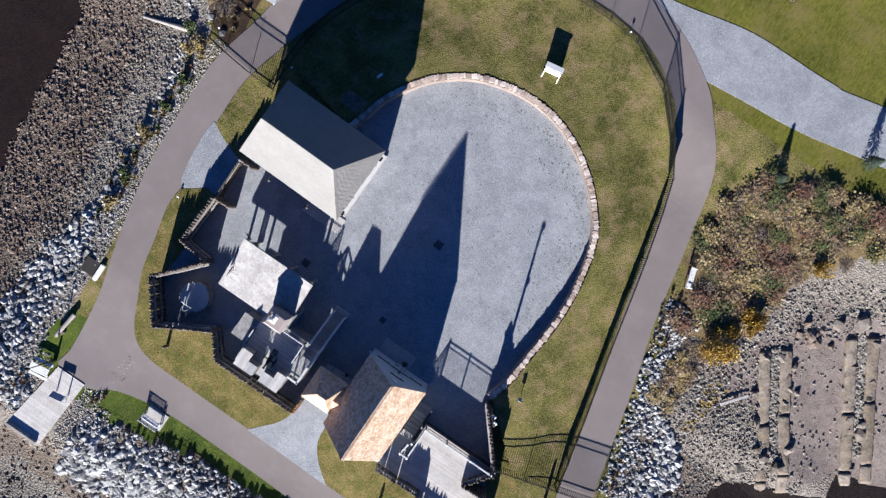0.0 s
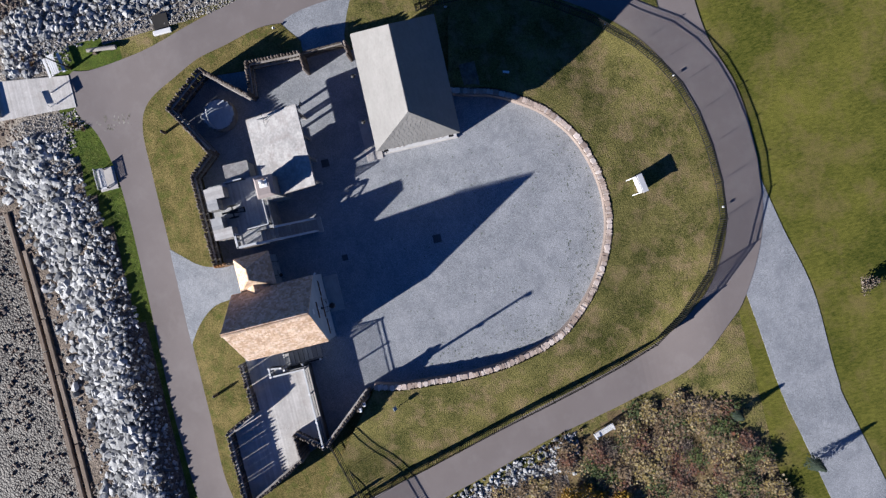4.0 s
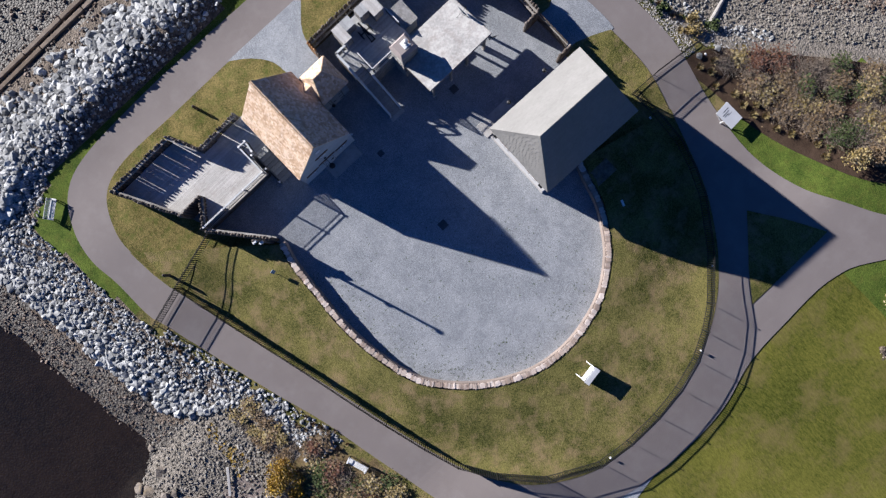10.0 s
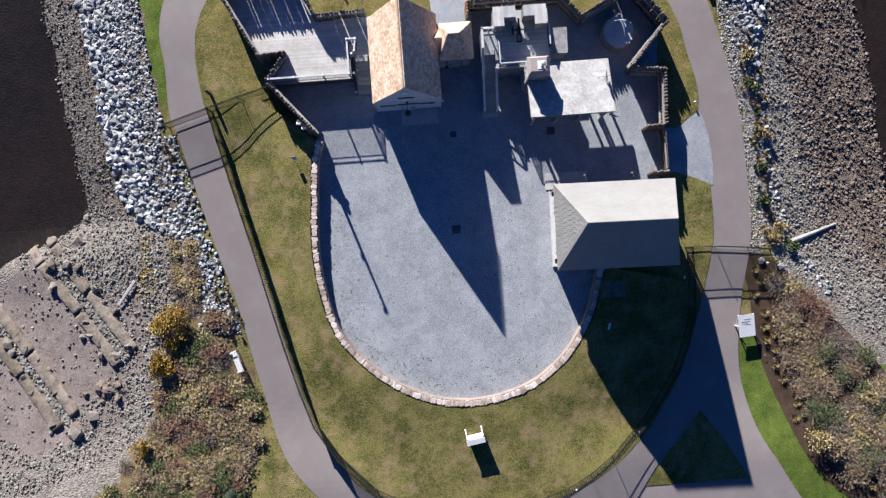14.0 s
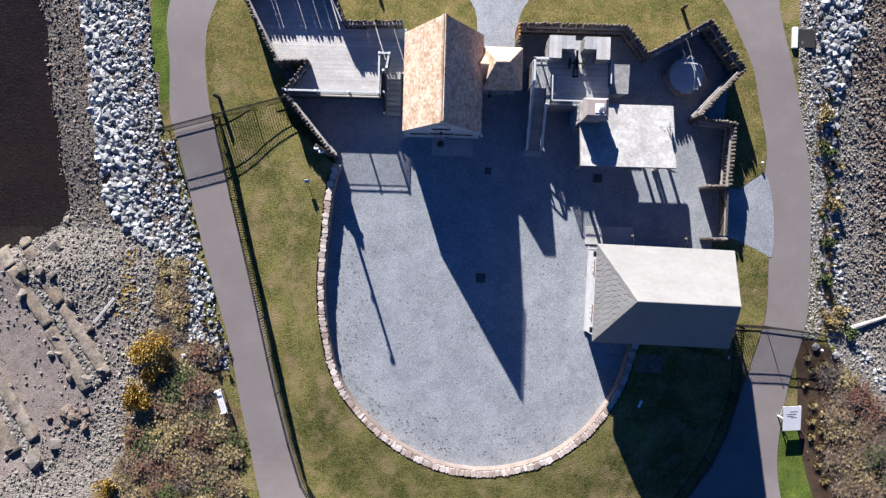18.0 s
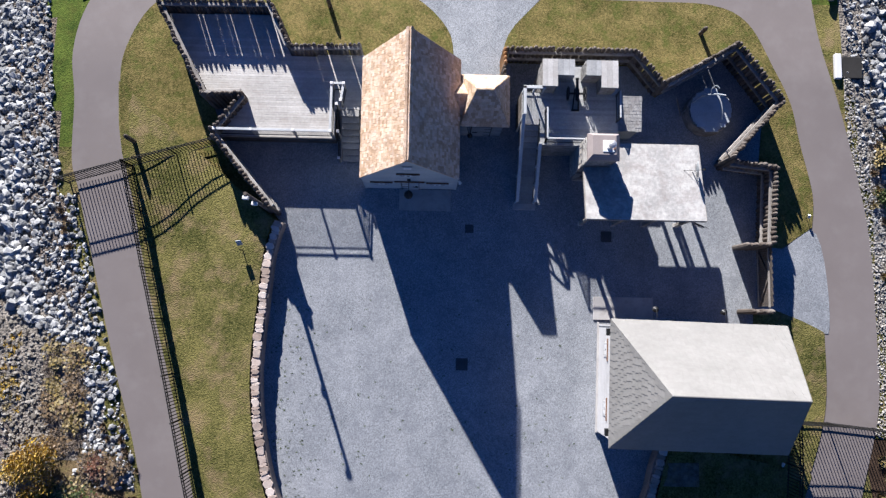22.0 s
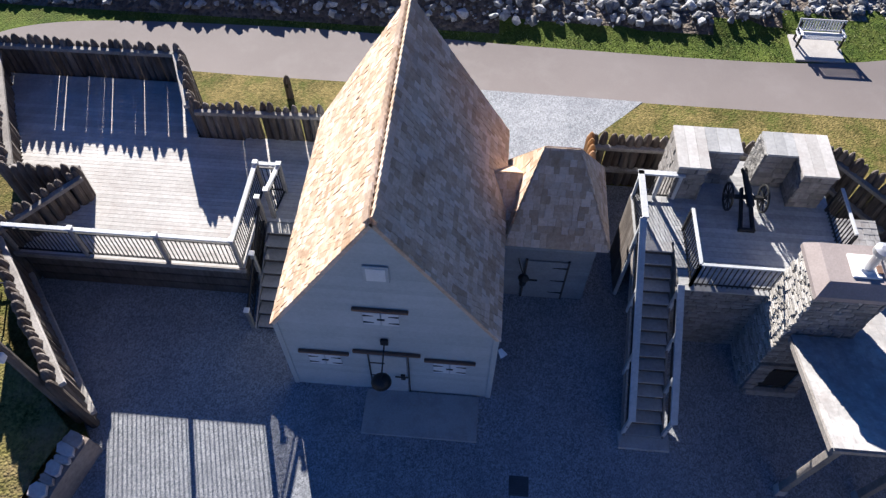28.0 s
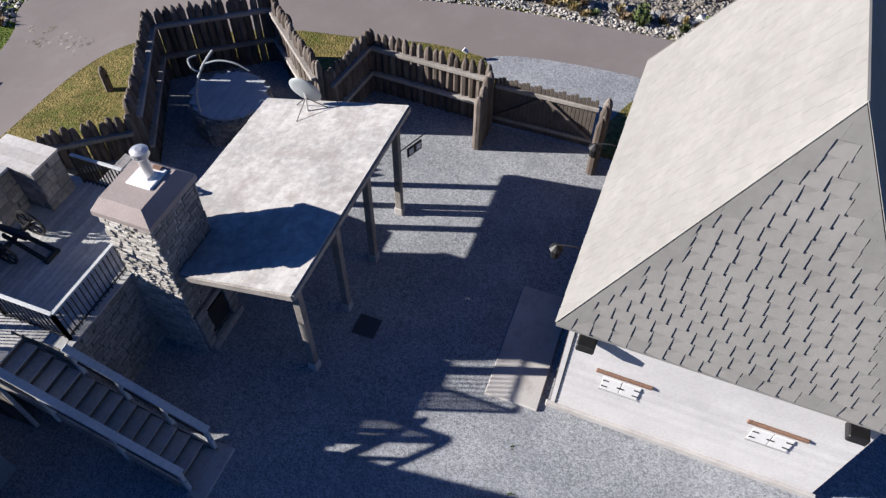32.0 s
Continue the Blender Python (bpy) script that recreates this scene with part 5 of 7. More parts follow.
def chimney():
    root = thing("stone_chimney", "rubble stone chimney with brown concrete cap and steel flue", "chimney")
    x0, x1, y0, y1 = 6.58, 8.22, 11.5, 12.88
    part("stack", Shape().box((x0 + 0.05, y0 + 0.05, 0), (x1 - 0.05, y1 - 0.02, 5.05)), M["rubble"], root)
    masonry_face(root, (x0 + 0.03, y0 + 0.03), (x1 - 0.03, y0 + 0.03), 1.6, 5.0, 31, depth=0.02, fine=0.62)
    masonry_face(root, (x0 + 0.03, y1), (x0 + 0.03, y0), 0.0, 5.0, 32, depth=0.045, fine=0.4, mat="rubble")
    masonry_face(root, (x1 - 0.03, y0), (x1 - 0.03, y1), 0.0, 5.0, 33, depth=0.06)
    for a, b in (((x0 + 0.03, y0 + 0.03), (x0 + 0.45, y0 + 0.03)), ((x1 - 0.45, y0 + 0.03), (x1 - 0.03, y0 + 0.03))):
        masonry_face(root, a, b, 0.0, 1.6, 34, depth=0.12)
    # solid dark panel; the shaded depth of the fireplace is only its colour
    part("hearth", Shape().box((x0 + 0.45, y0 - 0.02, 0.35), (x1 - 0.45, y0 + 0.06, 1.25)), M["dark"], root, "flat black panel for the shaded fireplace opening")
    part("mantel", Shape().box((x0 + 0.02, y0 - 0.1, 1.52), (x1 - 0.02, y0 + 0.05, 1.66), None, 0.03), M["stone"], root, "heavy stone mantel")
    part("hearthstone", Shape().box((x0 + 0.1, y0 - 0.2, 0.0), (x1 - 0.1, y0, 0.25), None, 0.03), M["stone"], root)
    cp = Shape()
    cp.loft([[(x0 - 0.06, y0 - 0.06, 5.02), (x1 + 0.06, y0 - 0.06, 5.02), (x1 + 0.06, y1 + 0.06, 5.02), (x0 - 0.06, y1 + 0.06, 5.02)],
             [(x0 - 0.06, y0 - 0.06, 5.16), (x1 + 0.06, y0 - 0.06, 5.16), (x1 + 0.06, y1 + 0.06, 5.16), (x0 - 0.06, y1 + 0.06, 5.16)],
             [(x0 + 0.18, y0 + 0.22, 5.42), (x1 - 0.18, y0 + 0.22, 5.42), (x1 - 0.18, y1 - 0.1, 5.42), (x0 + 0.18, y1 - 0.1, 5.42)]], True)
    cp.f += [(3, 2, 1, 0), (8, 9, 10, 11)]
    part("cap", cp, M["cap"], root, "brown tinted concrete cap")
    part("plinth", Shape().box((7.3, 11.85, 5.4), (7.95, 12.5, 5.46), None, 0.02), M["white"], root, "pale mortar bed round the flue")
    flue = part("flue", Shape().rod((7.65, 12.1, 5.4), (7.65, 12.1, 6.05), 0.11, n=16), M["steel"], root, "bright steel flue", smooth=False)
    part("cowl", Shape().rod((7.65, 12.1, 6.05), (7.65, 12.1, 6.1), 0.17, 0.2, 16).rod((7.65, 12.1, 6.1), (7.65, 12.1, 6.22), 0.2, 0.19, 16).rod((7.65, 12.1, 6.22), (7.65, 12.1, 6.26), 0.2, 0.08, 16), M["steel"], flue, "steel rain cowl")
    part("collar", Shape().rod((7.65, 12.1, 5.44), (7.65, 12.1, 5.52), 0.17, 0.13, 14), M["white"], flue)
    part("brick", Shape().box((7.86, 11.98, 5.415), (7.98, 12.2, 5.49), None, 0.008), M["lintel"], root, "loose red brick")


chimney()


def pavilion():
    root = thing("pavilion", "open timber pavilion with bleached board shed roof", "pavilion")
    x0, x1, y0, y1, zs, zn = 6.72, 13.45, 8.38, 12.95, 4.03, 2.95
    n = 26
    for k in range(n):
        a, b = x0 + (x1 - x0) * k / n + 0.001, x0 + (x1 - x0) * (k + 1) / n - 0.001
        ye = 11.45 if (a < 8.25) else y1
        ze = zs + (zn - zs) * (ye - y0) / (y1 - y0)
        s = Shape().add([(a, y0, zs), (b, y0, zs), (b, ye, ze), (a, ye, ze), (a, y0, zs - 0.05), (b, y0, zs - 0.05), (b, ye, ze - 0.05), (a, ye, ze - 0.05)],
                        [(0, 1, 2, 3), (7, 6, 5, 4), (4, 5, 1, 0), (5, 6, 2, 1), (6, 7, 3, 2), (7, 4, 0, 3)])
        part("roof_board", s, M["pavroof"], root)
    for (a, b) in (((x0, y0 - 0.02, zs - 0.09), (x1, y0 - 0.02, zs - 0.09)), ((x0 - 0.02, y0, zs - 0.09), (x0 - 0.02, 11.4, zs - 0.78)), ((x1 + 0.02, y0, zs - 0.09), (x1 + 0.02, y1, zn - 0.09)), ((8.3, y1 + 0.02, zn - 0.09), (x1, y1 + 0.02, zn - 0.09))):
        part("fascia", Shape().beam(a, b, 0.05, 0.16), M["beam"], root, "silvered fascia board")
    for y, places in ((8.65, (7.2, 9.2, 11.05, 13.05)), (12.6, (9.2, 11.05, 12.0, 12.97))):
        for x in places:
            top = zs + (zn - zs) * (y - y0) / (y1 - y0) - 0.1
            part("post", Shape().box((x - 0.1, y - 0.1, 0), (x + 0.1, y + 0.1, top), None, 0.015), M["beam"], root, "square weathered post")
            part("post_base", Shape().box((x - 0.13, y - 0.13, 0), (x + 0.13, y + 0.13, 0.3), None, 0.02), M["concrete"], root, "pale concrete post footing")
    for y in (8.75, 12.6):
        z = zs + (zn - zs) * (y - y0) / (y1 - y0) - 0.17
        part("plate", Shape().beam((6.78 if y < 10 else 8.6, y, z), (13.2, y, z), 0.14, 0.16), M["beam"], root)
    for k in range(7):
        x = 8.6 + k * 0.75
        part("rafter", Shape().beam((x, y0 + 0.05, zs - 0.11), (x, y1 - 0.05, zn - 0.11), 0.07, 0.12), M["beam"], root)
    slopes = ([(8.25, y1, zn), (x1, y1, zn), (x1, y0, zs), (8.25, y0, zs)], [(x0, 11.45, zs + (zn - zs) * (11.45 - y0) / (y1 - y0)), (8.25, 11.45, zs + (zn - zs) * (11.45 - y0) / (y1 - y0)), (8.25, y0, zs), (x0, y0, zs)])
    laid = []
    for k, q in enumerate(slopes):
        q = [q[1], q[0], q[3], q[2]]
        laid += shingles(q, (q[0], q[1]), Vector(q[2]) - Vector(q[1]), 0.26, 0.2, 0.004, 61 + k, 0.002)
    cover = part("shingle_cover", slab(slopes[0], 0.003), M["pavroof"], root, "bleached shingle roofing")
    lay_shingles(cover, laid, 0.2, (7.5, 8.5, 4.0), M["pavroof"], M["pavroofs"], roll=0.4, gap=0.002, deep=0.01, pitch=-1.0)
    return root


pavilion()

dish = thing("satellite_dish", "grey satellite dish on a tripod mount on the pavilion roof", "satellite dish")
db = Vector((12.95, 11.3, 3.34))
rows = []
for k in range(5):
    r = 0.118 * k + 0.005
    rows.append([(r * 1.08 * math.cos(2 * math.pi * j / 18), r * math.sin(2 * math.pi * j / 18), 0.35 * r * r) for j in range(18)])
rows2 = [[(x, y, z - 0.015) for x, y, z in r] for r in reversed(rows)]
bowl = Shape().loft(rows + rows2, True)
part("bowl", bowl, M["dish"], dish, "grey dish bowl", True, at=pose(db.x - 0.02, db.y, db.z + 0.72, 0, 72, 0))
part("mast", Shape().rod(db, db + Vector((0, 0, 0.75)), 0.03, n=8), M["steel"], dish)
for dx, dy in ((-0.5, 0.1), (0.2, -0.55), (0.25, 0.5)):
    part("strut", Shape().rod(db + Vector((dx, dy, 0.03 - 0.24 * dy)), db + Vector((0, 0, 0.5)), 0.014, n=6), M["iron"], dish)
part("arm", Shape().rod(db + Vector((0.0, 0, 0.35)), db + Vector((0.45, 0.05, 0.62)), 0.014, n=6).box((db.x + 0.4, db.y - 0.03, db.z + 0.6), (db.x + 0.5, db.y + 0.1, db.z + 0.72)), M["iron"], dish)

lean = thing("lean_to_roof", "small lean-to with pale square shingles beside the platform", "shed")
le = [(8.85, 13.93, 2.15), (10.4, 13.93, 2.15), (10.4, 16.0, 2.35), (8.85, 16.0, 2.35)]
part("wall", Shape().box((8.8, 14.05, 0), (10.3, 15.9, 2.1)), M["clapboard"], lean)
lr = part("roof", slab(le, 0.08), M["slate"], lean)
lay_shingles(lr, shingles(le, (le[0], le[1]), Vector(le[3]) - Vector(le[0]), 0.2, 0.2, 0.004, 41), 0.2, (9.5, 14, 2), M["pavroof"], M["pavroof"])


# field gun
def cannon():
    root = thing("field_gun", "black iron field gun on a spoked two-wheel carriage", "cannon")
    c = Vector((6.3, 15.75, 2.92))
    root.matrix_basis = Matrix.Translation(c) @ Matrix.Scale(0.84, 4) @ Matrix.Translation(-c)
    part("barrel", Shape().rod(c + Vector((0, -0.5, 0.72)), c + Vector((0, 0.95, 0.78)), 0.13, 0.085, 12).rod(c + Vector((0, -0.62, 0.72)), c + Vector((0, -0.5, 0.72)), 0.05, 0.12, 10).rod(c + Vector((0, 0.88, 0.78)), c + Vector((0, 0.98, 0.78)), 0.11, 0.11, 12), M["iron"], root, "black gun barrel")
    part("axle", Shape().beam(c + Vector((-0.6, 0, 0.5)), c + Vector((0.6, 0, 0.5)), 0.12, 0.12, 0.01), M["iron"], root)
    for s in (-1, 1):
        part("cheek", Shape().beam(c + Vector((s * 0.13, 0.3, 0.6)), c + Vector((s * 0.2, -1.02, 0.1)), 0.08, 0.2, 0.01), M["iron"], root)
        x = c.x + s * 0.58
        ring = [[(x + dx, c.y + r * math.cos(2 * math.pi * k / 24), c.z + 0.48 + r * math.sin(2 * math.pi * k / 24)) for k in range(24)]
                for dx, r in ((-0.03, 0.43), (0.03, 0.43), (0.03, 0.49), (-0.03, 0.49), (-0.03, 0.43))]
        w = Shape().loft(ring, True)
        wheel = part("wheel", w, M["iron"], root, "spoked black wheel")
        part("hub", Shape().rod((x - 0.09, c.y, c.z + 0.48), (x + 0.09, c.y, c.z + 0.48), 0.08, n=10), M["iron"], wheel)
        for k in range(10):
            a = 2 * math.pi * k / 10
            part("spoke", Shape().rod((x, c.y, c.z + 0.48), (x, c.y + 0.45 * math.cos(a), c.z + 0.48 + 0.45 * math.sin(a)), 0.022, n=5), M["iron"], wheel)
    part("trail_end", Shape().beam(c + Vector((-0.28, -1.05, 0.08)), c + Vector((0.28, -1.05, 0.08)), 0.12, 0.12, 0.01), M["iron"], root)


cannon()


# round stone well with lid and iron bracket
def well():
    root = thing("stone_well", "round stone well with a blue-grey board lid and iron crane", "well")
    c, r, h = Vector((15.0, 15.65, 0)), 1.36, 1.1
    part("drum", Shape().rod(c, c + Vector((0, 0, h)), r - 0.04, n=36), M["masonry"], root)
    rr = random.Random(8)
    for row in range(5):
        n = 22
        for k in range(n):
            a = 2 * math.pi * (k + 0.5 * (row % 2)) / n
            p = c + Vector((math.cos(a) * (r - 0.06), math.sin(a) * (r - 0.06), 0.11 + row * 0.215))
            part("stone", Shape().box((-0.07, -0.185, -0.1), (0.075 * rr.uniform(0.8, 1.3), 0.185, 0.1), None, 0.03), M["stone"], root, at=pose(*p, 0, 0, math.degrees(a)))
    lid = part("lid", Shape().rod(c + Vector((0, 0, h)), c + Vector((0, 0, h + 0.03)), r - 0.1, n=36), M["tanklid"], root, "round board lid")
    for k in range(9):
        x = -r + 2 * r * (k + 0.5) / 9
        half = math.sqrt(max(0, (r - 0.08) ** 2 - x * x)) - 0.02
        part("lid_board", Shape().box((c.x - half, c.y + x - r / 9 + 0.006, h + 0.03), (c.x + half, c.y + x + r / 9 - 0.006, h + 0.065)), M["tanklid"], lid)
    base = Vector((13.62, 15.72, 0.0))
    way = [base, (13.68, 15.8, 0.6), (13.85, 16.05, 1.15), (14.2, 16.3, 1.65), (14.65, 16.3, 2.15), (15.05, 16.2, 2.45), (15.3, 16.1, 2.62)]
    pipe = smooth_line(way, 0.12)
    part("crane_arm", Shape().tube(pipe, 0.045), M["dish"], root, "curved pale iron crane arm")
    curl = smooth_line([(14.65, 16.3, 2.15), (14.6, 16.55, 2.3), (14.8, 16.75, 2.45), (15.0, 16.55, 2.5)], 0.1)
    tail = smooth_line([(14.9, 16.2, 2.35), (15.05, 15.75, 2.48), (15.15, 15.2, 2.45), (15.2, 14.75, 2.25)], 0.12)
    for line, nm in ((curl, "crane_scroll"), (tail, "crane_hook")):
        part(nm, Shape().tube(line, 0.032, 7), M["dish"], root, "curled iron scroll" if nm == "crane_scroll" else "drooping iron hook")
    part("crane_foot", Shape().beam(base + Vector((-0.1, -0.15, 0.04)), base + Vector((-0.3, 0.95, 0.04)), 0.07, 0.07, 0.01), M["beam"], root)


well()


# ---- west deck ----
def west_deck():
    root = thing("raised_deck", "raised silvered plank deck behind the palisade with picket railing", "deck")
    Z = 1.55
    outline = [(-14.6, 13.3), (-7.75, 13.3), (-7.75, 15.05), (-6.0, 15.05), (-6.0, 18.4), (-10.5, 18.25), (-11.75, 20.75), (-18.0, 20.7), (-15.2, 15.6), (-13.1, 15.55)]
    y = 13.3
    while y < 20.75:
        y1 = min(y + 0.145, 20.75)
        ym = (y + y1) / 2
        cuts = []
        for i in range(len(outline)):
            (ax, ay), (bx, by) = outline[i - 1], outline[i]
            if (ay - ym) * (by - ym) < 0:
                cuts.append(ax + (ym - ay) / (by - ay) * (bx - ax))
        cuts.sort()
        for a, b in zip(cuts[::2], cuts[1::2]):
            part("plank", Shape().box((a, y + 0.004, Z - 0.05), (b, y1 - 0.004, Z)), M["deck"], root)
        y += 0.145
    for z0, z1 in ((0.05, 0.42), (0.48, 0.85), (0.91, 1.24), (1.28, 1.46)):
        part("skirt_board", Shape().box((-14.4, 13.32, z0), (-7.8, 13.38, z1), None, 0.01), M["log"], root)
        part("skirt_board", Shape().box((-7.84, 13.4, z0), (-7.78, 15.0, z1), None, 0.01), M["log"], root)
    part("rim", Shape().box((-14.6, 13.22, 1.4), (-7.7, 13.3, 1.57), None, 0.01), M["beam"], root, "pale rim board")

    def rail(pts, posts):
        pts = [Vector(p) for p in pts]
        for a, b in zip(pts, pts[1:]):
            r = part("railing", Shape().beam(a + Vector((0, 0, 1.28)), b + Vector((0, 0, 1.28)), 0.14, 0.045, 0.01), M["paintrail"], root, "grey capped railing with black balusters")
            part("bottom_rail", Shape().beam(a + Vector((0, 0, 0.1)), b + Vector((0, 0, 0.1)), 0.05, 0.04), M["iron"], r)
            part("top_rail", Shape().beam(a + Vector((0, 0, 1.1)), b + Vector((0, 0, 1.1)), 0.05, 0.04), M["iron"], r)
            n = int((b - a).length / 0.12)
            d = b - a
            for k in range(1, n):
                p = a + d * (k / n)
                part("baluster", Shape().box((p.x - 0.011, p.y - 0.011, p.z + 0.1), (p.x + 0.011, p.y + 0.011, p.z + 1.1)), M["iron"], r)
        for p in posts:
            q = part("rail_post", Shape().box((p[0] - 0.06, p[1] - 0.06, Z - 0.3), (p[0] + 0.06, p[1] + 0.06, Z + 1.32), None, 0.012), M["beam"], root, "square railing post")
            part("post_cap", Shape().box((p[0] - 0.085, p[1] - 0.085, Z + 1.32), (p[0] + 0.085, p[1] + 0.085, Z + 1.36), None, 0.012), M["white"], q)

    rail([(-14.5, 13.36, Z), (-12.4, 13.36, Z), (-10.0, 13.36, Z), (-7.85, 13.36, Z)], [(-14.5, 13.36), (-12.4, 13.36), (-10.0, 13.36), (-7.85, 13.36)])
    rail([(-7.85, 13.36, Z), (-7.85, 16.2, Z)], [(-7.85, 16.2)])
    rail([(-7.85, 16.2, Z), (-7.15, 16.2, Z)], [(-7.15, 16.2)])
    rail([(-7.15, 16.2, Z), (-7.3, 15.2, Z)], [(-7.3, 15.2)])
    s = plank_stair(-7.45, -6.3, 12.2, 15.0, 1.55, 8, "dark timber steps up to the raised deck beside the house", left=False, right=False)
    for y, z in ((15.0, 1.75), (13.6, 0.9), (12.2, 0.05)):
        p = part("newel", Shape().box((-7.6, y - 0.06, 0), (-7.48, y + 0.06, z + 1.0), None, 0.012), M["beam"], s)
        part("post_cap", Shape().box((-7.625, y - 0.085, z + 1.0), (-7.455, y + 0.085, z + 1.04), None, 0.012), M["white"], p)
    part("handrail", Shape().beam((-7.54, 12.2, 0.95), (-7.54, 15.0, 2.4), 0.06, 0.08, 0.01), M["iron"], s)
    part("bottom_rail", Shape().beam((-7.54, 12.2, 0.3), (-7.54, 15.0, 1.7), 0.04, 0.05), M["iron"], s)
    for k in range(1, 22):
        y = 12.2 + 2.8 * k / 22
        z = 0.3 + 1.4 * k / 22
        part("baluster", Shape().box((-7.551, y - 0.011, z), (-7.529, y + 0.011, z + 0.66)), M["iron"], s)


west_deck()


# ---- shore: rocks, stones, timbers and slabs ----
def rock_shape(seed, m=None):
    """A blunt broken rock of 24 facets, about one metre across."""
    rr = random.Random(seed)
    j = lambda k=0.13: rr.uniform(-k, k)  # noqa: E731
    c = [(sx * (0.36 + j()), sy * (0.36 + j()), sz * (0.3 + j())) for sx in (-1, 1) for sy in (-1, 1) for sz in (-1, 1)]
    fc = [(-0.5 + j(), j(), j()), (0.5 + j(), j(), j()), (j(), -0.5 + j(), j()), (j(), 0.5 + j(), j()), (j(), j(), -0.4 + j(0.08)), (j(), j(), 0.4 + j(0.08))]
    quads = [(0, 1, 3, 2), (4, 6, 7, 5), (0, 4, 5, 1), (2, 3, 7, 6), (0, 2, 6, 4), (1, 5, 7, 3)]
    vs = [Vector(p) for p in c + fc]
    fs = [(q[k], q[(k + 1) % 4], 8 + i) for i, q in enumerate(quads) for k in range(4)]
    if m is not None:
        vs = [m @ p for p in vs]
    return vs, fs


ROCKS = [rock_shape(k) for k in range(10)]
ROCK_MESH = [Shape().add(*r).mesh("rock", M["rock"]) for r in ROCKS]
PEBBLE = [rock_shape(50 + k) for k in range(4)]


def place_rock(x, y, size, rr, sink=0.15):
    z = ground_z(x, y)
    return pose(x, y, z + size * (0.32 - sink), rr.uniform(-40, 40), rr.uniform(-40, 40), rr.uniform(0, 360)) @ Matrix.Diagonal((size * rr.uniform(0.8, 1.35), size * rr.uniform(0.7, 1.1), size * rr.uniform(0.6, 1.0), 1))


def scatter(name, label, area, count, sizes, mat, seed, keep=None, singles=0, near=(0, 29), cat="rocks", grow=None):
    rr = random.Random(seed)
    x0, x1, y0, y1 = area
    spots = []
    tries = 0
    while len(spots) < count and tries < count * 30:
        tries += 1
        x, y = rr.uniform(x0, x1), rr.uniform(y0, y1)
        k = keep(x, y) if keep else 1.0
        if k <= 0 or rr.random() > k:
            continue
        spots.append((x, y, (sizes[0] + (sizes[1] - sizes[0]) * rr.random() ** 2.2) * (grow(x, y) if grow else 1.0)))
    spots.sort(key=lambda q: math.hypot(q[0] - near[0], q[1] - near[1]) - 6 * q[2])
    root = thing(name, label, cat, kind="structure" if singles else "")
    rest = Shape()
    for i, (x, y, s) in enumerate(spots):
        m = place_rock(x, y, s, rr)
        if i < singles:
            part("rock", ROCK_MESH[i % 10], None, root, at=m)
        else:
            vs, fs = (ROCKS if s > 0.3 else PEBBLE)[i % 4 if s <= 0.3 else i % 10]
            rest.add([m @ v for v in vs], fs)
    if rest.v:
        tagged(part("stones", rest, mat, root), kind="stuff")
    return root


def north_band(x, y):
    if inside(x, y, LAND):
        return 0.0
    d = edge_dist(x, y, LAND)
    return 1.0 if 0.1 < d < 7.0 else (0.25 if d < 8.5 else 0.0)


def west_band(x, y):
    if inside(x, y, LAND):
        return 1.0 if -7.5 < y < 9.8 and x < -19 and not inside(x, y, PATH_OUT) and edge_dist(x, y, PATH_OUT) > 0.2 else 0.0
    d = edge_dist(x, y, LAND)
    w = 5.8 if y > 4 else max(1.4 if y > -7 else 0.0, 5.8 - (4 - y) * 1.1)
    return 1.0 if d < w else 0.0


def east_band(x, y):
    if inside(x, y, LAND):
        return 0.0
    d = edge_dist(x, y, LAND)
    w = 2.2 + 3.5 * ease(y, 12, 22)
    return 1.0 if d < w else 0.0


def outward(lo, hi, near, far):
    """Rocks grow from the path's edge out to the water."""
    return lambda x, y: near + (far - near) * ease(edge_dist(x, y, LAND), lo, hi)


scatter("rock_berm", "bank of pale grey quarried rocks along the shore", (-30, 17.6, 26.8, 38), 6000, (0.15, 0.82), M["rocks"], 11, north_band, 300, (-1, 28.5), grow=outward(1.0, 3.2, 0.55, 1.05))
scatter("rock_revetment", "slope of pale grey quarried rocks below the footpath", (-34, -19, -8, 30), 6400, (0.14, 0.68), M["rocks"], 12, west_band, 300, (-22, 5), grow=outward(1, 5.5, 0.55, 1.15))
scatter("rock_verge", "narrow band of mixed grey rocks beside the footpath", (23, 32, -8, 34), 2900, (0.12, 0.72), M["rocks"], 13, east_band, 200, (25, 6), grow=lambda x, y: (0.4 + 0.5 * ease(edge_dist(x, y, LAND), 0.9, 1.8)) * (0.6 + 0.4 * ease(y, 8, 15)))


scatter("stone_chippings", "pale stone chippings heaped beside the boardwalk", (15.8, 26, 27.8, 35), 2200, (0.07, 0.2), M["chips"], 18, lambda x, y: 0.0 if inside(x, y, PATH_OUT) or (19.1 < x < 23 and y < 35.6) or (x < 17.2 and y < 29.2) else 1.0, 0, cat="stones")
scatter("stone_chippings", "pale stone chippings along the footpath's edge", (24, 28, -4, 20), 2600, (0.06, 0.15), M["chips"], 17, lambda x, y: 0.0 if inside(x, y, PATH_OUT) or edge_dist(x, y, PATH_OUT) > 1.25 else 1.0, 0, cat="stones")


def beach_at(lo, hi):
    def keep(x, y):
        if x < 0 and inside(x, y, SANDY):
            return 0.13
        if inside(x, y, LAND):
            return 0.0
        d = edge_dist(x, y, LAND)
        return 1.0 if lo < d < hi and ground_z(x, y) > -3.15 else 0.0
    return keep


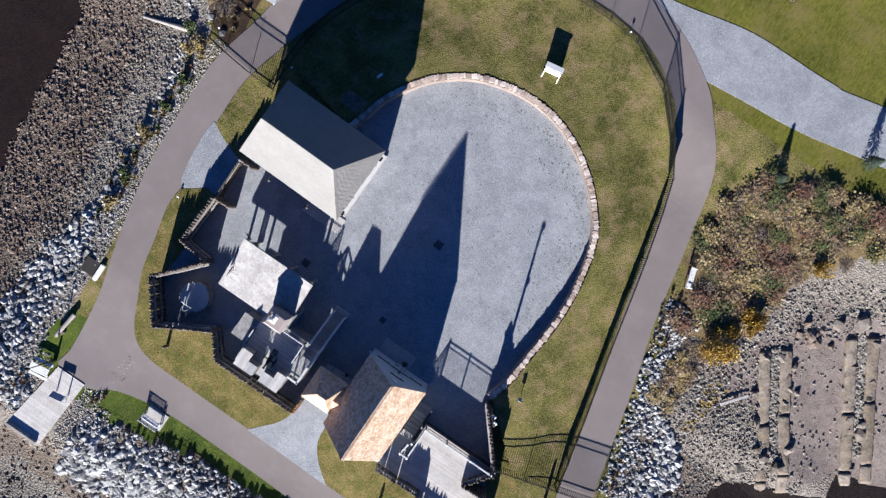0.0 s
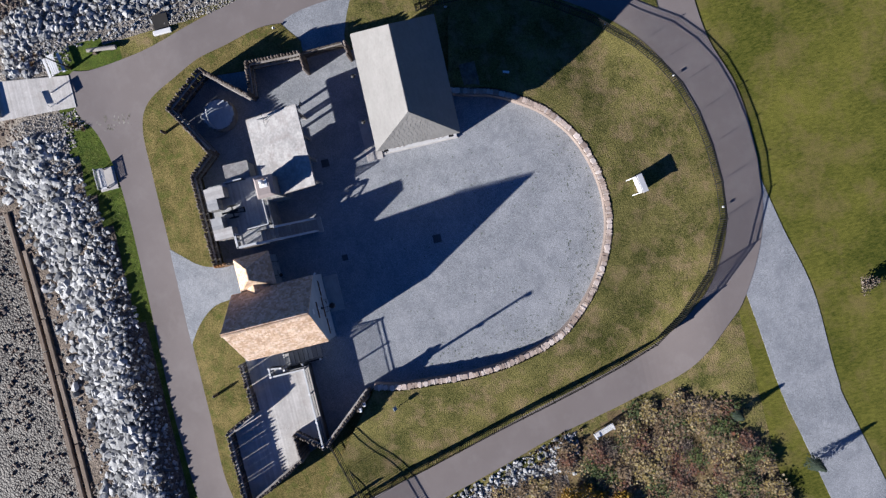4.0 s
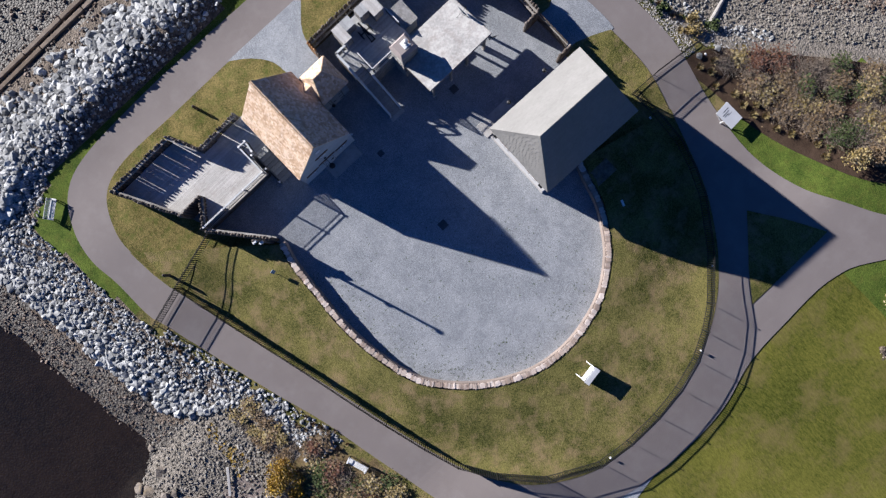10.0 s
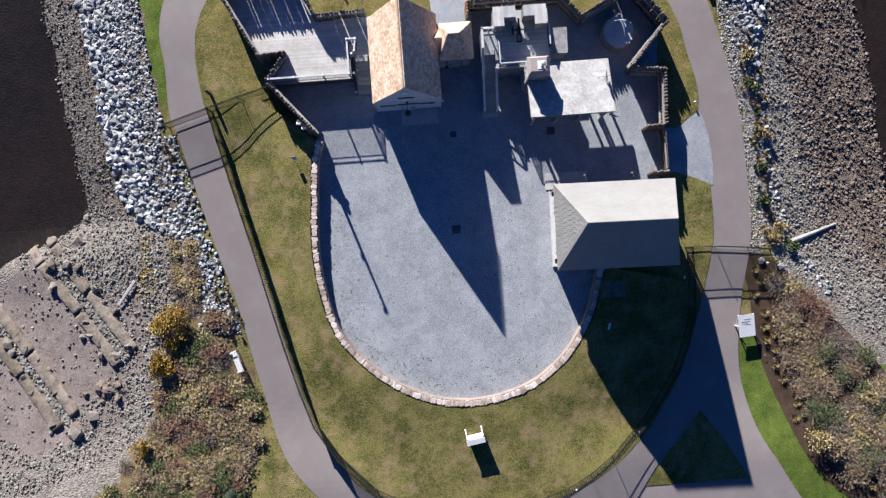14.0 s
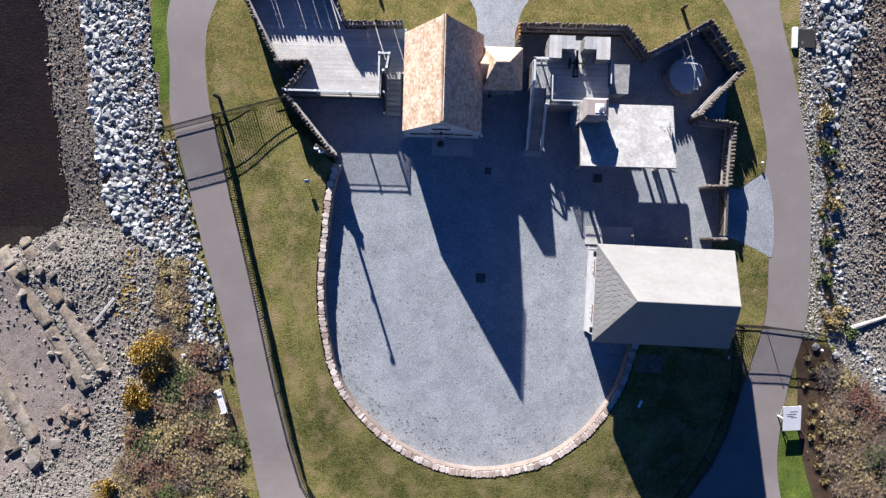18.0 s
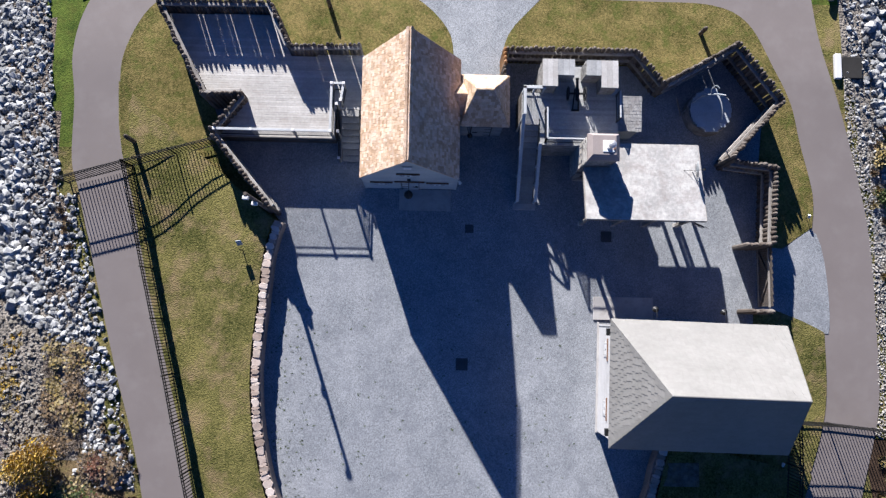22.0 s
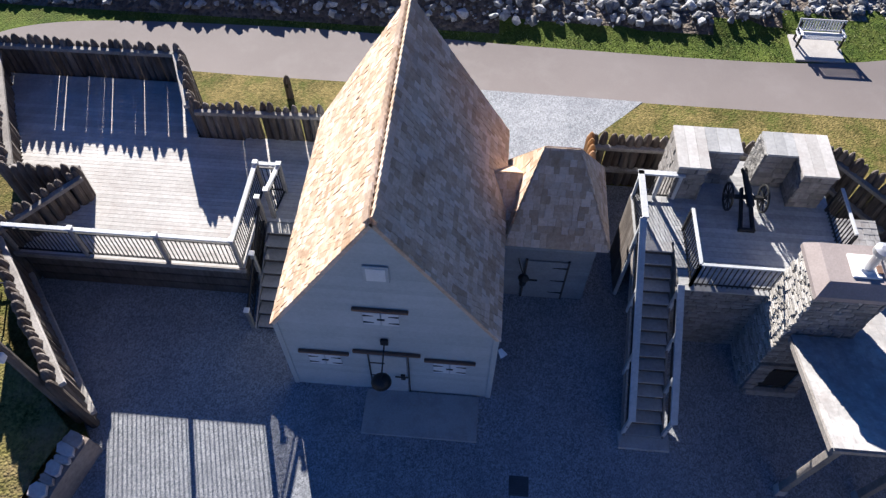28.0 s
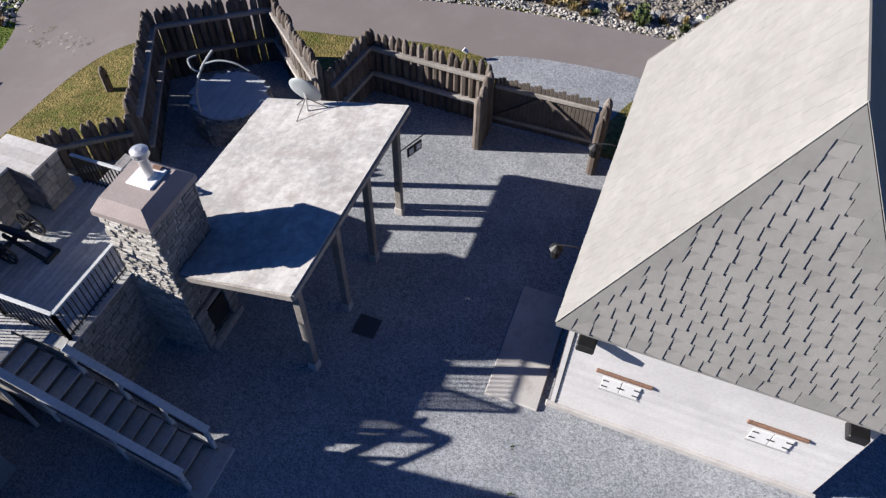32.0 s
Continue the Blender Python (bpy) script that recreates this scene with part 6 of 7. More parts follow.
scatter("beach_stones", "pale grey shingle stones strewn over the upper foreshore", (25, 40, -26, 34), 5600, (0.09, 0.26), M["pebble"], 14, beach_at(1.5, 6.8), 0, cat="stones")
scatter("beach_stones", "brown stones strewn over the lower foreshore", (28, 46, -22, 36), 8500, (0.09, 0.32), M["tidestone"], 24, beach_at(4.8, 16), 0, cat="stones")
scatter("beach_stones", "grey and brown stones over the foreshore", (-42, -21, -20, 4.5), 5200, (0.08, 0.27), M["pebble"], 15, beach_at(3, 17), 0, cat="stones")
scatter("beach_stones", "brown wet stones below the rock slope", (-40, -23, 3.5, 34), 3000, (0.08, 0.27), M["tidestone"], 25, beach_at(3, 17), 0, cat="stones")
scatter("tidal_stones", "dark stones on the tidal flat beyond the rock bank", (-32, 26, 34, 44), 3200, (0.08, 0.34), M["tidestone"], 16, None, 0, cat="stones")
big = random.Random(3)
for x, y, s in ((-33.5, 1.4, 1.0), (-36.2, -0.6, 1.2), (-34.2, -15.2, 1.5), (-31.2, -12.0, 0.9), (-33.0, 3.6, 0.8), (-40.5, -7.2, 1.1), (-36, -11.8, 0.8)):
    tagged(part("boulder", Shape().add(*ROCKS[int(s * 10) % 10]), M["boulder"], at=place_rock(x, y, s, big, 0.3)), "large brown boulder half sunk in the foreshore", "boulder")

for x, y, s in ((40.0, 22.0, 1.5), (41.2, 20.4, 1.2), (39.2, 24.2, 1.3), (42.0, 23.2, 1.7), (38.6, 19.0, 0.9), (41.5, 25.8, 1.4), (37.5, 21.2, 0.8)):
    tagged(part("boulder", Shape().add(*ROCKS[int(s * 10 + x) % 10]), M["boulder"], at=place_rock(x, y, s, big, 0.2)), "dark brown boulder at the water's edge", "boulder")

rc = random.Random(41)
for _ in range(14):
    x, y = rc.gauss(-31.6, 0.8), rc.gauss(-11.7, 0.6)
    tagged(part("boulder", Shape().add(*ROCKS[rc.randrange(10)]), M["tidestone"], at=place_rock(x, y, rc.uniform(0.4, 1.0), rc, 0.2)), "dark weedy boulder beside the slipway beams", "boulder")
tagged(part("boulder", Shape().add(*ROCKS[4]), M["boulder"], at=place_rock(-32.5, -13.9, 1.1, rc, 0.3)), "orange-brown boulder beside the slipway", "boulder")

def rough_beam(a, b, w, h, seed):
    """A worn concrete beam: an uneven section carried from a to b."""
    a, b = Vector(a), Vector(b)
    d = (b - a).normalized()
    x = d.cross(Vector((0, 0, 1))).normalized()
    n = max(3, int((b - a).length / 0.3))
    rows = []
    for k in range(n + 1):
        p = a.lerp(b, k / n)
        end = 0.93 if k in (0, n) else 1.0
        row = []
        for u, v in ((-0.5, -0.5), (-0.52, 0.3), (-0.4, 0.48), (0, 0.5), (0.4, 0.48), (0.52, 0.3), (0.5, -0.5)):
            q = p + x * (u * w * end) + Vector((0, 0, v * h * end))
            row.append(q + Vector((noise.noise(q * 1.7 + Vector((seed, 0, 0))), noise.noise(q * 1.7 + Vector((0, seed, 0))), noise.noise(q * 2.3 + Vector((0, 0, seed))))) * 0.1)
        rows.append(row)
    s = Shape().loft(rows)
    s.f += [tuple(range(7))[::-1], tuple(range(len(s.v) - 7, len(s.v)))]
    return s


slip = thing("slipway", "broken concrete slipway beams with rubble fill on pinkish grit", "slipway", kind="structure")
rs = random.Random(6)
BEAMS = (((-28.7, -8.5), (-36.9, 2.4)), ((-30.2, -9.6), (-38.3, 1.2)), ((-34.3, -13.6), (-42.6, -2.6)), ((-35.7, -14.8), (-43.9, -3.8)))
for e, ((ax, ay), (bx, by)) in enumerate(BEAMS):
    breaks = (0.0, 0.44, 0.86, 1.0) if e % 2 else (0.0, 0.5, 0.9, 1.0)
    for k in range(3):
        off = Vector((rs.uniform(-0.07, 0.07), rs.uniform(-0.07, 0.07), 0))
        a = Vector((ax, ay, 0)).lerp(Vector((bx, by, 0)), breaks[k] + 0.002) + off
        b = Vector((ax, ay, 0)).lerp(Vector((bx, by, 0)), breaks[k + 1] - 0.003) + off * rs.uniform(-1, 1)
        a.z, b.z = ground_z(a.x, a.y) + rs.uniform(0.0, 0.1), ground_z(b.x, b.y) + rs.uniform(-0.08, 0.08)
        part("slab", rough_beam(a, b, 0.98, 0.46, e * 3 + k), M["slab"], slip, smooth=True)
for e in range(34):
    (ax, ay), (bx, by) = BEAMS[e % 4]
    u = rs.random() ** (1.6 if e % 4 > 1 else 1.0)
    x, y = ax + (bx - ax) * u + rs.gauss(0, 0.45), ay + (by - ay) * u + rs.gauss(0, 0.4)
    tagged(part("boulder", Shape().add(*ROCKS[rs.randrange(10)]), M["boulder"], at=place_rock(x, y, rs.uniform(0.3, 0.75), rs, 0.05)), "broken brown block lying against the slipway beams", "boulder", group="slipway blocks")
for a, b in ((BEAMS[0], BEAMS[1]), (BEAMS[2], BEAMS[3])):
    fill = Shape()
    p0, p1 = (Vector((*a[0], 0)) + Vector((*b[0], 0))) / 2, (Vector((*a[1], 0)) + Vector((*b[1], 0))) / 2
    for k in range(330):
        u = rs.random() ** 1.4
        p = p0.lerp(p1, u * 0.8) + Vector((rs.gauss(0, 0.24), rs.gauss(0, 0.2), 0))
        size = rs.uniform(0.12, 0.42)
        m = pose(p.x, p.y, ground_z(p.x, p.y) + 0.04, rs.uniform(-30, 30), rs.uniform(-30, 30), rs.uniform(0, 360)) @ Matrix.Diagonal((size * 1.2, size, size * 0.7, 1))
        vs, fs = ROCKS[k % 10]
        fill.add([m @ v for v in vs], fs)
    tagged(part("rubble_fill", fill, M["pebble"], slip), kind="stuff")
pl = Shape().beam((-28.2, -2.4, ground_z(-28.2, -2.4) + 0.25), (-29.9, -4.4, ground_z(-29.9, -4.4) + 0.25), 0.24, 0.1, 0.02)
tagged(part("driftwood_plank", pl, M["deck"]), "bleached pale plank lying on the stones", "plank")
dl = Shape().rod((28.8, -3.2, ground_z(28.8, -3.2) + 0.18), (33.4, -1.9, ground_z(33.4, -1.9) + 0.15), 0.24, 0.1, 9)
tagged(part("driftwood_log", dl, M["beam"]), "grey driftwood log lying on the shingle", "log")
rails = thing("timber_track", "double line of old squared timbers half buried on the flat", "timbers", kind="structure")
for yo, x0, x1 in ((38.0, 12.0, -30), (37.2, 8.3, -30)):
    x = x0
    while x > x1:
        L = rs.uniform(4.5, 7)
        y = yo - 0.02 * (8 - x) * 0.5
        part("timber", Shape().beam((x, y, ground_z(x, y) + 0.2), (x - L + 0.08, y - 0.01 * L, ground_z(x - L, y) + 0.2), 0.42, 0.34, 0.05), M["timber"], rails)
        x -= L


# ---- planting ----
def bush(name, label, x, y, r, h, mat, n, seed, cat="shrub", leaf=0.09, z=None, stems=5, group="shrubs", flat=1.0):
    rr = random.Random(seed)
    z = ground_z(x, y) if z is None else z
    root = thing(name, label, cat, group, at=pose(x, y, z))
    st = Shape()
    lobes = []
    for k in range(stems):
        a, q = rr.uniform(0, 2 * math.pi), rr.uniform(0.15, 0.75)
        tip = Vector((math.cos(a) * r * q, math.sin(a) * r * q, h * rr.uniform(0.5, 0.85)))
        st.rod((0.04 * math.cos(a), 0.04 * math.sin(a), -0.05), tip, 0.02 * (1 + h * 0.5), 0.006, 5, False)
        lobes.append((tip, r * rr.uniform(0.32, 0.62)))
    part("stem", st, M["trunk"], root)
    lv = Shape()
    for _ in range(n):
        c, lr = lobes[rr.randrange(len(lobes))]
        d = Vector((rr.gauss(0, 1), rr.gauss(0, 1), rr.gauss(0, 0.8) * flat)).normalized() * lr * (rr.random() ** 0.45)
        p = c + d
        p.z = max(0.03, min(p.z, h * 1.1))
        s = leaf * rr.uniform(0.6, 1.4)
        u = Vector((rr.gauss(0, 1), rr.gauss(0, 1), rr.gauss(0, 0.7))).normalized()
        v = u.orthogonal().normalized() * s * 0.6
        u = u * s
        lv.add([p - u, p + v * 0.9, p + u, p - v], [(0, 1, 2, 3)])
    part("foliage", lv, mat, root)
    return root


def tuft(name, label, x, y, r, h, mat, seed, z=None, n=70, group="grass tufts"):
    rr = random.Random(seed)
    z = ground_z(x, y) if z is None else z
    s = Shape()
    for _ in range(n):
        a, q = rr.uniform(0, 2 * math.pi), rr.random() ** 0.7
        b = Vector((math.cos(a) * r * 0.3 * q, math.sin(a) * r * 0.3 * q, 0))
        t = Vector((math.cos(a) * r * q, math.sin(a) * r * q, h * (1.1 - 0.5 * q) * rr.uniform(0.7, 1.1)))
        w = Vector((-math.sin(a), math.cos(a), 0)) * 0.022
        m = b.lerp(t, 0.6) + Vector((0, 0, 0.12 * h))
        s.add([b - w, b + w, m + w * 0.8, m - w * 0.8, t], [(0, 1, 2, 3), (3, 2, 4)])
    ob = part(name, s, mat, at=pose(x, y, z))
    return tagged(ob, label, "grass tuft", group)


rp = random.Random(21)
for k, (x, y, r, h) in enumerate(((-24.7, -6.5, 1.75, 1.7), (-25.8, -9.9, 1.3, 1.4), (-28.0, -16.8, 1.0, 1.2), (-25.0, -8.3, 0.8, 0.9), (-26.2, -6.6, 1.0, 0.9))):
    bush("yellow_shrub", "bright yellow autumn shrub at the edge of the shingle", x, y, r, h, M["leaf_yellow"], 2600 if r > 1.1 else 1000, 60 + k, group="yellow shrubs", stems=9)
def brush(name, label, x, y, r, h, mat, n, seed, leaves=None, group="shrubs"):
    """A tangle of thin arching bare twigs, with some leaves left on."""
    rr = random.Random(seed)
    root = thing(name, label, "shrub", group, at=pose(x, y, ground_z(x, y)))
    s, lv = Shape(), Shape()
    for _ in range(n):
        a, q = rr.uniform(0, 6.283), rr.random() ** 0.6
        b = Vector((rr.uniform(-0.4, 0.4) * r, rr.uniform(-0.4, 0.4) * r, -0.03))
        t = b + Vector((math.cos(a) * r * q, math.sin(a) * r * q, h * rr.uniform(0.45, 1.0) * (1.15 - 0.5 * q)))
        m = b.lerp(t, 0.5) + Vector((0, 0, 0.16 * h))
        w = Vector((-math.sin(a), math.cos(a), 0)) * rr.uniform(0.008, 0.017)
        u = Vector((0, 0, 0.012))
        s.add([b - w, b + w, m + w, m - w, t, m + u], [(0, 1, 2, 3), (3, 2, 4), (3, 5, 2), (2, 5, 4), (4, 5, 3)])
        for _k in range(2):
            e = m.lerp(t, rr.uniform(0.0, 0.7))
            f = e + Vector((rr.gauss(0, 0.2), rr.gauss(0, 0.2), rr.uniform(0.0, 0.2))) * (0.5 + 0.5 * r)
            s.add([e - w * 0.6, e + w * 0.6, f], [(0, 1, 2)])
            if leaves and rr.random() < leaves[1]:
                d = Vector((rr.gauss(0, 0.045), rr.gauss(0, 0.045), rr.gauss(0, 0.02)))
                o = Vector((-d.y, d.x, 0.01))
                lv.add([f - d, f + o, f + d, f - o], [(0, 1, 2, 3)])
    tagged(part("brushwood", s, M[mat], root), kind="stuff")
    if lv.v:
        part("foliage", lv, M[leaves[0]], root)
    return root


SORTS = {"brown": ("leaf_brown", 0.8, "brown withered"), "green": ("leaf_green", 0.9, "green-leaved"), "bare": (None, 0, "bare grey-brown"), "straw": ("leaf_straw", 0.8, "straw-yellow"),
         "rust": ("leaf_rust", 0.9, "rust-red autumn")}
n = 0
while n < 150:
    x, y = rp.uniform(-31, -18), rp.uniform(-23, -6)
    if not inside(x, y, SCRUB) or (abs(x + 19) < 1.3 and abs(y + 10) < 2):
        continue
    k = ("brown", "green", "straw", "bare", "bare", "green", "straw", "brown", "rust", "brown")[rp.randrange(10)]
    lf, share, word = SORTS[k]
    brush("shrub", f"{word} scrub in the rough bank by the path", x, y, rp.uniform(0.7, 1.2), rp.uniform(0.35, 0.85), "twig" if k != "green" else "leaf_brown", 170, 100 + n, (lf, share) if lf else None)
    n += 1
for n in range(34):
    x, y = rp.uniform(-24.6, -22.4), rp.uniform(-5.6, 0.8)
    lf, share, word = SORTS[("brown", "straw", "bare")[n % 3]]
    brush("shrub", f"{word} low scrub between the rocks and the shingle", x, y, rp.uniform(0.4, 0.75), rp.uniform(0.25, 0.5), "twig", 90, 800 + n, (lf, share) if lf else None)
for n in range(30):
    x, y = rp.gauss(-27.2, 0.5), rp.uniform(-4.5, 1.5)
    tuft("ornamental_grass", "low tuft of orange-yellow weed on the shingle", x, y, 0.3, 0.1, M["leaf_yellow" if n % 3 else "leaf_straw"], 850 + n, n=40)
n = 0
while n < 165:
    x, y = rp.uniform(26, 44), rp.uniform(-33, -4)
    if not inside(x, y, BED) or edge_dist(x, y, BED) < 0.4 or inside(x - 2.2, y, BED) is False:
        continue
    k = ("bare", "brown", "bare", "brown", "straw", "bare", "green", "bare")[rp.randrange(8)]
    if math.hypot(x - 30.5, y + 8.5) < 1.9:
        k = "rust"
    lf, share, word = SORTS[k]
    brush("shrub", f"{word} shrub in the mulched shore planting", x, y, rp.uniform(0.8, 1.5), rp.uniform(0.5, 1.15), "twig", 200, 300 + n, (lf, share) if lf else None)
    n += 1
for k, (x, y) in enumerate(((25.9, -9.0), (26.7, -9.6), (25.8, -10.2), (26.6, -10.9), (25.8, -11.4), (26.5, -12.2), (27.2, -11.4), (26.4, -13.6), (27.0, -14.8), (27.9, -16.9), (28.4, -17.8), (27.6, -18.1), (29.4, -19.4),
                            (30.4, -20.8), (31.0, -21.8), (31.9, -22.4), (32.6, -23.6), (33.4, -24.2), (31.6, -23.6), (25.3, -5.3), (25.8, -6.3), (26.6, -5.8), (25.2, -7.4))):
    tuft("ornamental_grass", "small clipped mound of straw-yellow ornamental grass", x, y, rp.uniform(0.42, 0.58), rp.uniform(0.4, 0.55), M["leaf_straw"], 500 + k, n=110)
for k, (x, y) in enumerate(((26.9, 3.4), (27.3, 6.4), (26.6, 0.6), (27.9, -1.6), (26.4, 10.6), (26.0, 13.2), (28.6, -3.5), (27.2, -2.6))):
    bush("shrub", "pale yellow-green scrub among the verge rocks", x, y, rp.uniform(0.5, 0.9), 0.6, M["leaf_straw" if k % 2 else "leaf_green"], 380, 540 + k, stems=7)
for k in range(46):
    x, y = 26.9 + rp.gauss(0, 0.45) - 0.05 * k / 4, -2.5 + 0.4 * k + rp.uniform(-0.3, 0.3)
    tuft("ornamental_grass", "straw-coloured wild grass tuft among the verge stones", x, y, rp.uniform(0.25, 0.5), rp.uniform(0.25, 0.5), M[("leaf_straw", "leaf_brown", "leaf_straw", "leaf_green")[k % 4]], 900 + k, n=80)
for k in range(26):
    x, y = rp.uniform(-21.2, -18.6), rp.uniform(-8.2, -3.6)
    if not inside(x, y, PATH_OUT):
        tuft("ornamental_grass", "withered brown grass tuft beside the path", x, y, 0.28, 0.35, M["leaf_brown"], 560 + k, n=45)
for k, (x, y) in enumerate(((-24.3, 8.8), (-24.0, 7.6), (-23.6, 6.6), (-23.9, 8.2), (17.6, 28.7), (17.2, 28.2), (17.9, 29.2), (23.9, 31.2), (24.5, 31.9), (23.6, 32.3), (24.6, 30.8), (25.0, 32.8))):
    tuft("ornamental_grass", "dark brown withered grass tuft", x, y, 0.35, 0.45, M["leaf_brown"], 600 + k)

# grass blades where the lawn strip is seen close, and weeds in the yard
rg = random.Random(31)
blades = Shape()
for _ in range(20000):
    x = rg.uniform(-26, 22)
    y = rg.uniform(26.1, 29.8) if rg.random() < 0.8 or x > -18 else rg.uniform(20, 27)
    if x < -17 or not inside(x, y, LAND) or inside(x, y, PATH_OUT) or 18.5 < x < 22.5 or (11.1 < x < 13.6 and y < 28.1):
        continue
    a, h = rg.uniform(0, 6.28), rg.uniform(0.03, 0.085)
    w = 0.016
    dx, dy = math.cos(a), math.sin(a)
    g0 = ground_z(x, y)
    blades.add([(x - w * dy, y + w * dx, g0), (x + w * dy, y - w * dx, g0), (x + dx * h * 0.6, y + dy * h * 0.6, g0 + h)], [(0, 1, 2)])
bl = thing("grass_blades", "long green grass blades on the strip by the rock bank", "grass", kind="stuff")
tagged(part("blades", blades, M["blade"], bl), kind="stuff")
weeds = Shape()
ring = smooth_line([(x, y, 0) for x, y in WALL], 0.6)
for _ in range(430):
    if rg.random() < 0.55:
        q = ring[rg.randrange(4, len(ring) - 6)]
        f = 0.96 - abs(rg.gauss(0, 0.1))
        x, y = q.x * f + rg.gauss(0, 0.4), -1 + (q.y + 1) * f + rg.gauss(0, 0.4)
    else:
        x, y = rg.uniform(-11, 9), rg.uniform(-13.5, 4)
    if not inside(x, y, yard) or edge_dist(x, y, WALL) < 0.25 or x > 7:
        continue
    size = rg.uniform(0.25, 0.75) * (1.7 if rg.random() < 0.12 else 1.0)
    for _k in range(7):
        a, h, o, o2 = rg.uniform(0, 6.28), rg.uniform(0.01, 0.04), rg.gauss(0, 0.07) * size, rg.gauss(0, 0.045) * size
        dx, dy = math.cos(a), math.sin(a)
        weeds.add([(x + o - 0.022 * dy, y + o2 + 0.022 * dx, 0.022), (x + o + 0.022 * dy, y + o2 - 0.022 * dx, 0.022), (x + o + dx * 0.06, y + o2 + dy * 0.06, 0.022 + h)], [(0, 1, 2)])
wd = thing("yard_weeds", "small dark weeds growing through the crushed stone", "weeds", kind="stuff")
tagged(part("weed_leaves", weeds, M["leaf_green"], wd), kind="stuff")


def conifer(x, y, h, seed):
    rr = random.Random(seed)
    root = thing("spruce_sapling", "small dark spruce sapling on the lawn", "tree", "young trees", at=pose(x, y, ground_z(x, y)))
    part("trunk", Shape().rod((0, 0, 0), (0, 0, h * 0.95), 0.05, 0.012, 7), M["trunk"], root)
    s = Shape()
    for k in range(900):
        u = rr.random() ** 0.8
        z = h * (0.08 + 0.92 * u)
        r = (1 - u) * h * 0.3 * rr.uniform(0.3, 1.05) + 0.03
        a = rr.uniform(0, 6.283)
        p = Vector((r * math.cos(a), r * math.sin(a), z - 0.25 * r))
        d = Vector((math.cos(a), math.sin(a), -0.3)) * 0.13
        w = Vector((-math.sin(a), math.cos(a), 0)) * 0.035
        s.add([p - d, p + w, p + d, p - w], [(0, 1, 2, 3)])
    part("crown", s, M["leaf_spruce"], root)


conifer(-20.4, -20.9, 1.9, 1)
conifer(-25.8, -26.1, 2.4, 2)
for k, (x, y, r, h, m) in enumerate(((23.0, -30.1, 1.0, 1.5, "leaf_straw"), (19.5, -33.2, 0.8, 1.0, "twig"), (-12.4, -33.7, 0.8, 1.2, "twig"), (-17.2, -37.3, 0.9, 1.6, "leaf_straw"), (29.0, -19.9, 1.2, 1.6, "leaf_straw"), (30.2, -21.0, 0.9, 1.3, "leaf_brown"))):
    bush("young_tree", "small sparse young tree turning yellow on the lawn", x, y, r, h, M[m], 700, 700 + k, "tree", group="young trees", stems=9)


# pale dried mud where the paths meet
rm = random.Random(77)
spill = Shape()
for _ in range(46):
    x, y = rm.gauss(17.2, 0.4), rm.uniform(23.4, 27.2)
    r = rm.uniform(0.04, 0.2) * (1.3 if y > 25.4 else 0.7)
    n = 9
    ring = [(x + r * rm.uniform(0.5, 1.2) * math.cos(2 * math.pi * k / n), y + r * rm.uniform(0.4, 1.0) * math.sin(2 * math.pi * k / n)) for k in range(n)]
    spill.add([(x, y, 0.008 - drop(y))] + [(px, py, 0.003 - drop(py)) for px, py in ring], [(0, k + 1, (k + 1) % n + 1) for k in range(n)])
sp = thing("dried_mud", "pale dried mud spots on the asphalt near the boardwalk", "mud", kind="stuff")
tagged(part("spots", spill, M["pebble"], sp), kind="stuff")


# ---- furniture ----
def bench(x, y, turn, label, mat="white", back=True):
    root = thing("park_bench", label, "bench", "park benches", at=pose(x, y, (-0.05 if not inside(x, y, PATH_OUT) and x < 0 else 0.01) - drop(y), 0, 0, turn))
    for s in (-0.85, 0.85):
        part("leg", Shape().box((s - 0.04, -0.28, 0), (s + 0.04, -0.2, 0.62), None, 0.008), M["iron"], root)
        part("leg", Shape().box((s - 0.04, 0.2, 0), (s + 0.04, 0.28, 0.88), None, 0.008), M["iron"], root)
        part("arm", Shape().box((s - 0.05, -0.32, 0.62), (s + 0.05, 0.25, 0.66), None, 0.01), M[mat], root)
    for k in range(6):
        yy = -0.27 + 0.085 * k
        part("seat_slat", Shape().box((-0.95, yy, 0.43), (0.95, yy + 0.07, 0.46), None, 0.006), M[mat], root)
    for z in (0.5, 0.92):
        part("back_rail", Shape().box((-0.95, 0.22 + 0.1 * (z > 0.8), z), (0.95, 0.26 + 0.1 * (z > 0.8), z + 0.06), None, 0.006), M[mat], root)
    for k in range(17):
        x = -0.9 + 0.1125 * k
        part("back_slat", Shape().beam((x, 0.24, 0.52), (x, 0.34, 0.95), 0.06, 0.02), M[mat], root)
    return root


tagged(part("concrete_pad", Shape().box((11.35, 26.4, -0.6), (13.35, 28.0, -0.41), None, 0.01), M["concrete"]), "pale concrete pad under the bench by the path", "concrete slab")
bench(12.38, 27.45, 0, "cream slatted park bench on the grass beside the path")
bench(-23.75, 24.45, 38, "cream slatted park bench on the grass at the path's bend")
bench(-19.35, -9.9, -72, "white slatted park bench facing the path")

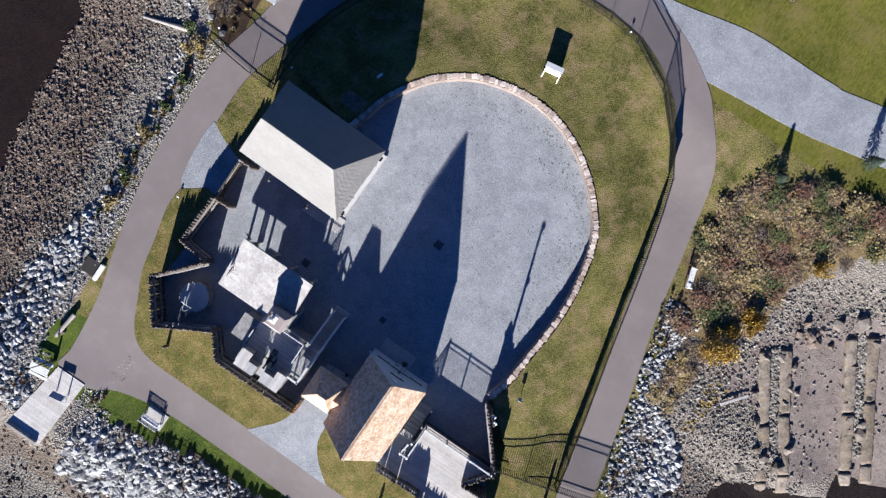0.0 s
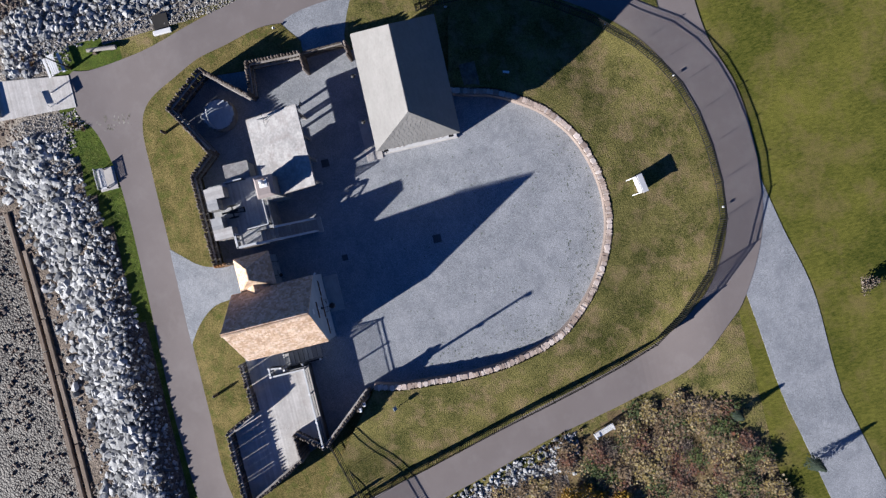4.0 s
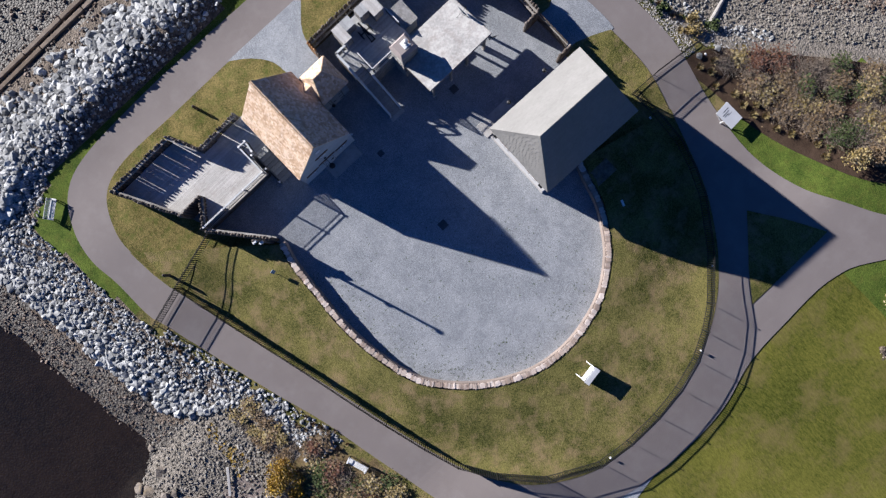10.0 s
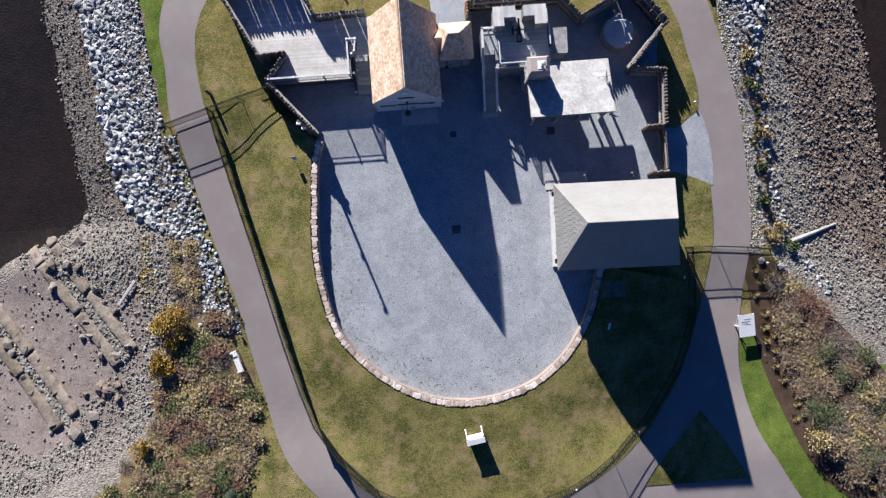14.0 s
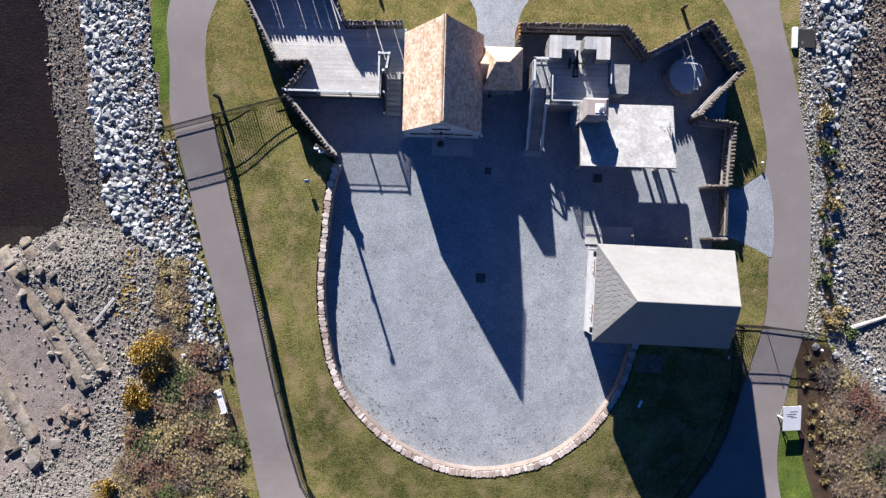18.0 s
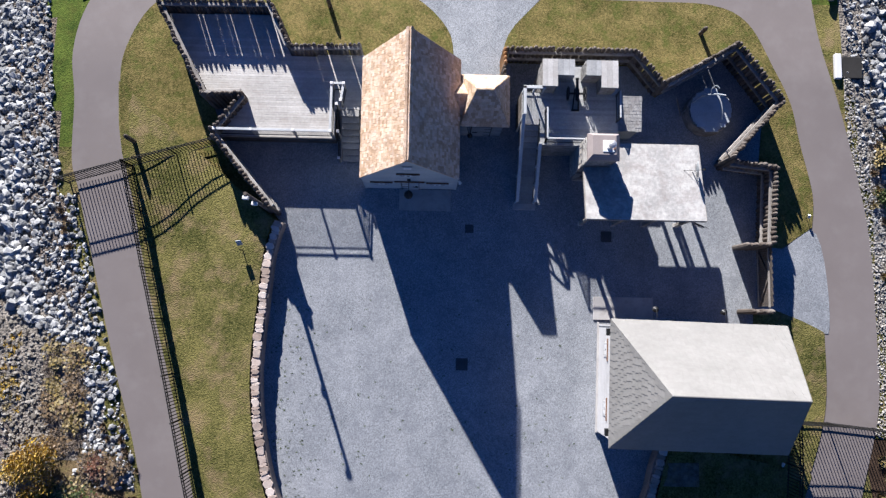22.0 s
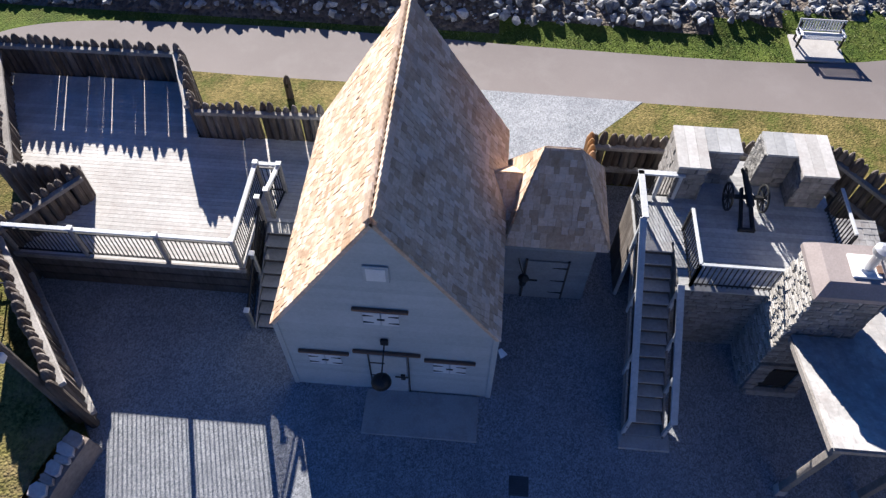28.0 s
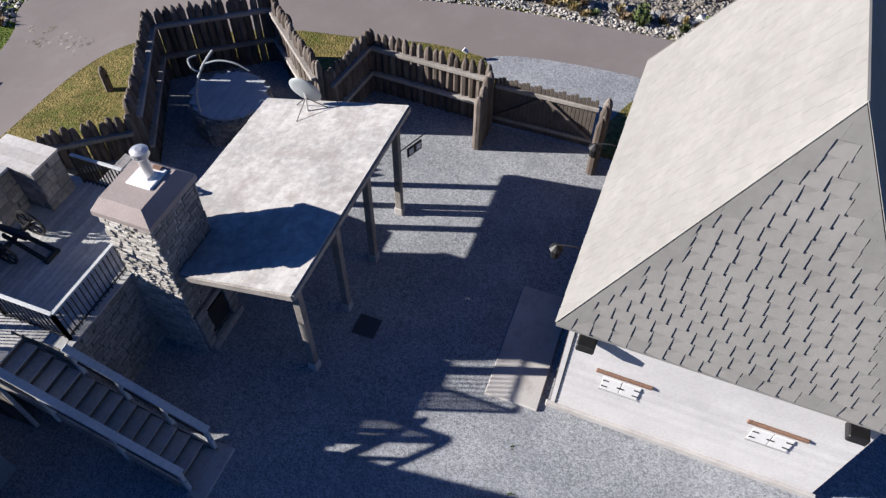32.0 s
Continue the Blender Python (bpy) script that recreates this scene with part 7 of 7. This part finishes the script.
lb = thing("log_bench", "rough grey driftwood log bench on the grass", "bench")
part("seat", Shape().rod((23.35, 23.4, 0.0), (23.7, 26.0, 0.0), 0.2, 0.17, 12), M["beam"], lb)
for y in (23.9, 25.5):
    part("support", Shape().box((23.3, y - 0.15, -0.5), (23.75, y + 0.15, -0.15), None, 0.03), M["timber"], lb)
kb = thing("stone_block", "pale concrete edge block at the head of the culvert", "concrete block")
part("block", Shape().box((23.35, 18.2, -0.06), (23.75, 19.8, 0.22), None, 0.03), M["white"], kb)
part("culvert", Shape().box((23.8, 18.3, -0.3), (25.2, 19.7, -0.02), None, 0.03), M["dark"], kb, "dark culvert opening")

pt = thing("picnic_table", "white painted picnic table on a gravel pad", "table", at=pose(23.2, 29.2, -0.47, 0, 0, 8))
for k in range(4):
    part("top_board", Shape().box((-0.9, -0.36 + 0.18 * k, 0.72), (0.9, -0.2 + 0.18 * k, 0.76), None, 0.008), M["white"], pt)
for s in (-0.75, 0.6):
    part("seat_board", Shape().box((-0.9, s - 0.02, 0.42), (0.9, s + 0.22, 0.46), None, 0.008), M["white"], pt)
for x in (-0.65, 0.65):
    part("trestle", Shape().beam((x, -0.7, 0), (x, 0.1, 0.72), 0.06, 0.1).beam((x, 0.7, 0), (x, -0.1, 0.72), 0.06, 0.1).beam((x, -0.8, 0.4), (x, 0.8, 0.4), 0.05, 0.1), M["white"], pt)

lp = thing("lamp_post", "black iron lamp post with a short arm beside the boardwalk", "lamp post")
part("pole", Shape().rod((22.7, 28.0, -0.45), (22.7, 28.0, 3.4), 0.07, 0.045, 10), M["iron"], lp)
part("base", Shape().rod((22.7, 28.0, -0.45), (22.7, 28.0, 0.35), 0.14, 0.1, 10), M["iron"], lp)
part("lantern", Shape().rod((22.7, 28.0, 3.4), (22.7, 28.0, 3.75), 0.1, 0.17, 8).rod((22.7, 28.0, 3.75), (22.7, 28.0, 3.9), 0.19, 0.03, 8), M["iron"], lp, "black lantern head")

dock = thing("boardwalk", "silvered plank boardwalk leading off towards the water", "boardwalk")
for k in range(46):
    y = 28.35 + 0.155 * k
    part("plank", Shape().box((19.25 + 0.02 * (k % 2) + 0.5 * (k / 46), y, -0.43), (22.15 + 1.2 * (k / 46), y + 0.147, -0.37)), M["deck"], dock)
for x in (19.9, 20.9, 21.9):
    part("joist", Shape().box((x - 0.08, 28.4, -1.4), (x + 0.08, 35.4, -0.43)), M["timber"], dock)
part("kerb", Shape().box((20.0, 35.1, -0.37), (23.2, 35.35, -0.05), None, 0.02), M["beam"], dock, "low kerb timber at the end")
ez = thing("trestle_stand", "white trestle stand on the boardwalk, its panel's shade coloured blue", "stand", at=pose(20.4, 30.4, -0.37, 0, 0, 10))
for x in (-0.55, 0.55):
    part("leg", Shape().beam((x, -0.35, 0), (x, 0, 1.1), 0.06, 0.06).beam((x, 0.35, 0), (x, 0, 1.1), 0.06, 0.06), M["white"], ez)
# the panel's blue shade is put into its colour
part("panel", Shape().add([(-0.6, -0.05, 1.12), (0.6, -0.05, 1.12), (0.6, -0.45, 0.7), (-0.6, -0.45, 0.7), (-0.6, -0.05, 1.08), (0.6, -0.05, 1.08), (0.6, -0.45, 0.66), (-0.6, -0.45, 0.66)],
                          [(3, 2, 1, 0), (4, 5, 6, 7), (0, 1, 5, 4), (1, 2, 6, 5), (2, 3, 7, 6), (3, 0, 4, 7)]), M["tanklid"], ez, "sloping panel with its shade coloured blue-grey")


def info_panel(name, x, y, z, turn, w, d, lo, hi, label, board="white"):
    """A sloping reading panel on two posts; low edge towards -y."""
    root = thing(name, label, "information sign", at=pose(x, y, z, 0, 0, turn))
    part("board", Shape().add([(-w / 2, 0, lo), (w / 2, 0, lo), (w / 2, d, hi), (-w / 2, d, hi), (-w / 2, 0, lo - 0.05), (w / 2, 0, lo - 0.05), (w / 2, d, hi - 0.05), (-w / 2, d, hi - 0.05)],
                              [(0, 1, 2, 3), (7, 6, 5, 4), (4, 5, 1, 0), (5, 6, 2, 1), (6, 7, 3, 2), (7, 4, 0, 3)]), M[board], root, "white reading board")
    for s in (-1, 1):
        part("post", Shape().box((s * (w / 2 - 0.06) - 0.05, d * 0.5 - 0.05, 0), (s * (w / 2 - 0.06) + 0.05, d * 0.5 + 0.05, (lo + hi) / 2 - 0.04), None, 0.01), M[board], root)
        part("arm", Shape().beam((s * (w / 2 - 0.06), d, hi - 0.1), (s * (w / 2 - 0.06), d * 0.5, lo * 0.4), 0.07, 0.07), M[board], root)
    return root


sg = thing("notice_board", "upright white notice board on two posts on the lawn", "notice board", at=pose(0.33, -17.4, 0.66, 0, 0, 9))
part("board", Shape().box((-0.72, -0.05, 0.25), (0.72, 0.02, 1.45), None, 0.01), M["white"], sg, "white painted board")
part("hood", Shape().box((-0.78, -0.36, 1.42), (0.78, 0.12, 1.48), pose(0, 0, 0, 8, 0, 0), 0.01), M["white"], sg, "small white hood over the board")
for s in (-0.68, 0.68):
    part("post", Shape().box((s - 0.05, -0.02, -0.1), (s + 0.05, 0.08, 1.5), None, 0.01), M["white"], sg)
    part("stay", Shape().beam((s, 0.75, -0.02), (s, 0.05, 1.1), 0.07, 0.07), M["white"], sg)
ip = info_panel("information_panel", 24.0, -10.9, -0.02, 4, 1.35, 1.9, 0.85, 1.15, "large pale reading panel with faded drawings beside the path")
for k, (x0, y0, x1, y1) in enumerate(((-0.45, 1.25, 0.3, 1.3), (-0.4, 1.1, 0.1, 1.14), (-0.2, 1.45, 0.4, 1.5), (-0.1, 1.0, 0.35, 1.04))):
    zz = lambda v: 0.85 + 0.3 * v / 1.9 + 0.006  # noqa: E731
    part("line", Shape().add([(x0, y0, zz(y0)), (x1, y0, zz(y0)), (x1, y1, zz(y1)), (x0, y1, zz(y1))], [(0, 1, 2, 3)]), M["iron"], ip)
bp = thing("small_sign", "small blue-grey sign on a post at the lawn's edge", "sign", at=pose(-13.0, 6.5, 0.75, 0, 0, 10))
part("post", Shape().rod((0, 0, -0.1), (0, 0, 1.05), 0.03, n=8), M["iron"], bp)
part("board", Shape().box((-0.16, -0.05, 0.75), (0.16, 0.0, 1.25), pose(0, 0, 0, -25, 0, 0), 0.01), M["tanklid"], bp)
ws = thing("yard_marker", "small white marker board in the hall's shade", "marker", at=pose(12.35, -9.15, 0.55, 0, 0, -20))
part("post", Shape().box((-0.03, -0.03, 0), (0.03, 0.03, 0.45)), M["white"], ws)
part("board", Shape().box((-0.1, -0.28, 0.42), (0.1, 0.28, 0.46), None, 0.008), M["white"], ws)


def log_post(x, y, h, label, z=0.045, r=0.14):
    root = thing("bollard_light", label, "bollard", "log bollards", at=pose(x, y, z - drop(y)))
    part("log", log_shape(h, r, int(abs(x) * 10)), M["log"], root)
    part("lamp", Shape().box((-0.06, -0.14, h - 0.5), (0.06, -0.08, h - 0.32), None, 0.01), M["iron"], root)


log_post(-8.55, 22.2, 1.05, "short pointed log bollard with a lamp slot on the lawn")
log_post(14.95, 21.0, 1.05, "short pointed log bollard with a lamp slot on the lawn")
log_post(-20.15, 13.15, 1.5, "dark log bollard with a lamp beside the iron fence")
for x, y, z in ((21.25, 9.3, 0.05), (19.2, -5.6, 0.06), (26.4, -4.9, -0.06), (-14.95, 13.35, 0.05), (14.2, -18.3, 0.08), (-3.2, -24.0, 0.06), (8.5, -22.7, 0.06)):
    b = thing("spotlight", "small white ground spotlight", "spotlight", "ground spotlights", at=pose(x, y, z - min(0.0, drop(y))))
    part("stake", Shape().rod((0, 0, -0.1), (0, 0, 0.3), 0.02, n=6), M["iron"], b)
    part("head", Shape().rod((0, -0.05, 0.28), (0, 0.12, 0.4), 0.06, 0.1, 10), M["white"], b, "white lamp head")
for x, y in ((26.0, -4.6), (27.6, -5.2)):
    tagged(part("boulder", ROCK_MESH[3], None, at=pose(x, y, 0.1, 0, 0, 40) @ Matrix.Diagonal((0.6, 0.5, 0.4, 1))), "pale boulder in the planting bed", "boulder")

pole = thing("floodlight_pole", "tall dark log pole with two white floodlights beside the palisade", "pole")
part("pole", Shape().rod((-11.62, 9.0, -0.1), (-11.62, 9.0, 6.35), 0.14, 0.1, 10), M["log"], pole)
for z, a in ((6.2, 0), (4.3, 60)):
    f = part("floodlight", Shape().box((-11.78, 8.7, z - 0.12), (-11.46, 8.9, z + 0.12), None, 0.03), M["white"], pole, "white floodlight")
    part("bracket", Shape().box((-11.66, 8.88, z - 0.05), (-11.58, 9.0, z + 0.05)), M["iron"], f)

for x, y, r in ((0.08, 0.0, 0.36), (0.42, 8.2, 0.26), (8.82, 7.88, 0.33)):
    d = thing("yard_drain", "square black iron drain grate set in the gravel", "drain", "yard drains", at=pose(x, y, 0.02))
    part("frame", Shape().box((-r, -r, -0.02), (r, r, 0.008), None, 0.006), M["grate"], d)
    for k in range(8):
        part("bar", Shape().box((-0.9 * r, r * (-0.87 + 0.232 * k), 0.008), (0.9 * r, r * (-0.72 + 0.232 * k), 0.02)), M["grate"], d)

hs = thing("hanging_sign", "small black double sign hanging from an iron arm", "sign")
part("arm", Shape().rod((13.05, 8.62, 2.55), (14.15, 8.18, 2.55), 0.018, n=6), M["iron"], hs)
turn = pose(13.68, 8.36, 2.28, 0, 0, -22)
part("board", Shape().box((-0.3, -0.02, -0.17), (0.3, 0.02, 0.17), turn, 0.01), M["iron"], hs, "black board with two pale squares")
for x in (-0.15, 0.15):
    part("emblem", Shape().box((x - 0.09, -0.028, -0.1), (x + 0.09, -0.02, 0.1), turn), M["white"], hs)
    part("hook", Shape().rod(turn @ Vector((x, 0, 0.16)), turn @ Vector((x, 0, 0.27)), 0.008, n=5), M["iron"], hs)
